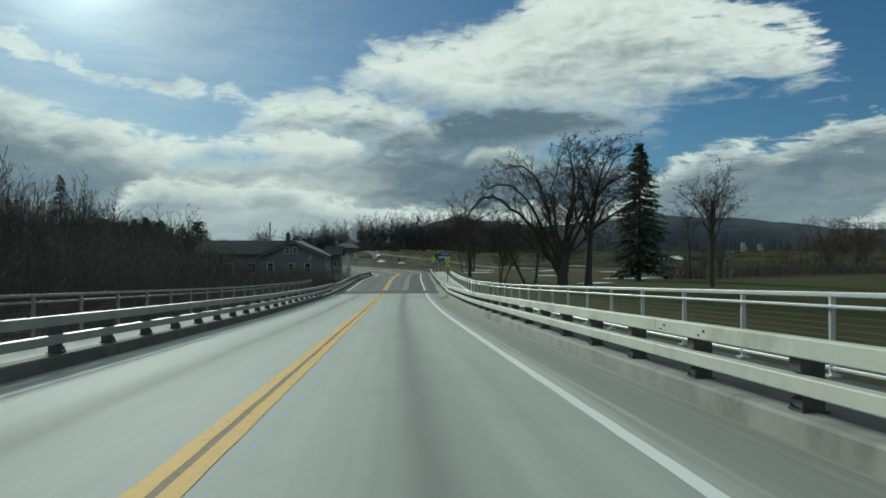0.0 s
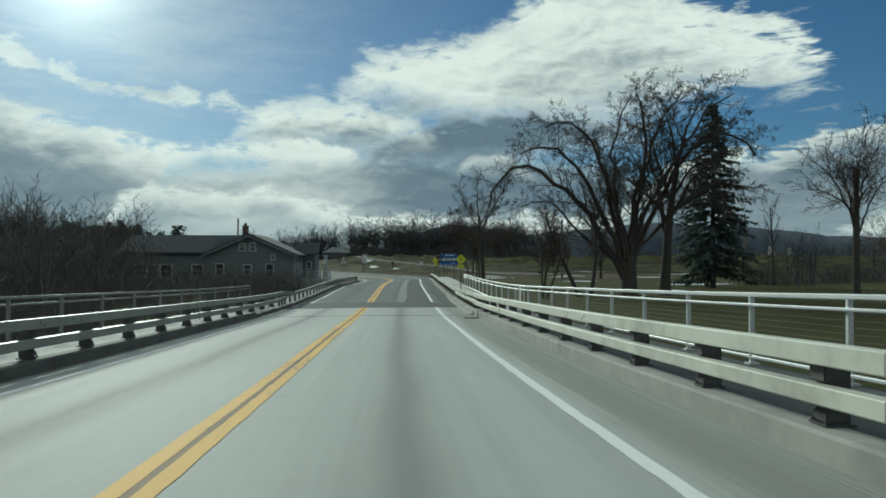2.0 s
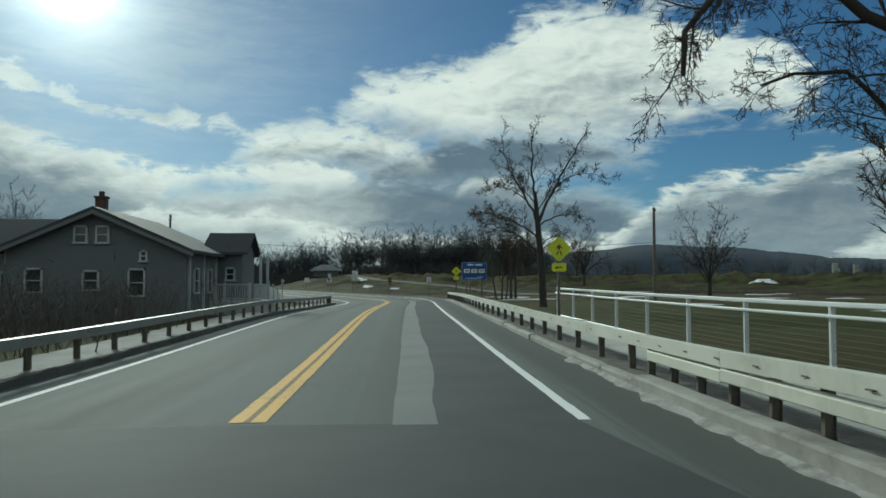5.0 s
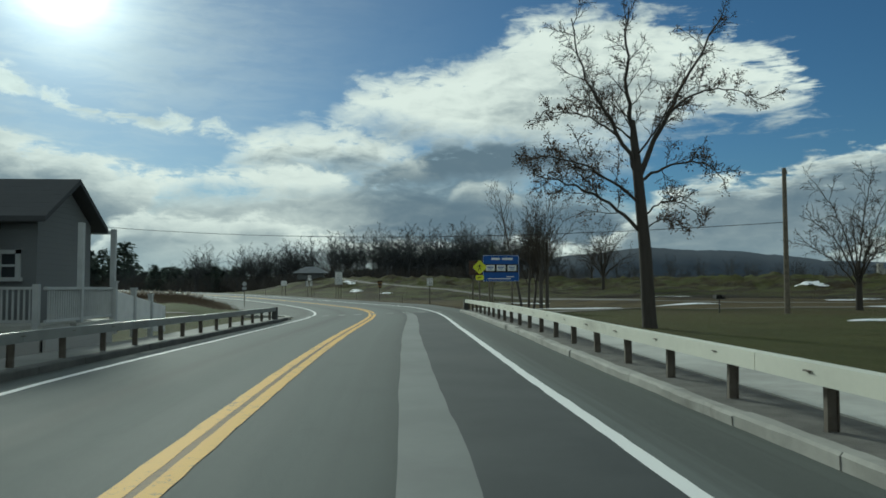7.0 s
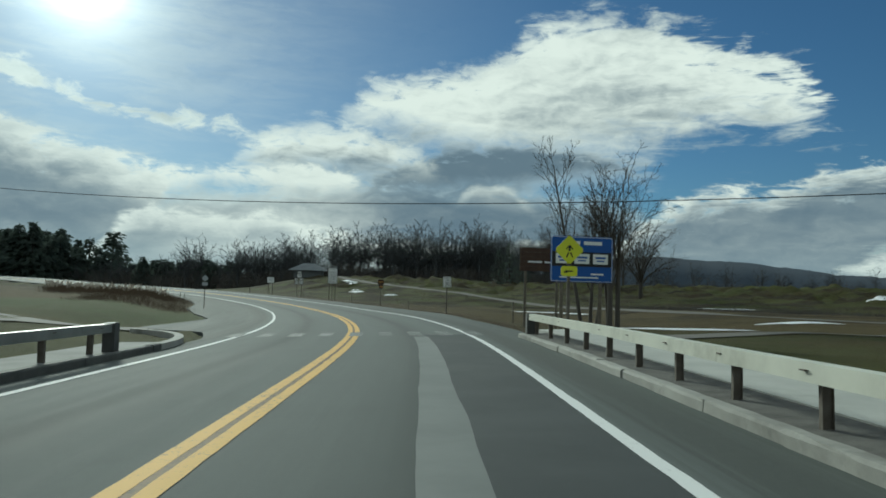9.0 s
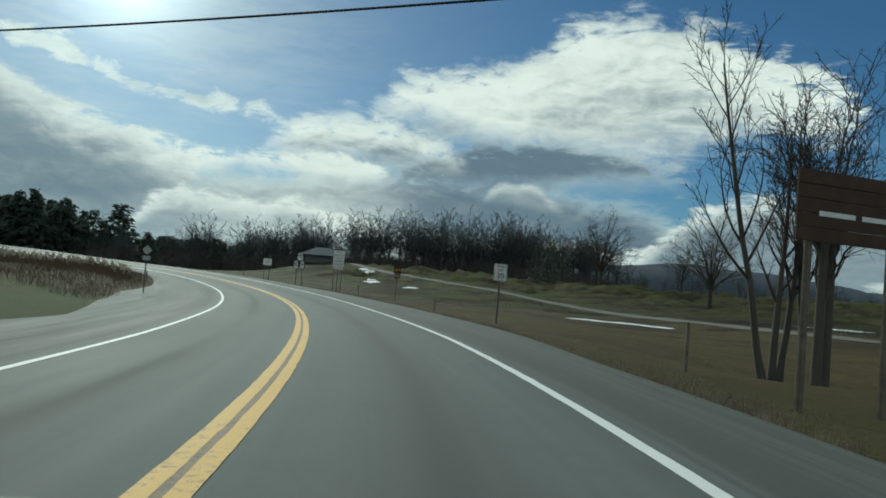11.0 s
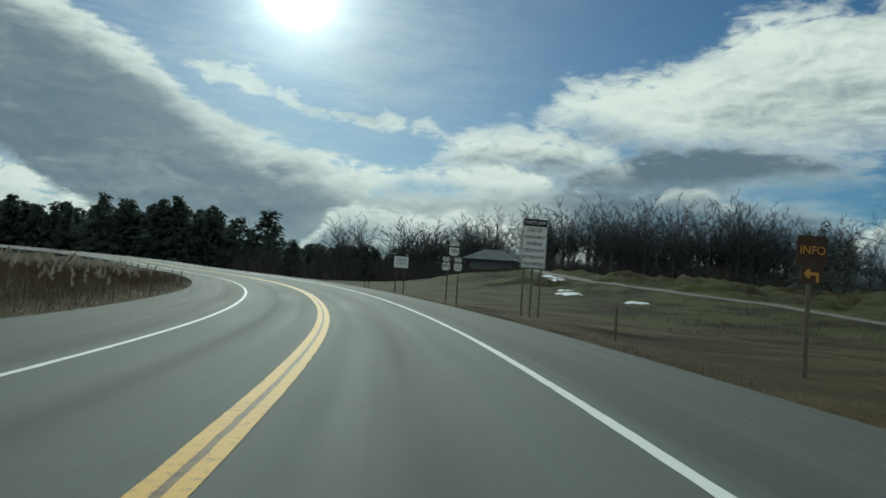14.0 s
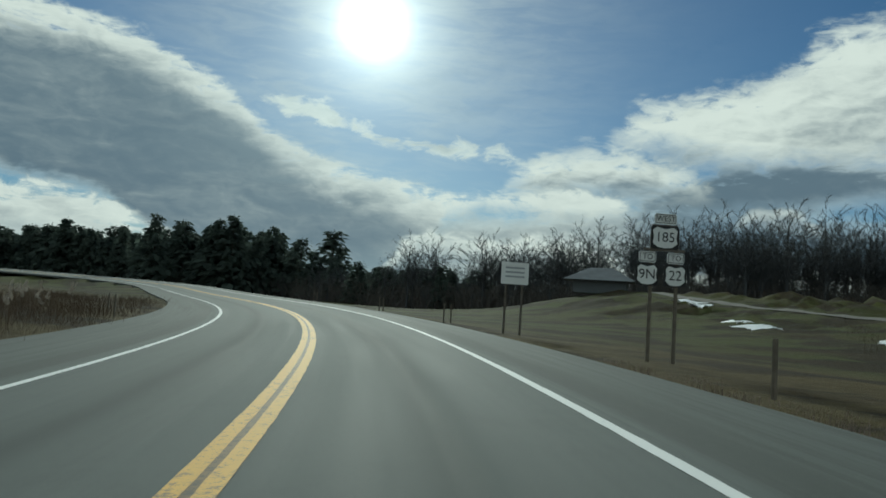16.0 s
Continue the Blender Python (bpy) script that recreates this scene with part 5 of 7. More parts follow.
drawn_tree(9.1, 112.3, [((0.05, 0, -0.3), 0.36), ((0.02, 0, 0.3), 0.27), ((-0.1, 0, 3.0), 0.23), ((-0.35, 0, 6.0), 0.19), ((-0.5, 0.05, 8.0), 0.10)],
           [([(-0.33, 0, 5.8), (-1.4, 0, 8.0), (-2.4, 0.1, 10.0), (-2.8, 0.1, 11.9)], 0.10, 13, 1.7, 0.10),
            ([(-0.34, 0, 5.8), (-0.55, 0.1, 8.0), (-0.7, 0.1, 10.0), (-0.6, 0.1, 12.4)], 0.13, 14, 1.6, 0.10),
            ([(-0.3, 0, 5.8), (0.5, -0.1, 7.6), (1.6, -0.1, 9.6), (2.5, -0.1, 11.2), (3.0, 0, 12.2)], 0.12, 14, 1.7, 0.10),
            ([(-0.3, 0, 5.6), (1.0, 0.1, 6.3), (2.2, 0.2, 6.4), (3.2, 0.2, 5.7)], 0.065, 10, 1.1, 0.30),
            ([(0.9, -0.1, 8.3), (2.4, 0, 9.2), (4.6, 0.1, 9.0)], 0.055, 10, 1.2, 0.25),
            ([(-0.15, 0, 3.6), (-1.3, 0.1, 4.7), (-2.6, 0.1, 5.4), (-4.4, 0.1, 5.9)], 0.085, 14, 1.5, 0.55),
            ([(-0.28, 0, 4.8), (-1.5, -0.5, 5.6), (-3.2, -0.7, 6.3), (-4.6, -0.8, 6.4)], 0.07, 13, 1.5, 0.55),
            ([(-0.25, 0, 4.2), (0.7, 0.2, 4.9), (1.6, 0.3, 4.8), (2.4, 0.3, 4.1)], 0.045, 9, 1.0, 0.25),
            ([(-0.12, 0, 3.8), (0.6, -0.2, 4.2), (1.3, -0.2, 3.8)], 0.032, 7, 0.8, 0.2),
            ([(-1.0, 0, 7.3), (-2.4, 0.2, 8.2), (-4.0, 0.3, 8.3)], 0.05, 10, 1.2, 0.35),
            ([(-0.5, 0, 7.2), (-1.2, 1.2, 8.4), (-1.6, 2.4, 9.4)], 0.05, 9, 1.2, 0.15),
            ([(-0.4, 0, 6.6), (0.2, -1.3, 7.8), (0.4, -2.4, 8.8)], 0.05, 9, 1.2, 0.15)],
           CROWN, 23, "bare tree with few clinging brown leaves on the lawn")
bare_tree(8.8, 74.0, 6.2, 0.09, SLIM, 31, "small bare multi-stemmed tree on the lawn", stem=0.9, stems=4)
bare_tree(12.6, 76.5, 9.4, 0.17, SLIM, 32, "thin bare double-stemmed tree on the lawn", stem=0.9, stems=2)
bare_tree(38.4, 101.5, 9.6, 0.14, SLIM, 33, "thin bare tree on the lawn", stem=0.9)
for k, (x, y, h, sd, ln) in enumerate(((11.0, 150.8, 11.2, 41, -0.24), (11.5, 151.3, 8.8, 42, 0.0), (12.0, 151.9, 8.8, 43, 0.03), (12.8, 152.0, 9.6, 46, -0.04))):
    bare_tree(x, y, h, 0.14, SLIM, sd, "slim grey bare tree in a roadside clump", (ln, 0), 0.95, "roadside clump", ("bark_pale", "twig"))
for x, y, h, w, sd in ((12.4, 150.2, 11.4, 2.5, 44), (13.1, 151.0, 11.9, 2.9, 45)):
    round_tree(x, y, h, w, 0.17, FAN, sd, "grey bare tree with a fan-shaped head in a roadside clump", 0.36, 8, 7, ("bark_pale", "twig"), "roadside clump")
round_tree(42.8, 239.0, 15.0, 7.6, 0.36, CROWN_FAR, 57, "bare round-headed tree on the grassy mound")
round_tree(47.0, 264.0, 10.5, 4.4, 0.24, CROWN_FAR, 58, "slender bare tree behind the grassy mound", n=9)
round_tree(35.0, 277.0, 15.5, 7.0, 0.40, CROWN_FAR, 51, "bare tree with a full round head behind the grassy mound")
round_tree(27.0, 127.5, 8.5, 3.6, 0.2, CROWN_FAR, 53, "bare tree beside the far lawn", n=9)
for x, y, h in ((23, 285, 9.5), (26, 288, 11.0), (29.5, 290, 9.0)):
    conifer(x, y, h, 3.2, int(h * 10), "dark conifer behind the grassy mound", 26, 6, 7)


# ---- buildings ----
def prism(bm, pts, y0, y1):
    """A solid from an outline in x and z, between y0 and y1."""
    a = [bm.verts.new((x, y0, z)) for x, z in pts]
    b = [bm.verts.new((x, y1, z)) for x, z in pts]
    n = len(pts)
    bm.faces.new(a)
    bm.faces.new(b[::-1])
    for i in range(n):
        bm.faces.new((a[i], b[i], b[(i + 1) % n], a[(i + 1) % n]))


M["fence_white"] = plain("fence_white_paint", (0.68, 0.68, 0.66), 0.6)


def window(parent, x, y, z, w, h, rz=0.0, label="white-framed window", bars=True):
    """A sash window in a wall facing local -y."""
    e = new("window")
    under(e, parent, label)
    e.matrix_local = pose(x, y, z, 0, 0, rz)
    t = 0.09
    rows = [(-w / 2, 0, 0, t, 0.10, h + t), (w / 2, 0, 0, t, 0.10, h + t), (0, 0, h / 2, w + t, 0.10, t), (0, 0, -h / 2, w + 2 * t, 0.16, t)]
    if bars:
        rows += [(0, 0.01, 0, w, 0.05, 0.05)]
    boxed("window_frame", rows, M["trim"], e)
    boxed("pane", [(0, 0.03, 0, w - t, 0.02, h - t)], M["glass"], e)
    return e


def house():
    g = -2.1
    e = thing("house", Matrix(), "grey clapboard house with dark shingled gable roof and white trimmed windows", "house")
    bm = bmesh.new()
    prism(bm, [(-19.0, g - 0.5), (-10.7, g - 0.5), (-10.7, 1.18), (-14.8, 2.95), (-19.0, 1.13)], 97.4, 106.0)
    part("wall", bm, M["siding"], e)
    bm = bmesh.new()
    for x0, z0, x1, z1 in ((-14.8, 2.97, -10.2, 0.98), (-14.8, 2.97, -19.4, 0.98)):
        prism(bm, [(x0, z0), (x1, z1), (x1, z1 + 0.16), (x0, z0 + 0.18)], 96.9, 106.5)
    part("roof", bm, M["roof"], e)
    bm = bmesh.new()
    for x1 in (-10.2, -19.4):
        prism(bm, [(-14.8, 2.79), (x1, 0.80), (x1, 0.98), (-14.8, 2.97)], 96.86, 96.96)
    part("rake_board", bm, M["siding"], e)
    for x, z, w, h in ((-15.5, 1.85, 0.56, 0.78), (-14.5, 1.85, 0.56, 0.78), (-17.6, -0.3, 0.75, 1.1), (-15.0, -0.3, 0.7, 0.9), (-12.9, -0.4, 0.72, 1.25), (-12.6, 0.85, 0.3, 0.5)):
        window(e, x, 97.36, z, w, h)
    bm = bmesh.new()
    for y in (98.0, 100.6, 103.2, 105.6):
        box(bm, -10.66, y, -0.6, 0.14, 0.14, 3.4)
    part("corner_board", bm, M["trim"], e)
    for y in (99.3, 101.9, 104.4):
        window(e, -10.66, y, -0.3, 0.8, 1.2, 90)
    ch = boxed("chimney", [(-15.9, 100.8, 3.0, 0.5, 0.5, 1.9), (-15.9, 100.8, 3.98, 0.6, 0.6, 0.12), (-15.9, 100.8, 4.15, 0.22, 0.22, 0.3)], M["brick"], e, "dark brick chimney", 0.02)
    # low wing behind, with a cross gable
    bm = bmesh.new()
    box(bm, -23.6, 105.5, -0.4, 9.2, 7.0, 3.6)
    part("wing_wall", bm, M["siding"], e)
    bm = bmesh.new()
    for s in (-1, 1):
        a = [bm.verts.new(v) for v in ((-28.7, 105.5, 3.1), (-17.0, 105.5, 3.1), (-17.0, 105.5 + s * 4.0, 1.25), (-28.7, 105.5 + s * 4.0, 1.25))]
        b = [bm.verts.new((v.co.x, v.co.y, v.co.z + 0.15)) for v in a]
        for i in range(4):
            bm.faces.new((a[i], a[(i + 1) % 4], b[(i + 1) % 4], b[i]))
        bm.faces.new(a)
        bm.faces.new(b[::-1])
    part("wing_roof", bm, M["roof"], e)
    for x in (-26.6, -25.3, -24.0, -20.9):
        window(e, x, 101.96, -0.5, 1.1, 1.3)
    # raised rear ridge across the main roof
    bm = bmesh.new()
    pts = [(101.6, 1.0), (106.0, 1.0), (106.0, 1.6), (103.8, 2.85), (101.6, 1.6)]
    va = [bm.verts.new((-19.2, u, w)) for u, w in pts]
    vb = [bm.verts.new((-14.4, u, w)) for u, w in pts]
    bm.faces.new(va)
    bm.faces.new(vb[::-1])
    for i in range(5):
        bm.faces.new((va[i], vb[i], vb[(i + 1) % 5], va[(i + 1) % 5]))
    part("rear_roof", bm, M["roof"], e)
    return e


house()


NEAR = Matrix.Translation((-0.46, 84.3, -0.5)) @ Matrix.Scale(1.1, 4) @ Matrix.Translation((0.30, -84.3, 0.38))


def cabin():
    """Small gabled entrance built against the house, with a white balustraded porch and ramp."""
    e = thing("entrance_porch", NEAR, "dark gabled entrance with a white balustraded porch and ramp", "building")
    x0, x1, y0, y1, g = -10.36, -8.35, 101.9, 104.9, -2.3
    bm = bmesh.new()
    a = [bm.verts.new((x0, y, z)) for y, z in ((y0, g), (y1, g), (y1, 1.28), ((y0 + y1) / 2, 2.12), (y0, 1.28))]
    b = [bm.verts.new((x1, v.co.y, v.co.z)) for v in a]
    bm.faces.new(a)
    bm.faces.new(b[::-1])
    for i in range(5):
        j = (i + 1) % 5
        bm.faces.new((a[i], b[i], b[j], a[j]))
    part("wall", bm, M["siding"], e)
    bm = bmesh.new()
    ym = (y0 + y1) / 2
    for ye in (y0 - 0.35, y1 + 0.35):
        q = [bm.verts.new(v) for v in ((x0, ym, 2.20), (x1 + 0.32, ym, 2.20), (x1 + 0.32, ye, 1.12), (x0, ye, 1.12))]
        w = [bm.verts.new((v.co.x, v.co.y, v.co.z + 0.13)) for v in q]
        bm.faces.new(q)
        bm.faces.new(w[::-1])
        for i in range(4):
            bm.faces.new((q[i], q[(i + 1) % 4], w[(i + 1) % 4], w[i]))
    part("roof", bm, M["roof"], e)
    boxed("gutter", [(x1 + 0.1, y1 + 0.40, 1.15, 0.5, 0.12, 0.1)], M["trim"], e)
    window(e, -8.95, y0 - 0.03, 0.15, 0.42, 0.62)
    boxed("floor", [(-8.75, 101.2, -1.2, 2.4, 1.5, 0.12), (-7.85, 103.0, -1.2, 0.9, 2.4, 0.12)], M["walk"], e)
    for x, y in ((-9.85, 100.5), (-8.9, 100.5), (-7.7, 100.5), (-7.5, 102.2), (-7.5, 104.2)):
        boxed("column", [(x, y, 0.0 if y > 101 else -0.75, 0.12, 0.12, 2.3 if y > 101 else 0.95)], M["trim"], e)
    boxed("rail", [(-8.78, 100.5, -0.36, 2.2, 0.08, 0.06), (-8.78, 100.5, -1.05, 2.2, 0.06, 0.06), (-7.5, 102.3, -0.36, 0.08, 3.7, 0.06), (-7.5, 102.3, -1.05, 0.06, 3.7, 0.06)], M["trim"], e)
    for k in range(19):
        boxed("baluster", [(-9.78 + 0.115 * k, 100.5, -0.7, 0.035, 0.035, 0.66)], M["trim"], e)
    for k in range(31):
        boxed("baluster", [(-7.5, 100.6 + 0.115 * k, -0.7, 0.035, 0.035, 0.66)], M["trim"], e)
    boxed("skirt", [(-8.75, 100.5, -1.6, 2.3, 0.06, 0.8), (-7.5, 102.3, -1.6, 0.06, 3.7, 0.8)], M["booth"], e)
    return e


cabin()


def white_fence():
    e = thing("ramp_fence", NEAR, "white panelled ramp fence beside the entrance", "fence")
    for k in range(3):
        y, x = 104.9 + 1.45 * k, -7.45
        z = -0.42 - 0.17 * k
        boxed("post", [(x, y - 0.72, z - 0.45, 0.12, 0.12, 1.3), (x, y - 0.72, z + 0.22, 0.16, 0.16, 0.05)], M["trim"], e)
        bm = bmesh.new()
        q = [(y - 0.66, z), (y + 0.66, z - 0.15), (y + 0.66, z - 0.95), (y - 0.66, z - 0.85)]
        a = [bm.verts.new((x - 0.02, u, w)) for u, w in q]
        b = [bm.verts.new((x + 0.02, u, w)) for u, w in q]
        bm.faces.new(a)
        bm.faces.new(b[::-1])
        for i in range(4):
            bm.faces.new((a[i], a[(i + 1) % 4], b[(i + 1) % 4], b[i]))
        part("panel", bm, M["fence_white"], e)
    return e


white_fence()


def pavilion():
    x, y = -25.0, 310.0
    z = gz(x, y)
    e = thing("pavilion", pose(x, y, z) @ Matrix.Scale(0.68, 4), "distant low pavilion with a wide hipped roof", "building")
    bm = bmesh.new()
    box(bm, 0, 0, 1.4, 11, 8, 2.8)
    part("wall", bm, M["siding"], e)
    bm = bmesh.new()
    lo = [bm.verts.new(p) for p in ((-7.5, -6, 2.7), (7.5, -6, 2.7), (7.5, 6, 2.7), (-7.5, 6, 2.7))]
    hi = [bm.verts.new(p) for p in ((-2.4, 0, 5.6), (2.4, 0, 5.6))]
    bm.faces.new(lo[::-1])
    bm.faces.new((lo[0], lo[1], hi[1], hi[0]))
    bm.faces.new((lo[1], lo[2], hi[1]))
    bm.faces.new((lo[2], lo[3], hi[0], hi[1]))
    bm.faces.new((lo[3], lo[0], hi[0]))
    part("roof", bm, M["roof_metal"], e, "dull metal hipped roof")
    return e


pavilion()


# ---- poles and wire ----
def utility_pole(x, y, top, r, arm=False):
    z = gz(x, y)
    e = thing("utility_pole", pose(x, y, z), "weathered grey wooden utility pole", "utility pole")
    bm = bmesh.new()
    cyl(bm, 0, 0, -0.3, top - z, r, r * 0.75, 10)
    part("shaft", bm, M["post_wood"], e)
    if arm:
        boxed("cross_arm", [(0, 0, top - z - 0.6, 0.45, 0.1, 0.1)], M["post_wood"], e)
    bm = bmesh.new()
    cyl(bm, 0.14, 0, top - z - 0.35, top - z - 0.1, 0.05, 0.03, 8)
    part("insulator", bm, M["sign_back"], e)
    return e


utility_pole(21.0, 124.5, 6.1, 0.15)
utility_pole(-27.2, 150.0, 7.6, 0.15, True)
utility_pole(48.0, 129.0, 7.2, 0.15)


def wire_run(p, q, sag, r=0.018):
    out = ([], [])
    p, q = Vector(p), Vector(q)
    pts = [p.lerp(q, t) - Vector((0, 0, 4 * sag * t * (1 - t))) for t in np.linspace(0, 1, 40)]
    tube(out, pts, [r] * 40, 5)
    ob = mesh_object("overhead_wire", *out, M["sign_black"])
    return tagged(ob, "thin black overhead wire across the road", "wire")


wire_run((-27.2, 150.0, 4.95), (21.0, 124.5, 3.1), 0.93)


# ---- signs ----
def lettering(line, size, x, z, mat, parent, y=-0.028, name="lettering", fit=9.0):
    """Raised lettering, one mesh a word, centred and pressed narrower where the line is wider than fit."""
    words = []
    for word in line.split():
        cu = bpy.data.curves.new("lettering", "FONT")
        cu.body, cu.size, cu.align_x, cu.align_y = word, size, "CENTER", "CENTER"
        cu.extrude, cu.resolution_u = 0.001, 3
        tmp = bpy.data.objects.new("tmp", cu)
        scene.collection.objects.link(tmp)
        bpy.context.view_layer.update()
        me = bpy.data.meshes.new_from_object(tmp.evaluated_get(bpy.context.evaluated_depsgraph_get()))
        bpy.data.objects.remove(tmp)
        bpy.data.curves.remove(cu)
        me.materials.clear()
        me.materials.append(mat)
        xs = [v.co.x for v in me.vertices]
        words.append((me, min(xs), max(xs)))
    total = sum(hi - lo for _, lo, hi in words) + 0.3 * size * (len(words) - 1)
    k = min(1.0, fit / total)
    at = -total / 2
    for me, lo, hi in words:
        ob = new(name, me)
        under(ob, parent)
        mid = (at - lo) if len(words) > 1 else 0.0
        ob.matrix_local = pose(x + mid * k, y, z, 90, 0, 0) @ Matrix.Diagonal((k, 1, 1, 1))
        at += hi - lo + 0.3 * size


def sign_pose(x, y, turn=0.0):
    s, u = road_coords([x], [y])
    return pose(x, y, gz(x, y), 0, 0, heading(s[0]) + turn)


def posts(e, xs, top, mat="post_steel", w=0.07):
    for x in xs:
        bm = bmesh.new()
        box(bm, x, 0.04, top / 2 - 0.15, w, 0.05, top + 0.3, 0.006)
        box(bm, x - w / 2, 0.065, top / 2 - 0.15, 0.012, 0.03, top + 0.3)
        box(bm, x + w / 2, 0.065, top / 2 - 0.15, 0.012, 0.03, top + 0.3)
        part("post", bm, M[mat], e)


def plate(e, x, z, w, h, mat, name="panel", label="", y=0.0, r=0.03, border=None):
    """A thin rounded plate facing -y, with a painted border line."""
    bm = bmesh.new()
    vs = box(bm, x, y, z, w, 0.02, h)
    es = [ed for ed in bm.edges if abs((ed.verts[0].co - ed.verts[1].co).y) > 0.01]
    bmesh.ops.bevel(bm, geom=es, offset=r, segments=3, affect="EDGES")
    p = part(name, bm, M[mat], e, label)
    if border:
        t = 0.014
        boxed("border", [(x, y - 0.013, z + h / 2 - 0.03, w - 0.07, 0.004, t), (x, y - 0.013, z - h / 2 + 0.03, w - 0.07, 0.004, t),
                         (x - w / 2 + 0.03, y - 0.013, z, t, 0.004, h - 0.07), (x + w / 2 - 0.03, y - 0.013, z, t, 0.004, h - 0.07)], M[border], p)
    return p


def diamond(e, z, d, mat, name="panel", back=False, y=0.0):
    bm = bmesh.new()
    box(bm, 0, 0, 0, d * 0.707, 0.02, d * 0.707)
    es = [ed for ed in bm.edges if abs((ed.verts[0].co - ed.verts[1].co).y) > 0.01]
    bmesh.ops.bevel(bm, geom=es, offset=0.04, segments=3, affect="EDGES")
    bmesh.ops.transform(bm, matrix=pose(0, y, z, 0, 45, 0), verts=bm.verts)
    return part(name, bm, M[mat], e)


def crossing_sign(x, y, zc, d):
    e = thing("warning_sign", sign_pose(x, y), "fluorescent yellow diamond warning sign with black symbol on post", "road sign")
    z = zc - gz(x, y)
    posts(e, (0,), z + d / 2)
    p = diamond(e, z, d, "sign_yellow")
    # symbol drawn as plain strokes
    bm = bmesh.new()
    s = d * 0.42
    for cx, cz, w, h, a in ((0, 0.10, 0.17, 0.46, 0), (-0.11, -0.28, 0.10, 0.42, 22), (0.12, -0.28, 0.10, 0.42, -24), (0.13, 0.12, 0.08, 0.32, -38), (-0.13, 0.12, 0.08, 0.32, 38)):
        box(bm, 0, 0, 0, w * s, 0.004, h * s, 0, pose(cx * s * 1.4, -0.013, z + cz * s * 1.4, 0, a, 0))
    part("symbol", bm, M["sign_black"], p, "black symbol of plain strokes")
    q = plate(e, 0, z - d / 2 - 0.16, d * 0.55, 0.26, "sign_yellow", "plaque", "yellow arrow plaque")
    bm = bmesh.new()
    box(bm, 0, -0.013, z - d / 2 - 0.16, 0.2, 0.004, 0.035, 0, None)
    box(bm, -0.09, -0.013, z - d / 2 - 0.185, 0.1, 0.004, 0.035)
    part("arrow", bm, M["sign_black"], q)
    return e


crossing_sign(4.35, 84.4, 0.62, 0.82)
crossing_sign(4.05, 124.2, 0.62, 0.78)


def speed_sign():
    e = thing("speed_limit_sign", sign_pose(3.1, 160.2), "white speed limit 30 sign with black letters on a steel post", "road sign")
    g = gz(3.1, 160.2)
    z = 0.17 - g
    posts(e, (0,), z + 0.4)
    p = plate(e, 0, z, 0.61, 0.76, "sign_white", border="sign_black")
    lettering("SPEED", 0.145, 0, z + 0.25, M["sign_black"], p)
    lettering("LIMIT", 0.145, 0, z + 0.09, M["sign_black"], p)
    lettering("30", 0.37, 0, z - 0.17, M["sign_black"], p)


speed_sign()


def law_sign():
    x, y = -9.3, 205.6
    e = thing("law_sign", sign_pose(x, y), "tall white state law sign with black lettering on three posts", "road sign")
    g = gz(x, y)
    z0, z1 = 0.12 - g, 2.45 - g
    posts(e, (-0.42, 0, 0.42), z0 + 0.6, "post_wood")
    h = z1 - z0
    p = plate(e, 0, (z0 + z1) / 2, 1.2, h, "sign_white", border="sign_black")
    boxed("header_band", [(0, -0.012, z1 - 0.2, 1.16, 0.004, 0.34)], M["sign_black"], p)
    lettering("STATE LAW", 0.22, 0, z1 - 0.2, M["sign_white"], p, fit=1.02)
    for k, w in enumerate(("USE OF", "HAND-HELD", "MOBILE", "TELEPHONE", "BY DRIVER", "PROHIBITED")):
        lettering(w, 0.225, 0, z1 - 0.56 - k * 0.315, M["sign_black"], p, fit=1.02)


law_sign()


def route_signs():
    x, y = -15.2, 216.8
    e = thing("route_marker_assembly", sign_pose(x, y), "cluster of white route number markers on two posts", "road sign")
    z = 1.15 - gz(x, y)
    posts(e, (-0.27, 0.42), z + 0.2, "post_wood")
    boxed("backing_bar", [(0.05, 0.01, z - 0.30, 1.1, 0.02, 0.06)], M["post_steel"], e)
    boxed("backing_bar", [(0.05, 0.01, z + 0.32, 0.7, 0.02, 0.06)], M["post_steel"], e)
    p = plate(e, 0.05, z + 0.50, 0.6, 0.27, "sign_white", "banner", border="sign_black")
    lettering("WEST", 0.2, 0.05, z + 0.50, M["sign_black"], p)

    def shield(cx, cz, w, h, text, size):
        q = plate(e, cx, cz, w, h, "sign_black", "marker")
        bm = bmesh.new()
        k = [(-0.44, 0.30), (-0.30, 0.44), (0, 0.36), (0.30, 0.44), (0.44, 0.30), (0.40, 0), (0.44, -0.25), (0.25, -0.42), (0, -0.46), (-0.25, -0.42), (-0.44, -0.25), (-0.40, 0)]
        a = [bm.verts.new((cx + u * w, -0.013, cz + v * h)) for u, v in k]
        b = [bm.verts.new((cx + u * w, -0.017, cz + v * h)) for u, v in k]
        bm.faces.new(b)
        for i in range(len(k)):
            j = (i + 1) % len(k)
            bm.faces.new((a[i], a[j], b[j], b[i]))
        part("shield", bm, M["sign_white"], q, "white shield outline")
        lettering(text, size, cx, cz, M["sign_black"], q, -0.021)

    shield(0.05, z + 0.02, 0.76, 0.6, "185", 0.36)
    for cx, txt in ((-0.40, "9N"), (0.36, "22")):
        q = plate(e, cx, z - 0.50, 0.46, 0.28, "sign_white", "banner", border="sign_black")
        lettering("TO", 0.2, cx, z - 0.50, M["sign_black"], q)
        shield(cx, z - 0.95, 0.6, 0.56, txt, 0.36)


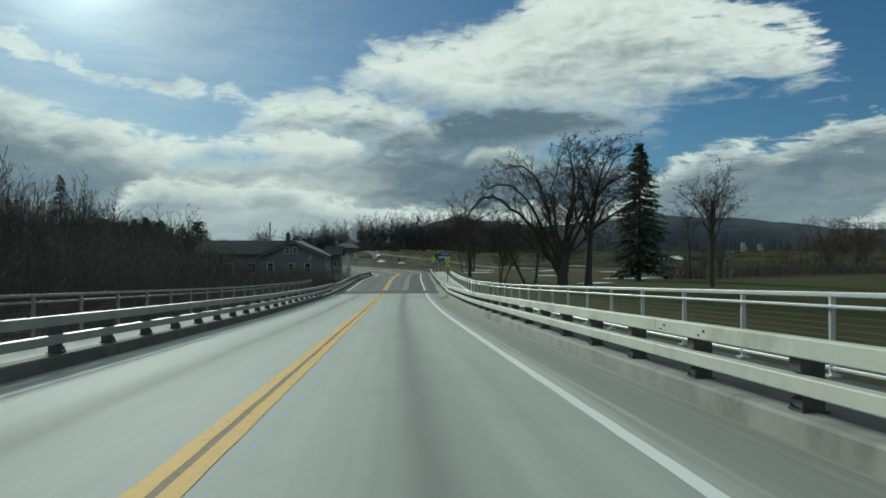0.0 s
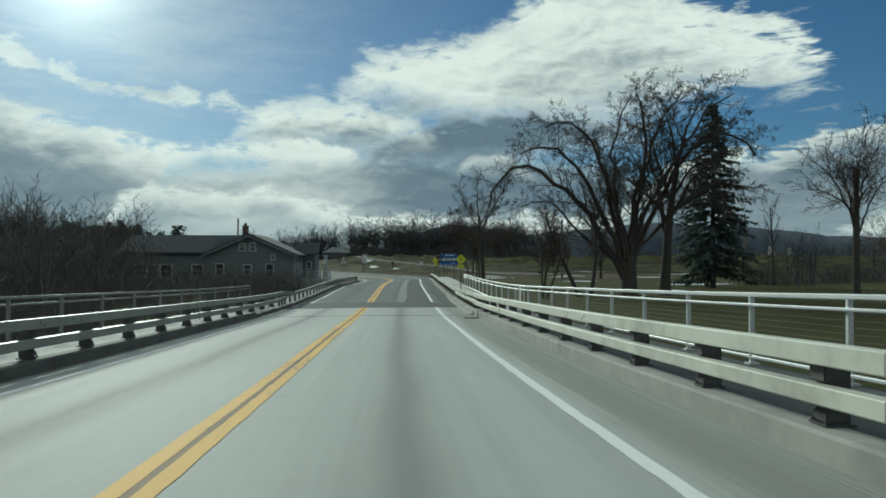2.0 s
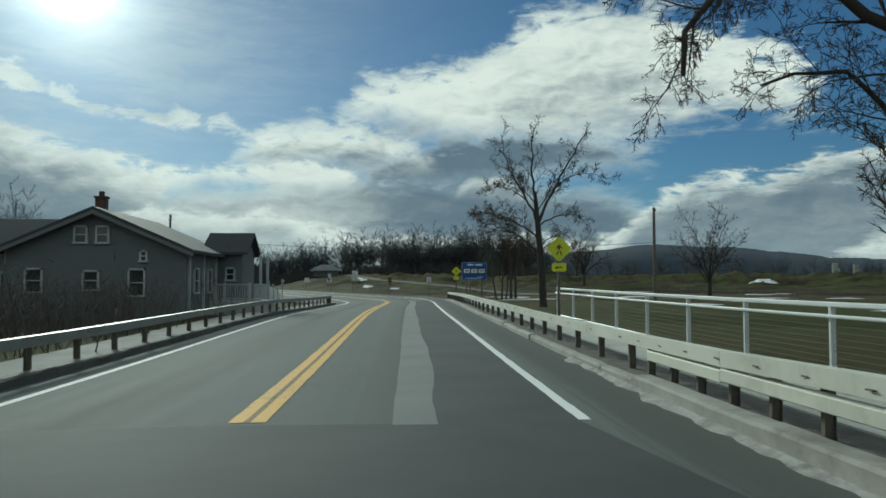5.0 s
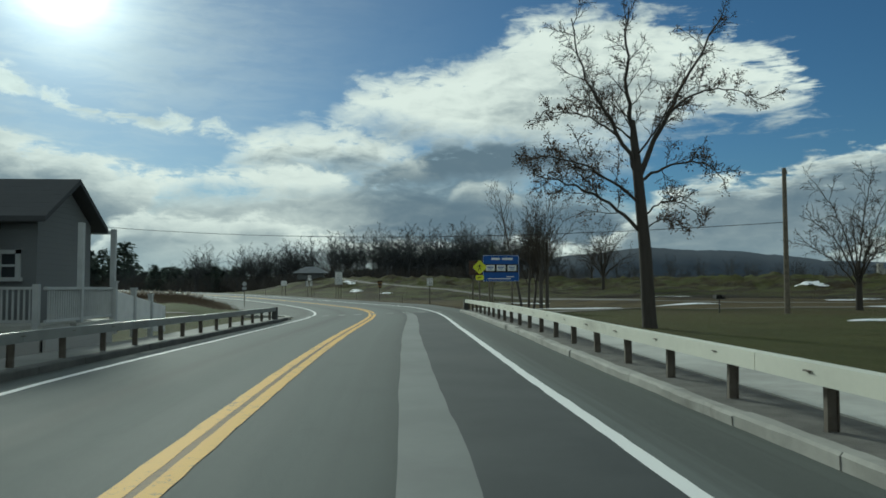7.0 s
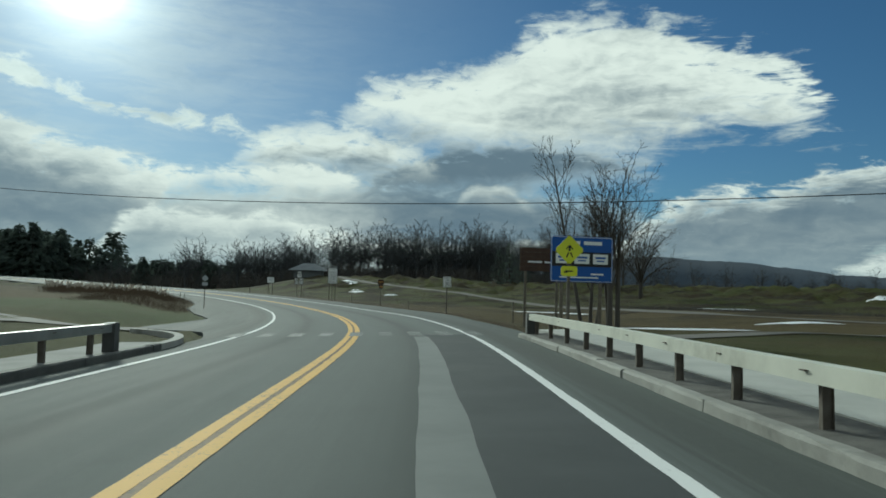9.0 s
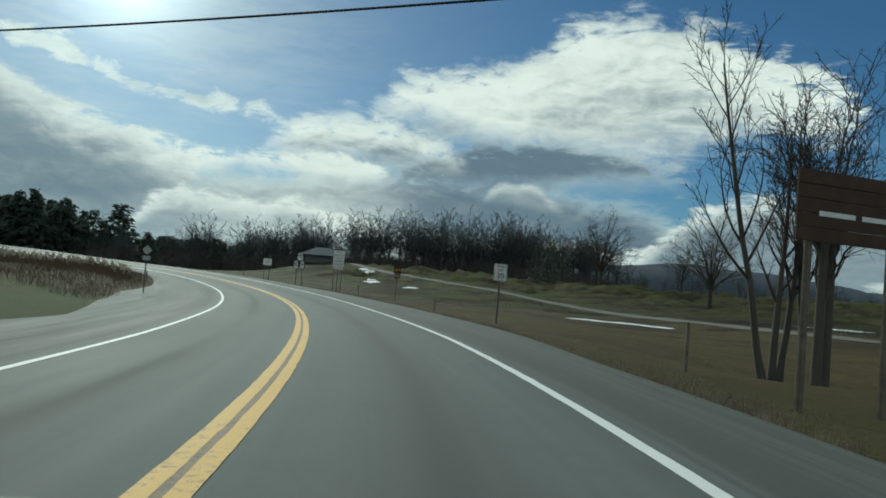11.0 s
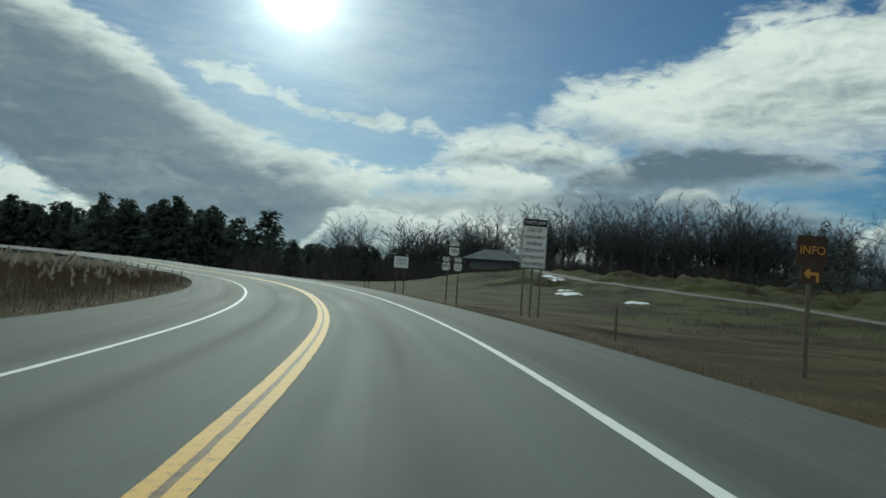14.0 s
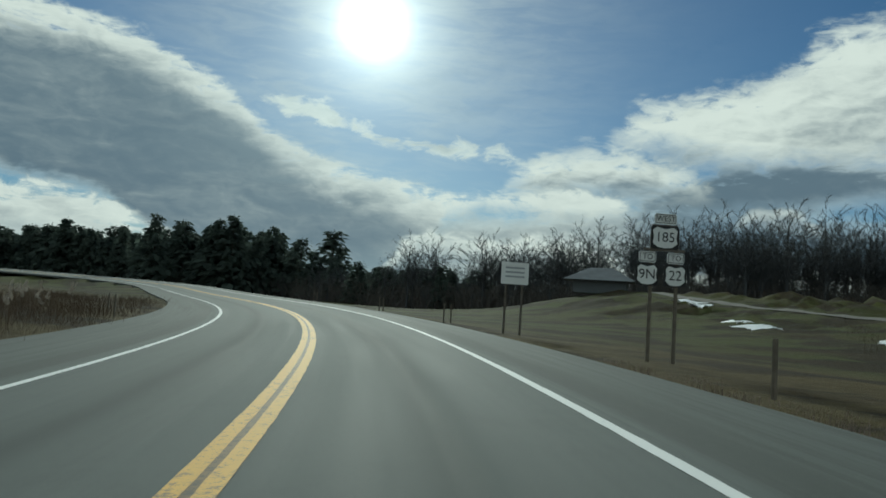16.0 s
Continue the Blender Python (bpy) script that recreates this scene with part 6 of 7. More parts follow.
route_signs()


def info_sign():
    x, y = -2.4, 185.8
    e = thing("info_sign", sign_pose(x, y), "brown information sign with amber lettering and an arrow panel", "road sign")
    z = 0.22 - gz(x, y)
    posts(e, (0,), z + 0.2, "post_wood", 0.07)
    p = plate(e, 0, z + 0.03, 0.62, 0.58, "sign_brown")
    lettering("INFO", 0.23, 0, z + 0.03, M["sign_orange"], p)
    q = plate(e, 0.02, z - 0.45, 0.46, 0.34, "sign_brown", "arrow_panel")
    bm = bmesh.new()
    box(bm, 0.05, -0.013, z - 0.42, 0.22, 0.005, 0.06)
    box(bm, 0.13, -0.013, z - 0.51, 0.06, 0.005, 0.14)
    for cz, an in ((-0.385, -40), (-0.455, 40)):
        box(bm, 0, 0, 0, 0.13, 0.005, 0.055, 0, pose(-0.08, -0.013, z + cz, 0, an, 0))
    part("arrow", bm, M["sign_orange"], q)


info_sign()


def blue_sign():
    x, y = 6.35, 132.4
    e = thing("tourist_sign", sign_pose(x, y, 4), "large blue services sign with white panels in a black band", "road sign")
    g = gz(x, y)
    z0, z1 = -0.06 - g, 1.62 - g
    h = z1 - z0
    posts(e, (-0.75, 0.75), z0 + 1.0, "post_wood", 0.11)
    p = plate(e, 0, (z0 + z1) / 2, 2.4, h, "sign_blue", r=0.06, border="sign_white")
    boxed("band", [(0, -0.014, z0 + h * 0.50, 2.3, 0.004, h * 0.32)], M["sign_black"], p)
    for k in range(3):
        c = boxed("white_panel", [(-0.72 + 0.72 * k, -0.018, z0 + h * 0.51, 0.58, 0.004, h * 0.22)], M["sign_white"], p)
        boxed("print_bar", [(-0.72 + 0.72 * k, -0.022, z0 + h * 0.54, 0.4, 0.003, 0.07), (-0.72 + 0.72 * k, -0.022, z0 + h * 0.47, 0.3, 0.003, 0.05)], M["sign_blue"], c)
    boxed("print_bar", [(-0.35, -0.014, z1 - 0.24, 0.55, 0.004, 0.13), (0.42, -0.014, z1 - 0.24, 0.7, 0.004, 0.13), (-0.1, -0.014, z0 + 0.17, 1.5, 0.004, 0.05), (0.6, -0.014, z0 + 0.30, 0.5, 0.004, 0.06)], M["sign_white"], p)


blue_sign()


def brown_sign():
    x, y = 5.7, 136.8
    e = thing("park_sign", sign_pose(x, y, 12), "dark brown wooden board sign with a white line of lettering", "road sign")
    g = gz(x, y)
    z0, z1 = 0.42 - g, 1.42 - g
    posts(e, (-0.75, 0.75), z1, "post_wood", 0.09)
    for k in range(5):
        hh = (z1 - z0) / 5
        boxed("plank", [(0, -0.01, z0 + hh * (k + 0.5), 2.1, 0.05, hh - 0.008)], M["sign_brown"], e, bevel=0.006)
    for bx, bw in ((-0.35, 0.65), (0.40, 0.60)):
        boxed("print_bar", [(bx, -0.038, z0 + 0.40, bw, 0.004, 0.07)], M["sign_white"], e, "white lettering as a plain bar")


brown_sign()


def small_board(x, y, zc, w, h):
    e = thing("notice_board", sign_pose(x, y), "small white notice board on two posts in the grass", "road sign")
    z = zc - gz(x, y)
    posts(e, (-w * 0.3, w * 0.3), z)
    p = plate(e, 0, z, w, h, "sign_white")
    boxed("print_bar", [(0, -0.013, z + h * k, w * 0.7, 0.004, h * 0.08) for k in (0.25, 0.05, -0.15)], M["sign_back"], p)


small_board(-20.8, 225.7, 0.5, 1.1, 0.85)


def sign_from_behind(x, y, zc, d):
    e = thing("sign_back", sign_pose(x, y), "unpainted back of a diamond road sign on a steel post", "road sign")
    z = zc - gz(x, y)
    posts(e, (0,), z + d / 2)
    diamond(e, z, d, "sign_back")
    plate(e, 0, z - d / 2 - 0.2, 0.5, 0.3, "sign_back", "plaque")


sign_from_behind(-18.2, 175.4, 0.05, 0.64)

for x, y, h in [(5.3, 142.0, 1.05), (0.45, 170.5, 0.7), (-5.8, 191.6, 0.95), (-13.4, 209.0, 0.9)] + [(*rp(s, edge_right(s) + off)[:2].tolist(), 0.9) for s, off in ((232.0, 0.7), (234.0, 1.6), (246.0, 0.7), (248.0, 1.5), (266.0, 0.7), (268.0, 1.5))]:
    e = thing("marker_post", sign_pose(x, y), "short weathered wooden marker post in the grass", "post", "roadside marker posts")
    posts(e, (0,), h, "post_wood", 0.055)
for s, off, h in ((205.0, 0.7, 1.0), (212.0, 0.6, 0.95), (233.0, 0.8, 1.0), (236.0, 1.6, 1.0)):
    x, y, _ = rp(s, edge_left(s) - off).tolist()
    e = thing("marker_post", sign_pose(x, y), "short weathered wooden marker post in the grass", "post", "roadside marker posts")
    posts(e, (0,), h, "post_wood", 0.055)


def grill(x, y):
    e = thing("park_grill", pose(x, y, gz(x, y)), "black metal park grill on a post", "grill")
    bm = bmesh.new()
    cyl(bm, 0, 0, -0.2, 0.75, 0.035)
    part("post", bm, M["sign_black"], e)
    boxed("firebox", [(0, 0, 0.82, 0.55, 0.45, 0.05), (-0.26, 0, 0.93, 0.03, 0.45, 0.22), (0.26, 0, 0.93, 0.03, 0.45, 0.22), (0, 0.21, 0.93, 0.55, 0.03, 0.22)], M["sign_black"], e)
    boxed("grate", [(0.045 * k - 0.22, 0, 0.98, 0.012, 0.42, 0.012) for k in range(11)], M["rail_dark"], e)


grill(18.5, 127.5)


def inlet():
    e = thing("storm_drain", rm(54.3, 4.68, 0.0), "cast iron storm drain grate beside the curb", "storm drain")
    boxed("rim", [(0, -0.33, 0.006, 0.6, 0.05, 0.02), (0, 0.33, 0.006, 0.6, 0.05, 0.02), (-0.28, 0, 0.006, 0.05, 0.7, 0.02), (0.28, 0, 0.006, 0.05, 0.7, 0.02)], M["rail_dark"], e)
    for k in range(9):
        boxed("bar", [(0, -0.27 + k * 0.068, 0.008, 0.52, 0.03, 0.02)], M["post_steel"], e)
    # flat black sheet stands in for the shade down the shaft
    boxed("well", [(0, 0, 0.003, 0.56, 0.66, 0.004)], M["sign_black"], e)


inlet()


# ---- woods, brush, far things ----
def woods_tree(seed, n, kids, blades, fork, wide, stems=1):
    """A leafless tree ten metres high for the far woods, with a rounded fine head."""
    rng = random.Random(seed)
    outs = (([], []), ([], []))
    P = dict(tip=0.013, segs=(3, 3, 2, 1), wiggle=(0.04, 0.06, 0.07, 0.08), rise=((0, 0), (0.1, 0.05), (0.10, 0.06), (0.05, 0.02)), sides=(4, 3, 3, 3), levels=3, bole=1, blade=3,
             kids=(0, 0, blades), angle=(40, 40, 36), ratio=(0.5, 0.5, 0.55), short=(0.3, 0.3, 0.3), thin=(0.5, 0.5, 0.6))
    P["from"] = (0.2, 0.2, 0.1)
    for k in range(stems):
        ox, oy = (0.0, 0.0) if stems == 1 else (rng.uniform(-0.8, 0.8), rng.uniform(-0.8, 0.8))
        top = 10.0 * rng.uniform(0.85, 1.0)
        tube(outs[0], [Vector((ox, oy, -0.4)), Vector((ox, oy, top * fork)), Vector((ox * 1.4, oy * 1.4, top * 0.75))], [0.14, 0.10, 0.03], 5)
        for arc in fan(rng, top, wide, n, fork):
            limb(rng, outs, [(ox + q[0], oy + q[1], q[2]) for q in arc], 0.038, P, kids, 1.35, None, 3, 0.25, 0.25)
    v, f = [], []
    for a, b in outs:
        m = len(v)
        v += a
        for q in b:
            f.append((q[0] + m, q[1] + m, q[2] + m))
            if len(q) == 4:
                f.append((q[0] + m, q[2] + m, q[3] + m))
    return np.array(v), np.array(f)


BARE = [woods_tree(100 + k, 13, 11, 11, 0.30, 2.5 + 0.25 * (k % 4)) for k in range(7)]
SPARSE = [woods_tree(140 + k, 8 - 2 * (k % 2), 7, 7, 0.28, 2.0 + 0.3 * (k % 3), 1 + k % 2) for k in range(7)]
EVER = []
for k in range(5):
    tr, cr = conifer_mesh(random.Random(200 + k), 10.0, random.Random(k).uniform(2.0, 3.0), 24, 6, 5, 0.14, 0.75, 1.08, False, 0.15)
    EVER.append((np.array(tr[0]), np.array(tr[1]), np.array(cr[0]), np.array(cr[1])))


def joined(name, pieces, mat, label, category):
    """One mesh out of many (vertices, faces) arrays."""
    vs, fs, n = [], [], 0
    for v, f in pieces:
        vs.append(v)
        fs.append(f + n)
        n += len(v)
    v, f = np.concatenate(vs), np.concatenate(fs)
    me = bpy.data.meshes.new(name)
    me.vertices.add(len(v))
    me.vertices.foreach_set("co", v.astype(np.float32).ravel())
    k = f.shape[1]
    me.loops.add(f.size)
    me.loops.foreach_set("vertex_index", f.astype(np.int32).ravel())
    me.polygons.add(len(f))
    me.polygons.foreach_set("loop_start", np.arange(0, f.size, k, dtype=np.int32))
    me.update(calc_edges=True)
    me.materials.append(mat)
    return tagged(new(name, me), label, category, kind="stuff")


def placed(v, x, y, z, a, sx, sz):
    c, s = math.cos(a), math.sin(a)
    return np.stack([x + sx * (c * v[:, 0] - s * v[:, 1]), y + sx * (s * v[:, 0] + c * v[:, 1]), z + sz * v[:, 2]], -1)


def along(pts, n, depth, rng):
    d = np.concatenate([[0], np.cumsum([math.dist(pts[i], pts[i + 1]) for i in range(len(pts) - 1)])])
    out = []
    for _ in range(n):
        q = rng.uniform(0, d[-1])
        x, y = np.interp(q, d, [p[0] for p in pts]), np.interp(q, d, [p[1] for p in pts])
        out.append((x + rng.uniform(-depth, depth) * 0.5, y + rng.uniform(-0.2, 1.0) * depth))
    return out


def stems(rng, places, h0, h1, per, spread_, lean, thick=1.0):
    """Thin upright stems with a few side twigs, as narrow triangles."""
    v, f = [], []
    for x, y, z in places:
        for _ in range(per):
            px, py = x + rng.gauss(0, spread_), y + rng.gauss(0, spread_)
            h = rng.uniform(h0, h1)
            dx, dy = rng.gauss(0, lean) * h, rng.gauss(0, lean) * h
            w = (0.006 + 0.006 * h) * thick
            a = rng.uniform(0, 3.14)
            i = len(v)
            v += [(px - w * math.cos(a), py - w * math.sin(a), z - 0.1), (px + w * math.cos(a), py + w * math.sin(a), z - 0.1), (px + dx, py + dy, z + h)]
            f.append((i, i + 1, i + 2))
            for _k in range(3):
                t = rng.uniform(0.3, 0.95)
                bx, by, bz = px + dx * t, py + dy * t, z + h * t
                l = h * rng.uniform(0.15, 0.35)
                i = len(v)
                ex, ey = rng.gauss(0, 0.6) * l, rng.gauss(0, 0.6) * l
                v += [(bx - w * 0.6, by, bz), (bx + w * 0.6, by, bz), (bx + ex, by + ey, bz + l * rng.uniform(0.2, 0.9))]
                f.append((i, i + 1, i + 2))
    return np.array(v), np.array(f)


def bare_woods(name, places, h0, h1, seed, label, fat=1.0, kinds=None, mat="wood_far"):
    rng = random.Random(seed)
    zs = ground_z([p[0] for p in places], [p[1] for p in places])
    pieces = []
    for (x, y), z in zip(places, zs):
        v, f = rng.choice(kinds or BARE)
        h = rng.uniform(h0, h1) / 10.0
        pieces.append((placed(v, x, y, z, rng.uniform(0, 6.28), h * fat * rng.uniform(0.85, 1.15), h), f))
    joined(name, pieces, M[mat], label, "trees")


def evergreen_woods(name, places, h0, h1, seed, label):
    rng = random.Random(seed)
    zs = ground_z([p[0] for p in places], [p[1] for p in places])
    a, b = [], []
    for (x, y), z in zip(places, zs):
        tv, tf, cv, cf = EVER[rng.randrange(len(EVER))]
        h, w, r = rng.uniform(h0, h1) / 10.0, rng.uniform(0.95, 1.6), rng.uniform(0, 6.28)
        b.append((placed(cv, x, y, z, r, h * w, h), cf))
        a.append((placed(tv, x, y, z, r, h * w, h), tf))
    joined(name, b, M["needle"], label, "trees")
    joined(name + "_trunks", a, M["bark"], "trunks and limbs of " + label, "trees")


def thicket(name, places, h0, h1, per, spread_, seed, label, mat="brush", lean=0.2, thick=1.0):
    rng = random.Random(seed)
    zs = ground_z([p[0] for p in places], [p[1] for p in places])
    joined(name, [stems(rng, [(x, y, z) for (x, y), z in zip(places, zs)], h0, h1, per, spread_, lean, thick)], M[mat], label, "brush")


rg = random.Random(77)
W1 = [(-62, 353), (-20, 342), (20, 348), (55, 365)]
W1R = [(-22, 343), (20, 348), (55, 365)]
LOW = [(-106, 384), (-84, 369), (-60, 352)]
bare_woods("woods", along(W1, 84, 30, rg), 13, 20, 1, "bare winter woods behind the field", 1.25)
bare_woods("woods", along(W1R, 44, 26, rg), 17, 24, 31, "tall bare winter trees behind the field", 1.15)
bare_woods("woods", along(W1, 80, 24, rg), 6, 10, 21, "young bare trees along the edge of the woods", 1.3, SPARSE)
bare_woods("woods", along(LOW, 90, 24, rg), 8.5, 12.5, 22, "low bare trees between the pines and the woods", 1.3, SPARSE)
evergreen_woods("mixed_woods", along(LOW, 90, 20, rg), 6, 10.5, 24, "low dark evergreens along the edge of the woods")
thicket("woods_undergrowth", along(LOW + W1, 2700, 34, rg), 2.2, 6.2, 12, 1.5, 2, "dense dark undergrowth of the bare woods", "undergrowth", lean=0.5, thick=1.9)
W2 = [(-260, 392), (-205, 402), (-170, 388), (-135, 376), (-116, 380)]
evergreen_woods("pine_woods", along(W2, 200, 30, rg), 14, 22, 3, "dark pine woods beyond the curve")
W3 = [(-110, 405), (-75, 400), (-50, 395)]
evergreen_woods("mixed_woods", along(W3, 30, 26, rg), 7, 10, 4, "dark mixed woods behind the curve")
thicket("woods_undergrowth", along(W2 + W3, 700, 26, rg), 3, 5.5, 10, 1.8, 5, "dark undergrowth at the edge of the pine woods", "undergrowth", thick=1.8)
W4 = [(60, 420), (150, 400), (260, 330), (330, 230), (340, 120), (330, 40)]
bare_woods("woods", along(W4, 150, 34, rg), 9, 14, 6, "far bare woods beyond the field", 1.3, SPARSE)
thicket("woods_undergrowth", along(W4, 900, 34, rg), 2.5, 5, 12, 2.6, 7, "undergrowth of the far bare woods", "undergrowth", lean=0.3, thick=2.0)
W5 = [(-55, 150), (-85, 200), (-120, 250), (-170, 300)]
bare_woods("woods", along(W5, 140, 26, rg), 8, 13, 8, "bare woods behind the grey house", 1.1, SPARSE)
thicket("woods_undergrowth", along(W5, 500, 26, rg), 2.5, 5, 12, 1.8, 9, "undergrowth behind the grey house", "undergrowth", thick=1.6)
W6 = [(-34, 30), (-36, 55), (-38, 80), (-46, 112), (-52, 140)]
bare_woods("riverside_woods", [(x - rg.uniform(0, 22), y) for x, y in along(W6, 190, 10, rg)], 9.5, 15.5, 10, "bare riverside trees beyond the bridge", 0.9, SPARSE, "wood_river")
thicket("riverside_brush", [(x - rg.uniform(-4, 20), y) for x, y in along(W6, 900, 10, rg)], 2.5, 6.5, 14, 1.3, 11, "tangled riverside brush", "brush_pale", thick=1.3)
thicket("riverside_brush", [(rg.uniform(-32, -8.5), rg.uniform(15, 82)) for _ in range(900)], 0.8, 2.4, 12, 0.9, 19, "low tangled brush beside the bridge", "undergrowth", lean=0.35, thick=1.2)
screen = []
while len(screen) < 420:
    x_, y_ = rg.uniform(-44, -14), rg.uniform(44, 84)
    if x_ < -2.5 - 0.473 * (y_ - 42.8):
        screen.append((x_, y_))
thicket("riverside_scrub", screen, 1.5, 4.2, 14, 1.0, 29, "tall dark leafless scrub between river and house", "undergrowth", lean=0.3, thick=1.2)
bare_woods("riverside_woods", screen[::6], 4.0, 6.8, 30, "young bare trees in the riverside scrub", 1.3, SPARSE, "wood_river")
bare_woods("riverside_woods", along([(-62, 118), (-50, 128), (-42, 140)], 26, 14, rg), 9.5, 13.5, 31, "tall bare trees behind the grey house", 1.1, BARE, "wood_river")
conifer(-54, 120, 16.0, 3.6, 9, "ragged dark spruce behind the riverside trees", 40, 8, 22, size=0.34)
FARM = [(36, 98), (50, 110), (68, 121), (95, 130), (130, 132)]
thicket("field_scrub", along(FARM, 420, 7, rg), 0.8, 2.6, 12, 1.0, 32, "dark leafless scrub at the edge of the lawn", "undergrowth", lean=0.4, thick=1.8)
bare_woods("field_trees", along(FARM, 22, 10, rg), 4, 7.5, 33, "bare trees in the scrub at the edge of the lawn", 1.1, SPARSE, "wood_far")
for k, (x, y) in enumerate(((90, 158), (99, 163), (107, 160))):
    bare_tree(x, y, 14, 0.3, WEEP, 60 + k, "tawny weeping bare tree across the field", stem=0.22, group="tawny far trees", mats=("bark_pale", "brush"))

thicket("shrub_bank", [(rg.uniform(-18, -8.5), rg.uniform(80, 95)) for _ in range(130)], 0.8, 1.9, 14, 0.5, 12, "leafless brown shrubs in front of the grey house", "undergrowth", lean=0.3)


def beside(s0, s1, u0, u1, n):
    out = []
    for _ in range(n):
        s = rg.uniform(s0, s1)
        p = rp(s, edge_left(s) - rg.uniform(u0, u1))
        out.append((float(p[0]), float(p[1])))
    return out


thicket("roadside_brush", beside(168, 262, 0.6, 9, 950), 0.2, 0.6, 16, 0.55, 13, "low reddish-brown roadside brush", "brush", lean=0.45)
thicket("reed_bed", beside(200, 240, 2.4, 16, 700), 0.5, 0.95, 12, 0.5, 14, "dry brown reed stems", "brush", 0.12)


def plumes():
    rng = random.Random(15)
    v, f = [], []
    pl = beside(204, 238, 2.4, 16, 260)
    zs = ground_z([p[0] for p in pl], [p[1] for p in pl])
    for (x, y), z in zip(pl, zs):
        h = rng.uniform(0.8, 1.45)
        lx, ly = rng.gauss(0, 0.10), rng.gauss(0, 0.10)
        for _ in range(16):
            i = len(v)
            t = rng.random()
            a, w, l = rng.uniform(0, 6.28), rng.uniform(0.03, 0.09) * (1.2 - t), rng.uniform(0.12, 0.28)
            ox, oy, oz = lx * t + rng.gauss(0, 0.035), ly * t + rng.gauss(0, 0.035), h - 0.42 + 0.42 * t
            v += [(x + ox, y + oy, z + oz - l * 0.5), (x + ox + w * math.cos(a), y + oy + w * math.sin(a), z + oz), (x + ox + lx * 0.5, y + oy + ly * 0.5, z + oz + l * 0.5), (x + ox - w * math.cos(a), y + oy - w * math.sin(a), z + oz - l * 0.1)]
            f.append((i, i + 1, i + 2, i + 3))
    joined("reed_plumes", [(np.array(v), np.array(f))], M["reed"], "pale fluffy reed plumes", "reeds")


plumes()

# rough tussocks on the mounds and along the verges
tus = [(rg.uniform(-5, 120), rg.uniform(195, 300)) for _ in range(2200)]
thicket("mound_tussocks", [p for p in tus if 0.447 * p[0] + 0.894 * p[1] > 200 and off_trail(p)], 0.2, 0.6, 12, 0.6, 16, "rough dry grass tussocks on the mounds", "brush", 0.4)
clumps = []
while len(clumps) < 1100:
    cx_, cy_ = rg.uniform(0, 70), rg.uniform(168, 245)
    if 178 < 0.447 * cx_ + 0.894 * cy_ < 232 and math.hypot(cx_ - 19, cy_ - 202) > 13:
        l_ = rg.uniform(0.6, 2.4)
        clumps += [(cx_ + rg.gauss(0, l_), cy_ + rg.gauss(0, 0.5)) for _ in range(int(8 * l_) + 4)]
thicket("low_heath", [p for p in clumps if off_trail(p)], 0.08, 0.34, 16, 0.40, 18, "low dark brown-green clumps of rough growth", "undergrowth", 0.9, 1.5)
HEDGE = [(31, 205), (34, 184), (72, 163), (130, 157)]
thicket("field_hedge", along(HEDGE, 520, 5, rg), 0.15, 0.55, 14, 0.7, 28, "low dark tangled growth behind the gravel path", "undergrowth", 0.6, 2.0)
vg = []
for _ in range(520):
    s = rg.uniform(131, 215)
    p = rp(s, edge_right(s) + 0.15 + abs(rg.gauss(0, 0.5)))
    vg.append((float(p[0]), float(p[1])))
thicket("verge_grass", vg, 0.03, 0.10, 10, 0.12, 17, "dry grass fringe along the shoulder", "reed_stem", 0.6)

pth = drape("gravel_path", TRAIL, 2.2, M["path"], 0.05)
tagged(pth, "pale gravel path across the field", "path", kind="structure")
side = drape("side_street", [(-10.5, 136.5), (-18, 134.5), (-30, 131.5), (-60, 128)], 7.0, M["path"], 0.05)
tagged(side, "pale side street and parking area", "road", kind="structure")
fw = drape("far_walk", [(7.4, 131), (14, 136), (30, 139), (70, 141)], 1.8, M["path"], 0.04)
tagged(fw, "narrow path over the lawn", "path", kind="structure")


def snow_patch(x, y, lx, ly, turn, seed):
    """A thin melting snow patch with a ragged outline, lying on the grass."""
    n = 40
    v = []
    for ring in (0.0, 0.45, 0.8, 1.0):
        for k in range(n):
            w = 2 * math.pi * k / n
            r = ring * (1 + 0.85 * noise.fractal((math.cos(w) * 1.6, math.sin(w) * 1.6, seed * 3.1), 1.0, 2.0, 4))
            px, py = r * lx * math.cos(w), r * ly * math.sin(w)
            c, s = math.cos(turn), math.sin(turn)
            v.append((x + c * px - s * py, y + s * px + c * py, 0.09 * (1 - ring ** 2) + 0.012))
    z = ground_z([p[0] for p in v], [p[1] for p in v])
    v = [(p[0], p[1], p[2] + q) for p, q in zip(v, z)]
    f = [(r * n + k, r * n + (k + 1) % n, (r + 1) * n + (k + 1) % n, (r + 1) * n + k) for r in range(3) for k in range(n)]
    ob = mesh_object("snow_patch", v, f, M["snow"], smooth=True)
    return tagged(ob, "thin melting snow patch on brown grass", "snow", "snow patches")


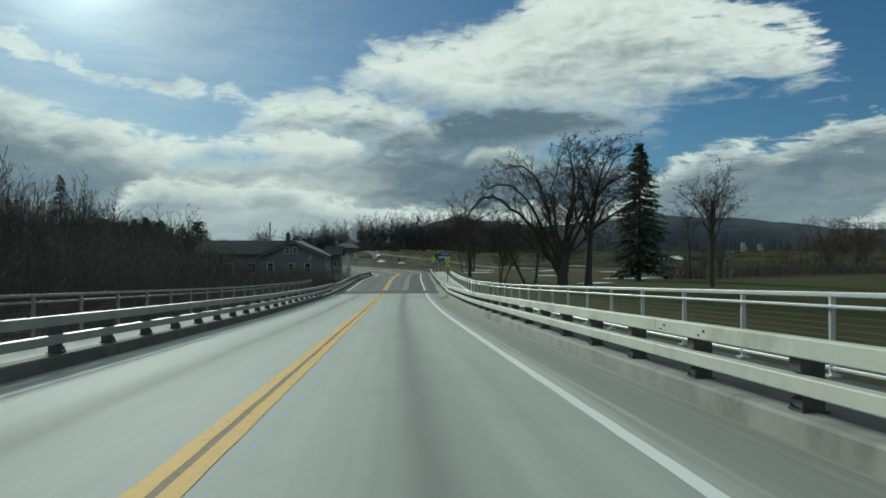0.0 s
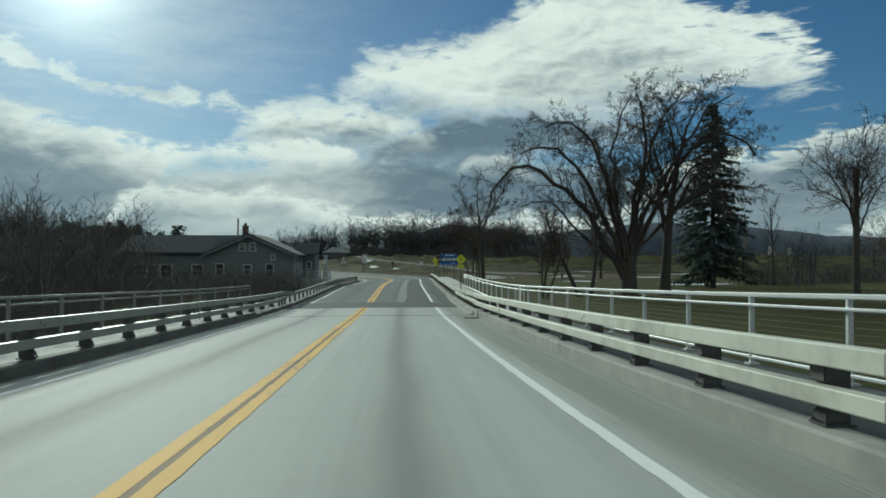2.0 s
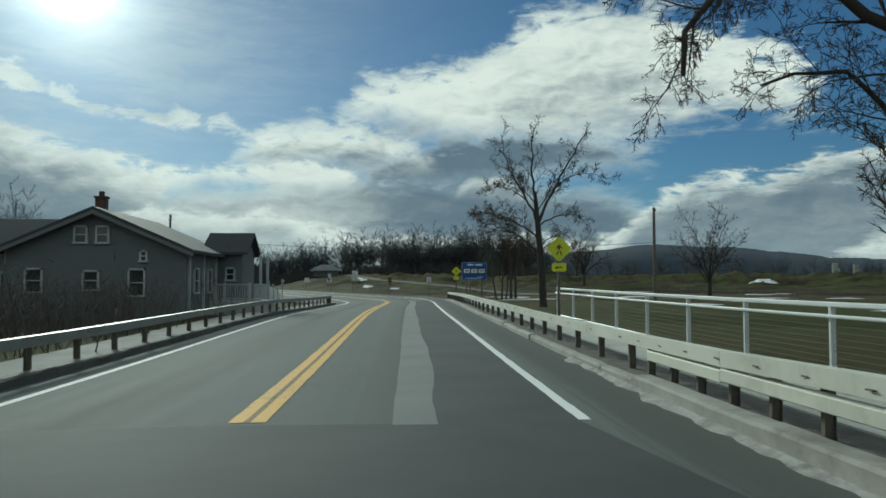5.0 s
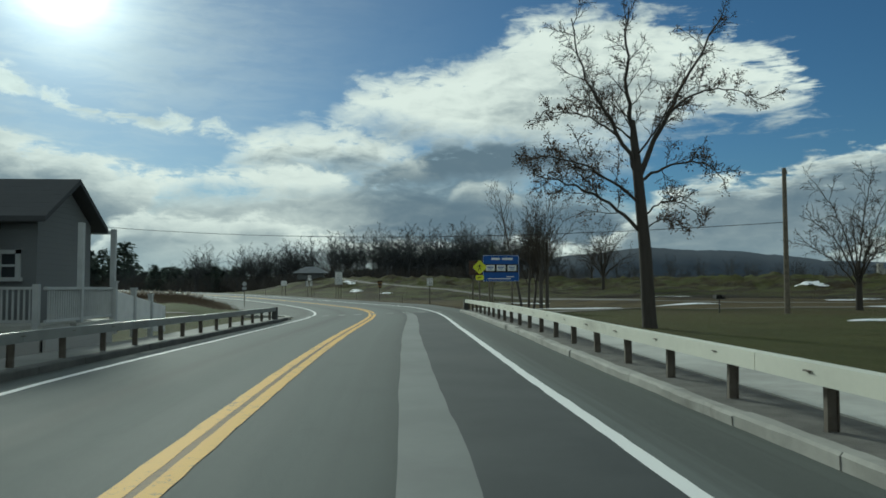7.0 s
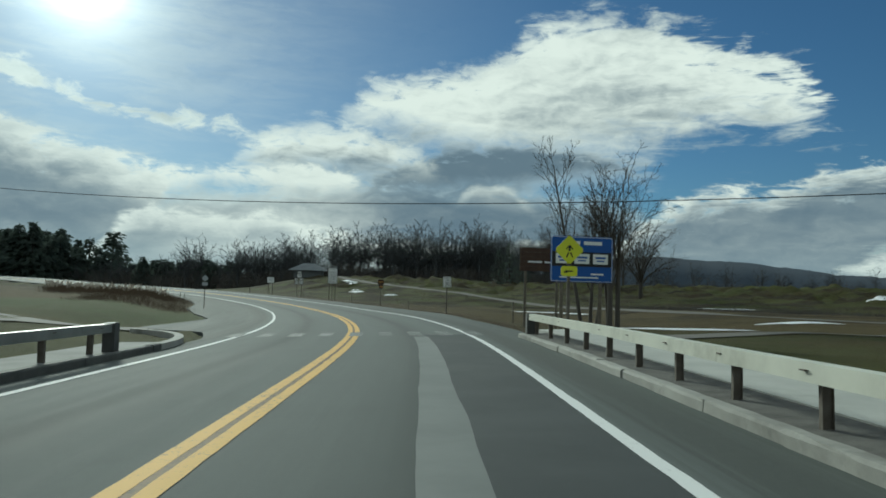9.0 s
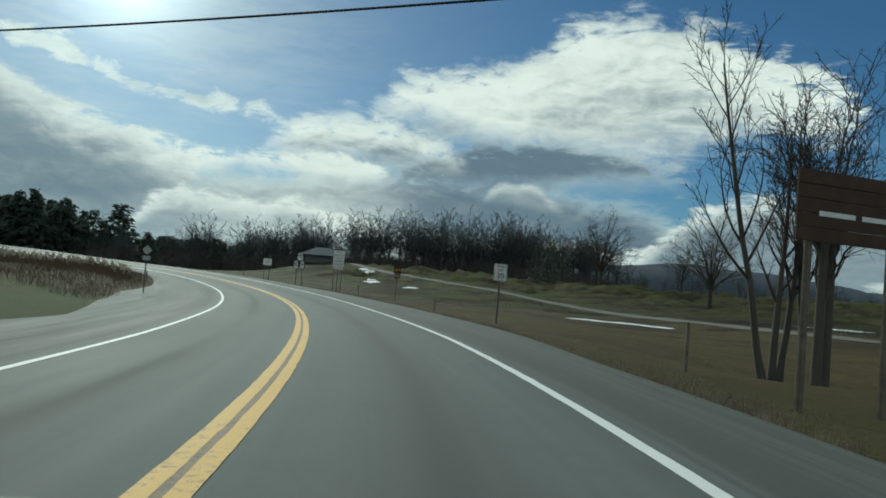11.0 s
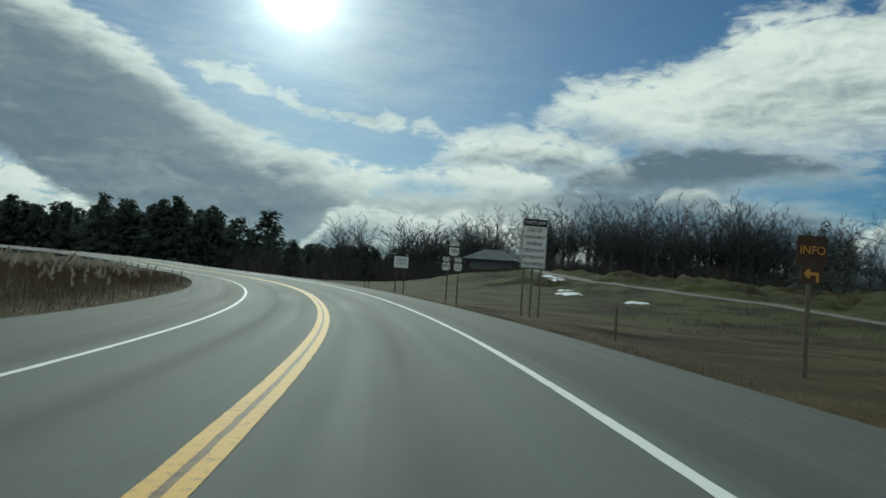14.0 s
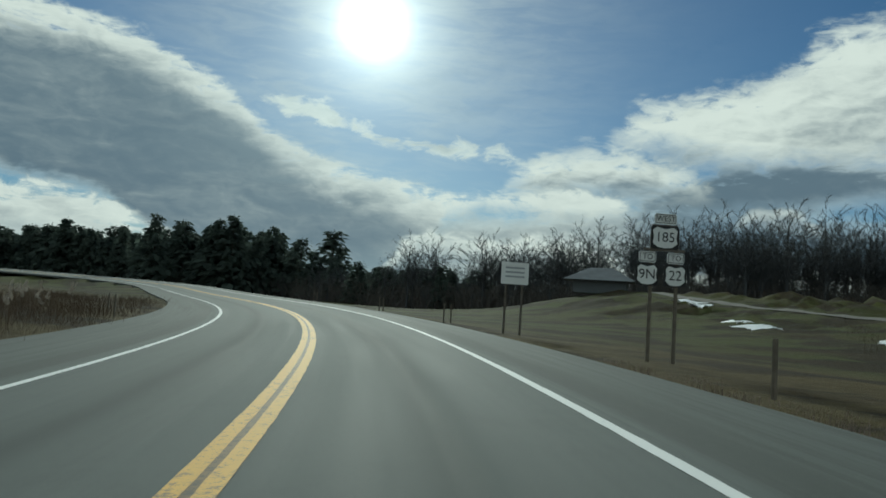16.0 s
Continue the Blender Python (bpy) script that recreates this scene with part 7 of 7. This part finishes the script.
for k, (x, y, lx, ly, tn) in enumerate(((16.2, 199.6, 2.3, 1.8, -1.0), (18.4, 195.8, 2.6, 1.6, -1.0), (20.4, 192.6, 1.4, 0.9, -1.0), (-8.6, 256.5, 1.1, 2.2, 0.5), (-9.9, 262.5, 1.0, 2.2, 0.2), (-2.4, 246.2, 1.3, 0.9, 0.1), (-11.9, 284.0, 1.6, 1.6, 0.0), (44.9, 208.0, 3.0, 1.6, 0.0), (58.0, 174.0, 2.6, 1.0, 0.0), (21.5, 117.0, 1.8, 0.7, 0.1), (81.0, 227.0, 2.2, 1.6, 0.0), (13.0, 141.0, 3.6, 0.8, 0.05), (22.5, 90.0, 2.2, 0.8, 0.0),
                                        (31.0, 104.0, 3.0, 0.9, 0.1), (38.0, 140.0, 3.2, 0.9, 0.0), (46.0, 138.0, 2.4, 0.8, 0.1), (30.0, 160.0, 2.6, 0.7, -0.1), (52.0, 170.0, 2.4, 0.8, 0.0), (-13.5, 290.0, 2.0, 2.5, 0.2))):
    snow_patch(x, y, lx, ly, tn, k + 1)


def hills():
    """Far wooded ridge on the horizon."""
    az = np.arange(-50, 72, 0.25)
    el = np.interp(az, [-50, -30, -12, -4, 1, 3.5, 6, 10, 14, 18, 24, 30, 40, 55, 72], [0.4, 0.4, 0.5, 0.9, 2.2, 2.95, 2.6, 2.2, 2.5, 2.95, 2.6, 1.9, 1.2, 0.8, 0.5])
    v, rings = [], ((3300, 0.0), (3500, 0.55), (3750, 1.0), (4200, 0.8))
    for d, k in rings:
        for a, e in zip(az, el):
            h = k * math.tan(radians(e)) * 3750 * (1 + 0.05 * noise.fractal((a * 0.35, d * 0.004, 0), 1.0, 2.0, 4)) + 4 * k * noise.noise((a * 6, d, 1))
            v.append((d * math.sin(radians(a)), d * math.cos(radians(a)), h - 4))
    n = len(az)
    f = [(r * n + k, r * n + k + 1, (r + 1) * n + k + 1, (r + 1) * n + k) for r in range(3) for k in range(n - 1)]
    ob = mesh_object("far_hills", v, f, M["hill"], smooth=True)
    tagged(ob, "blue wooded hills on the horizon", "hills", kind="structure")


hills()


def tower(x, y, h):
    z = gz(x, y)
    e = thing("ruin_chimney", pose(x, y, z), "ruined stone wall stub on the mound", "ruin")
    boxed("masonry", [(0, 0, h / 2 - 0.2, 1.4, 0.7, h + 0.4), (0.9, 0, h * 0.3, 0.8, 0.6, h * 0.6)], M["curb"], e, "", 0.08)


tower(118, 262, 3.4)
tower(124, 262, 3.2)
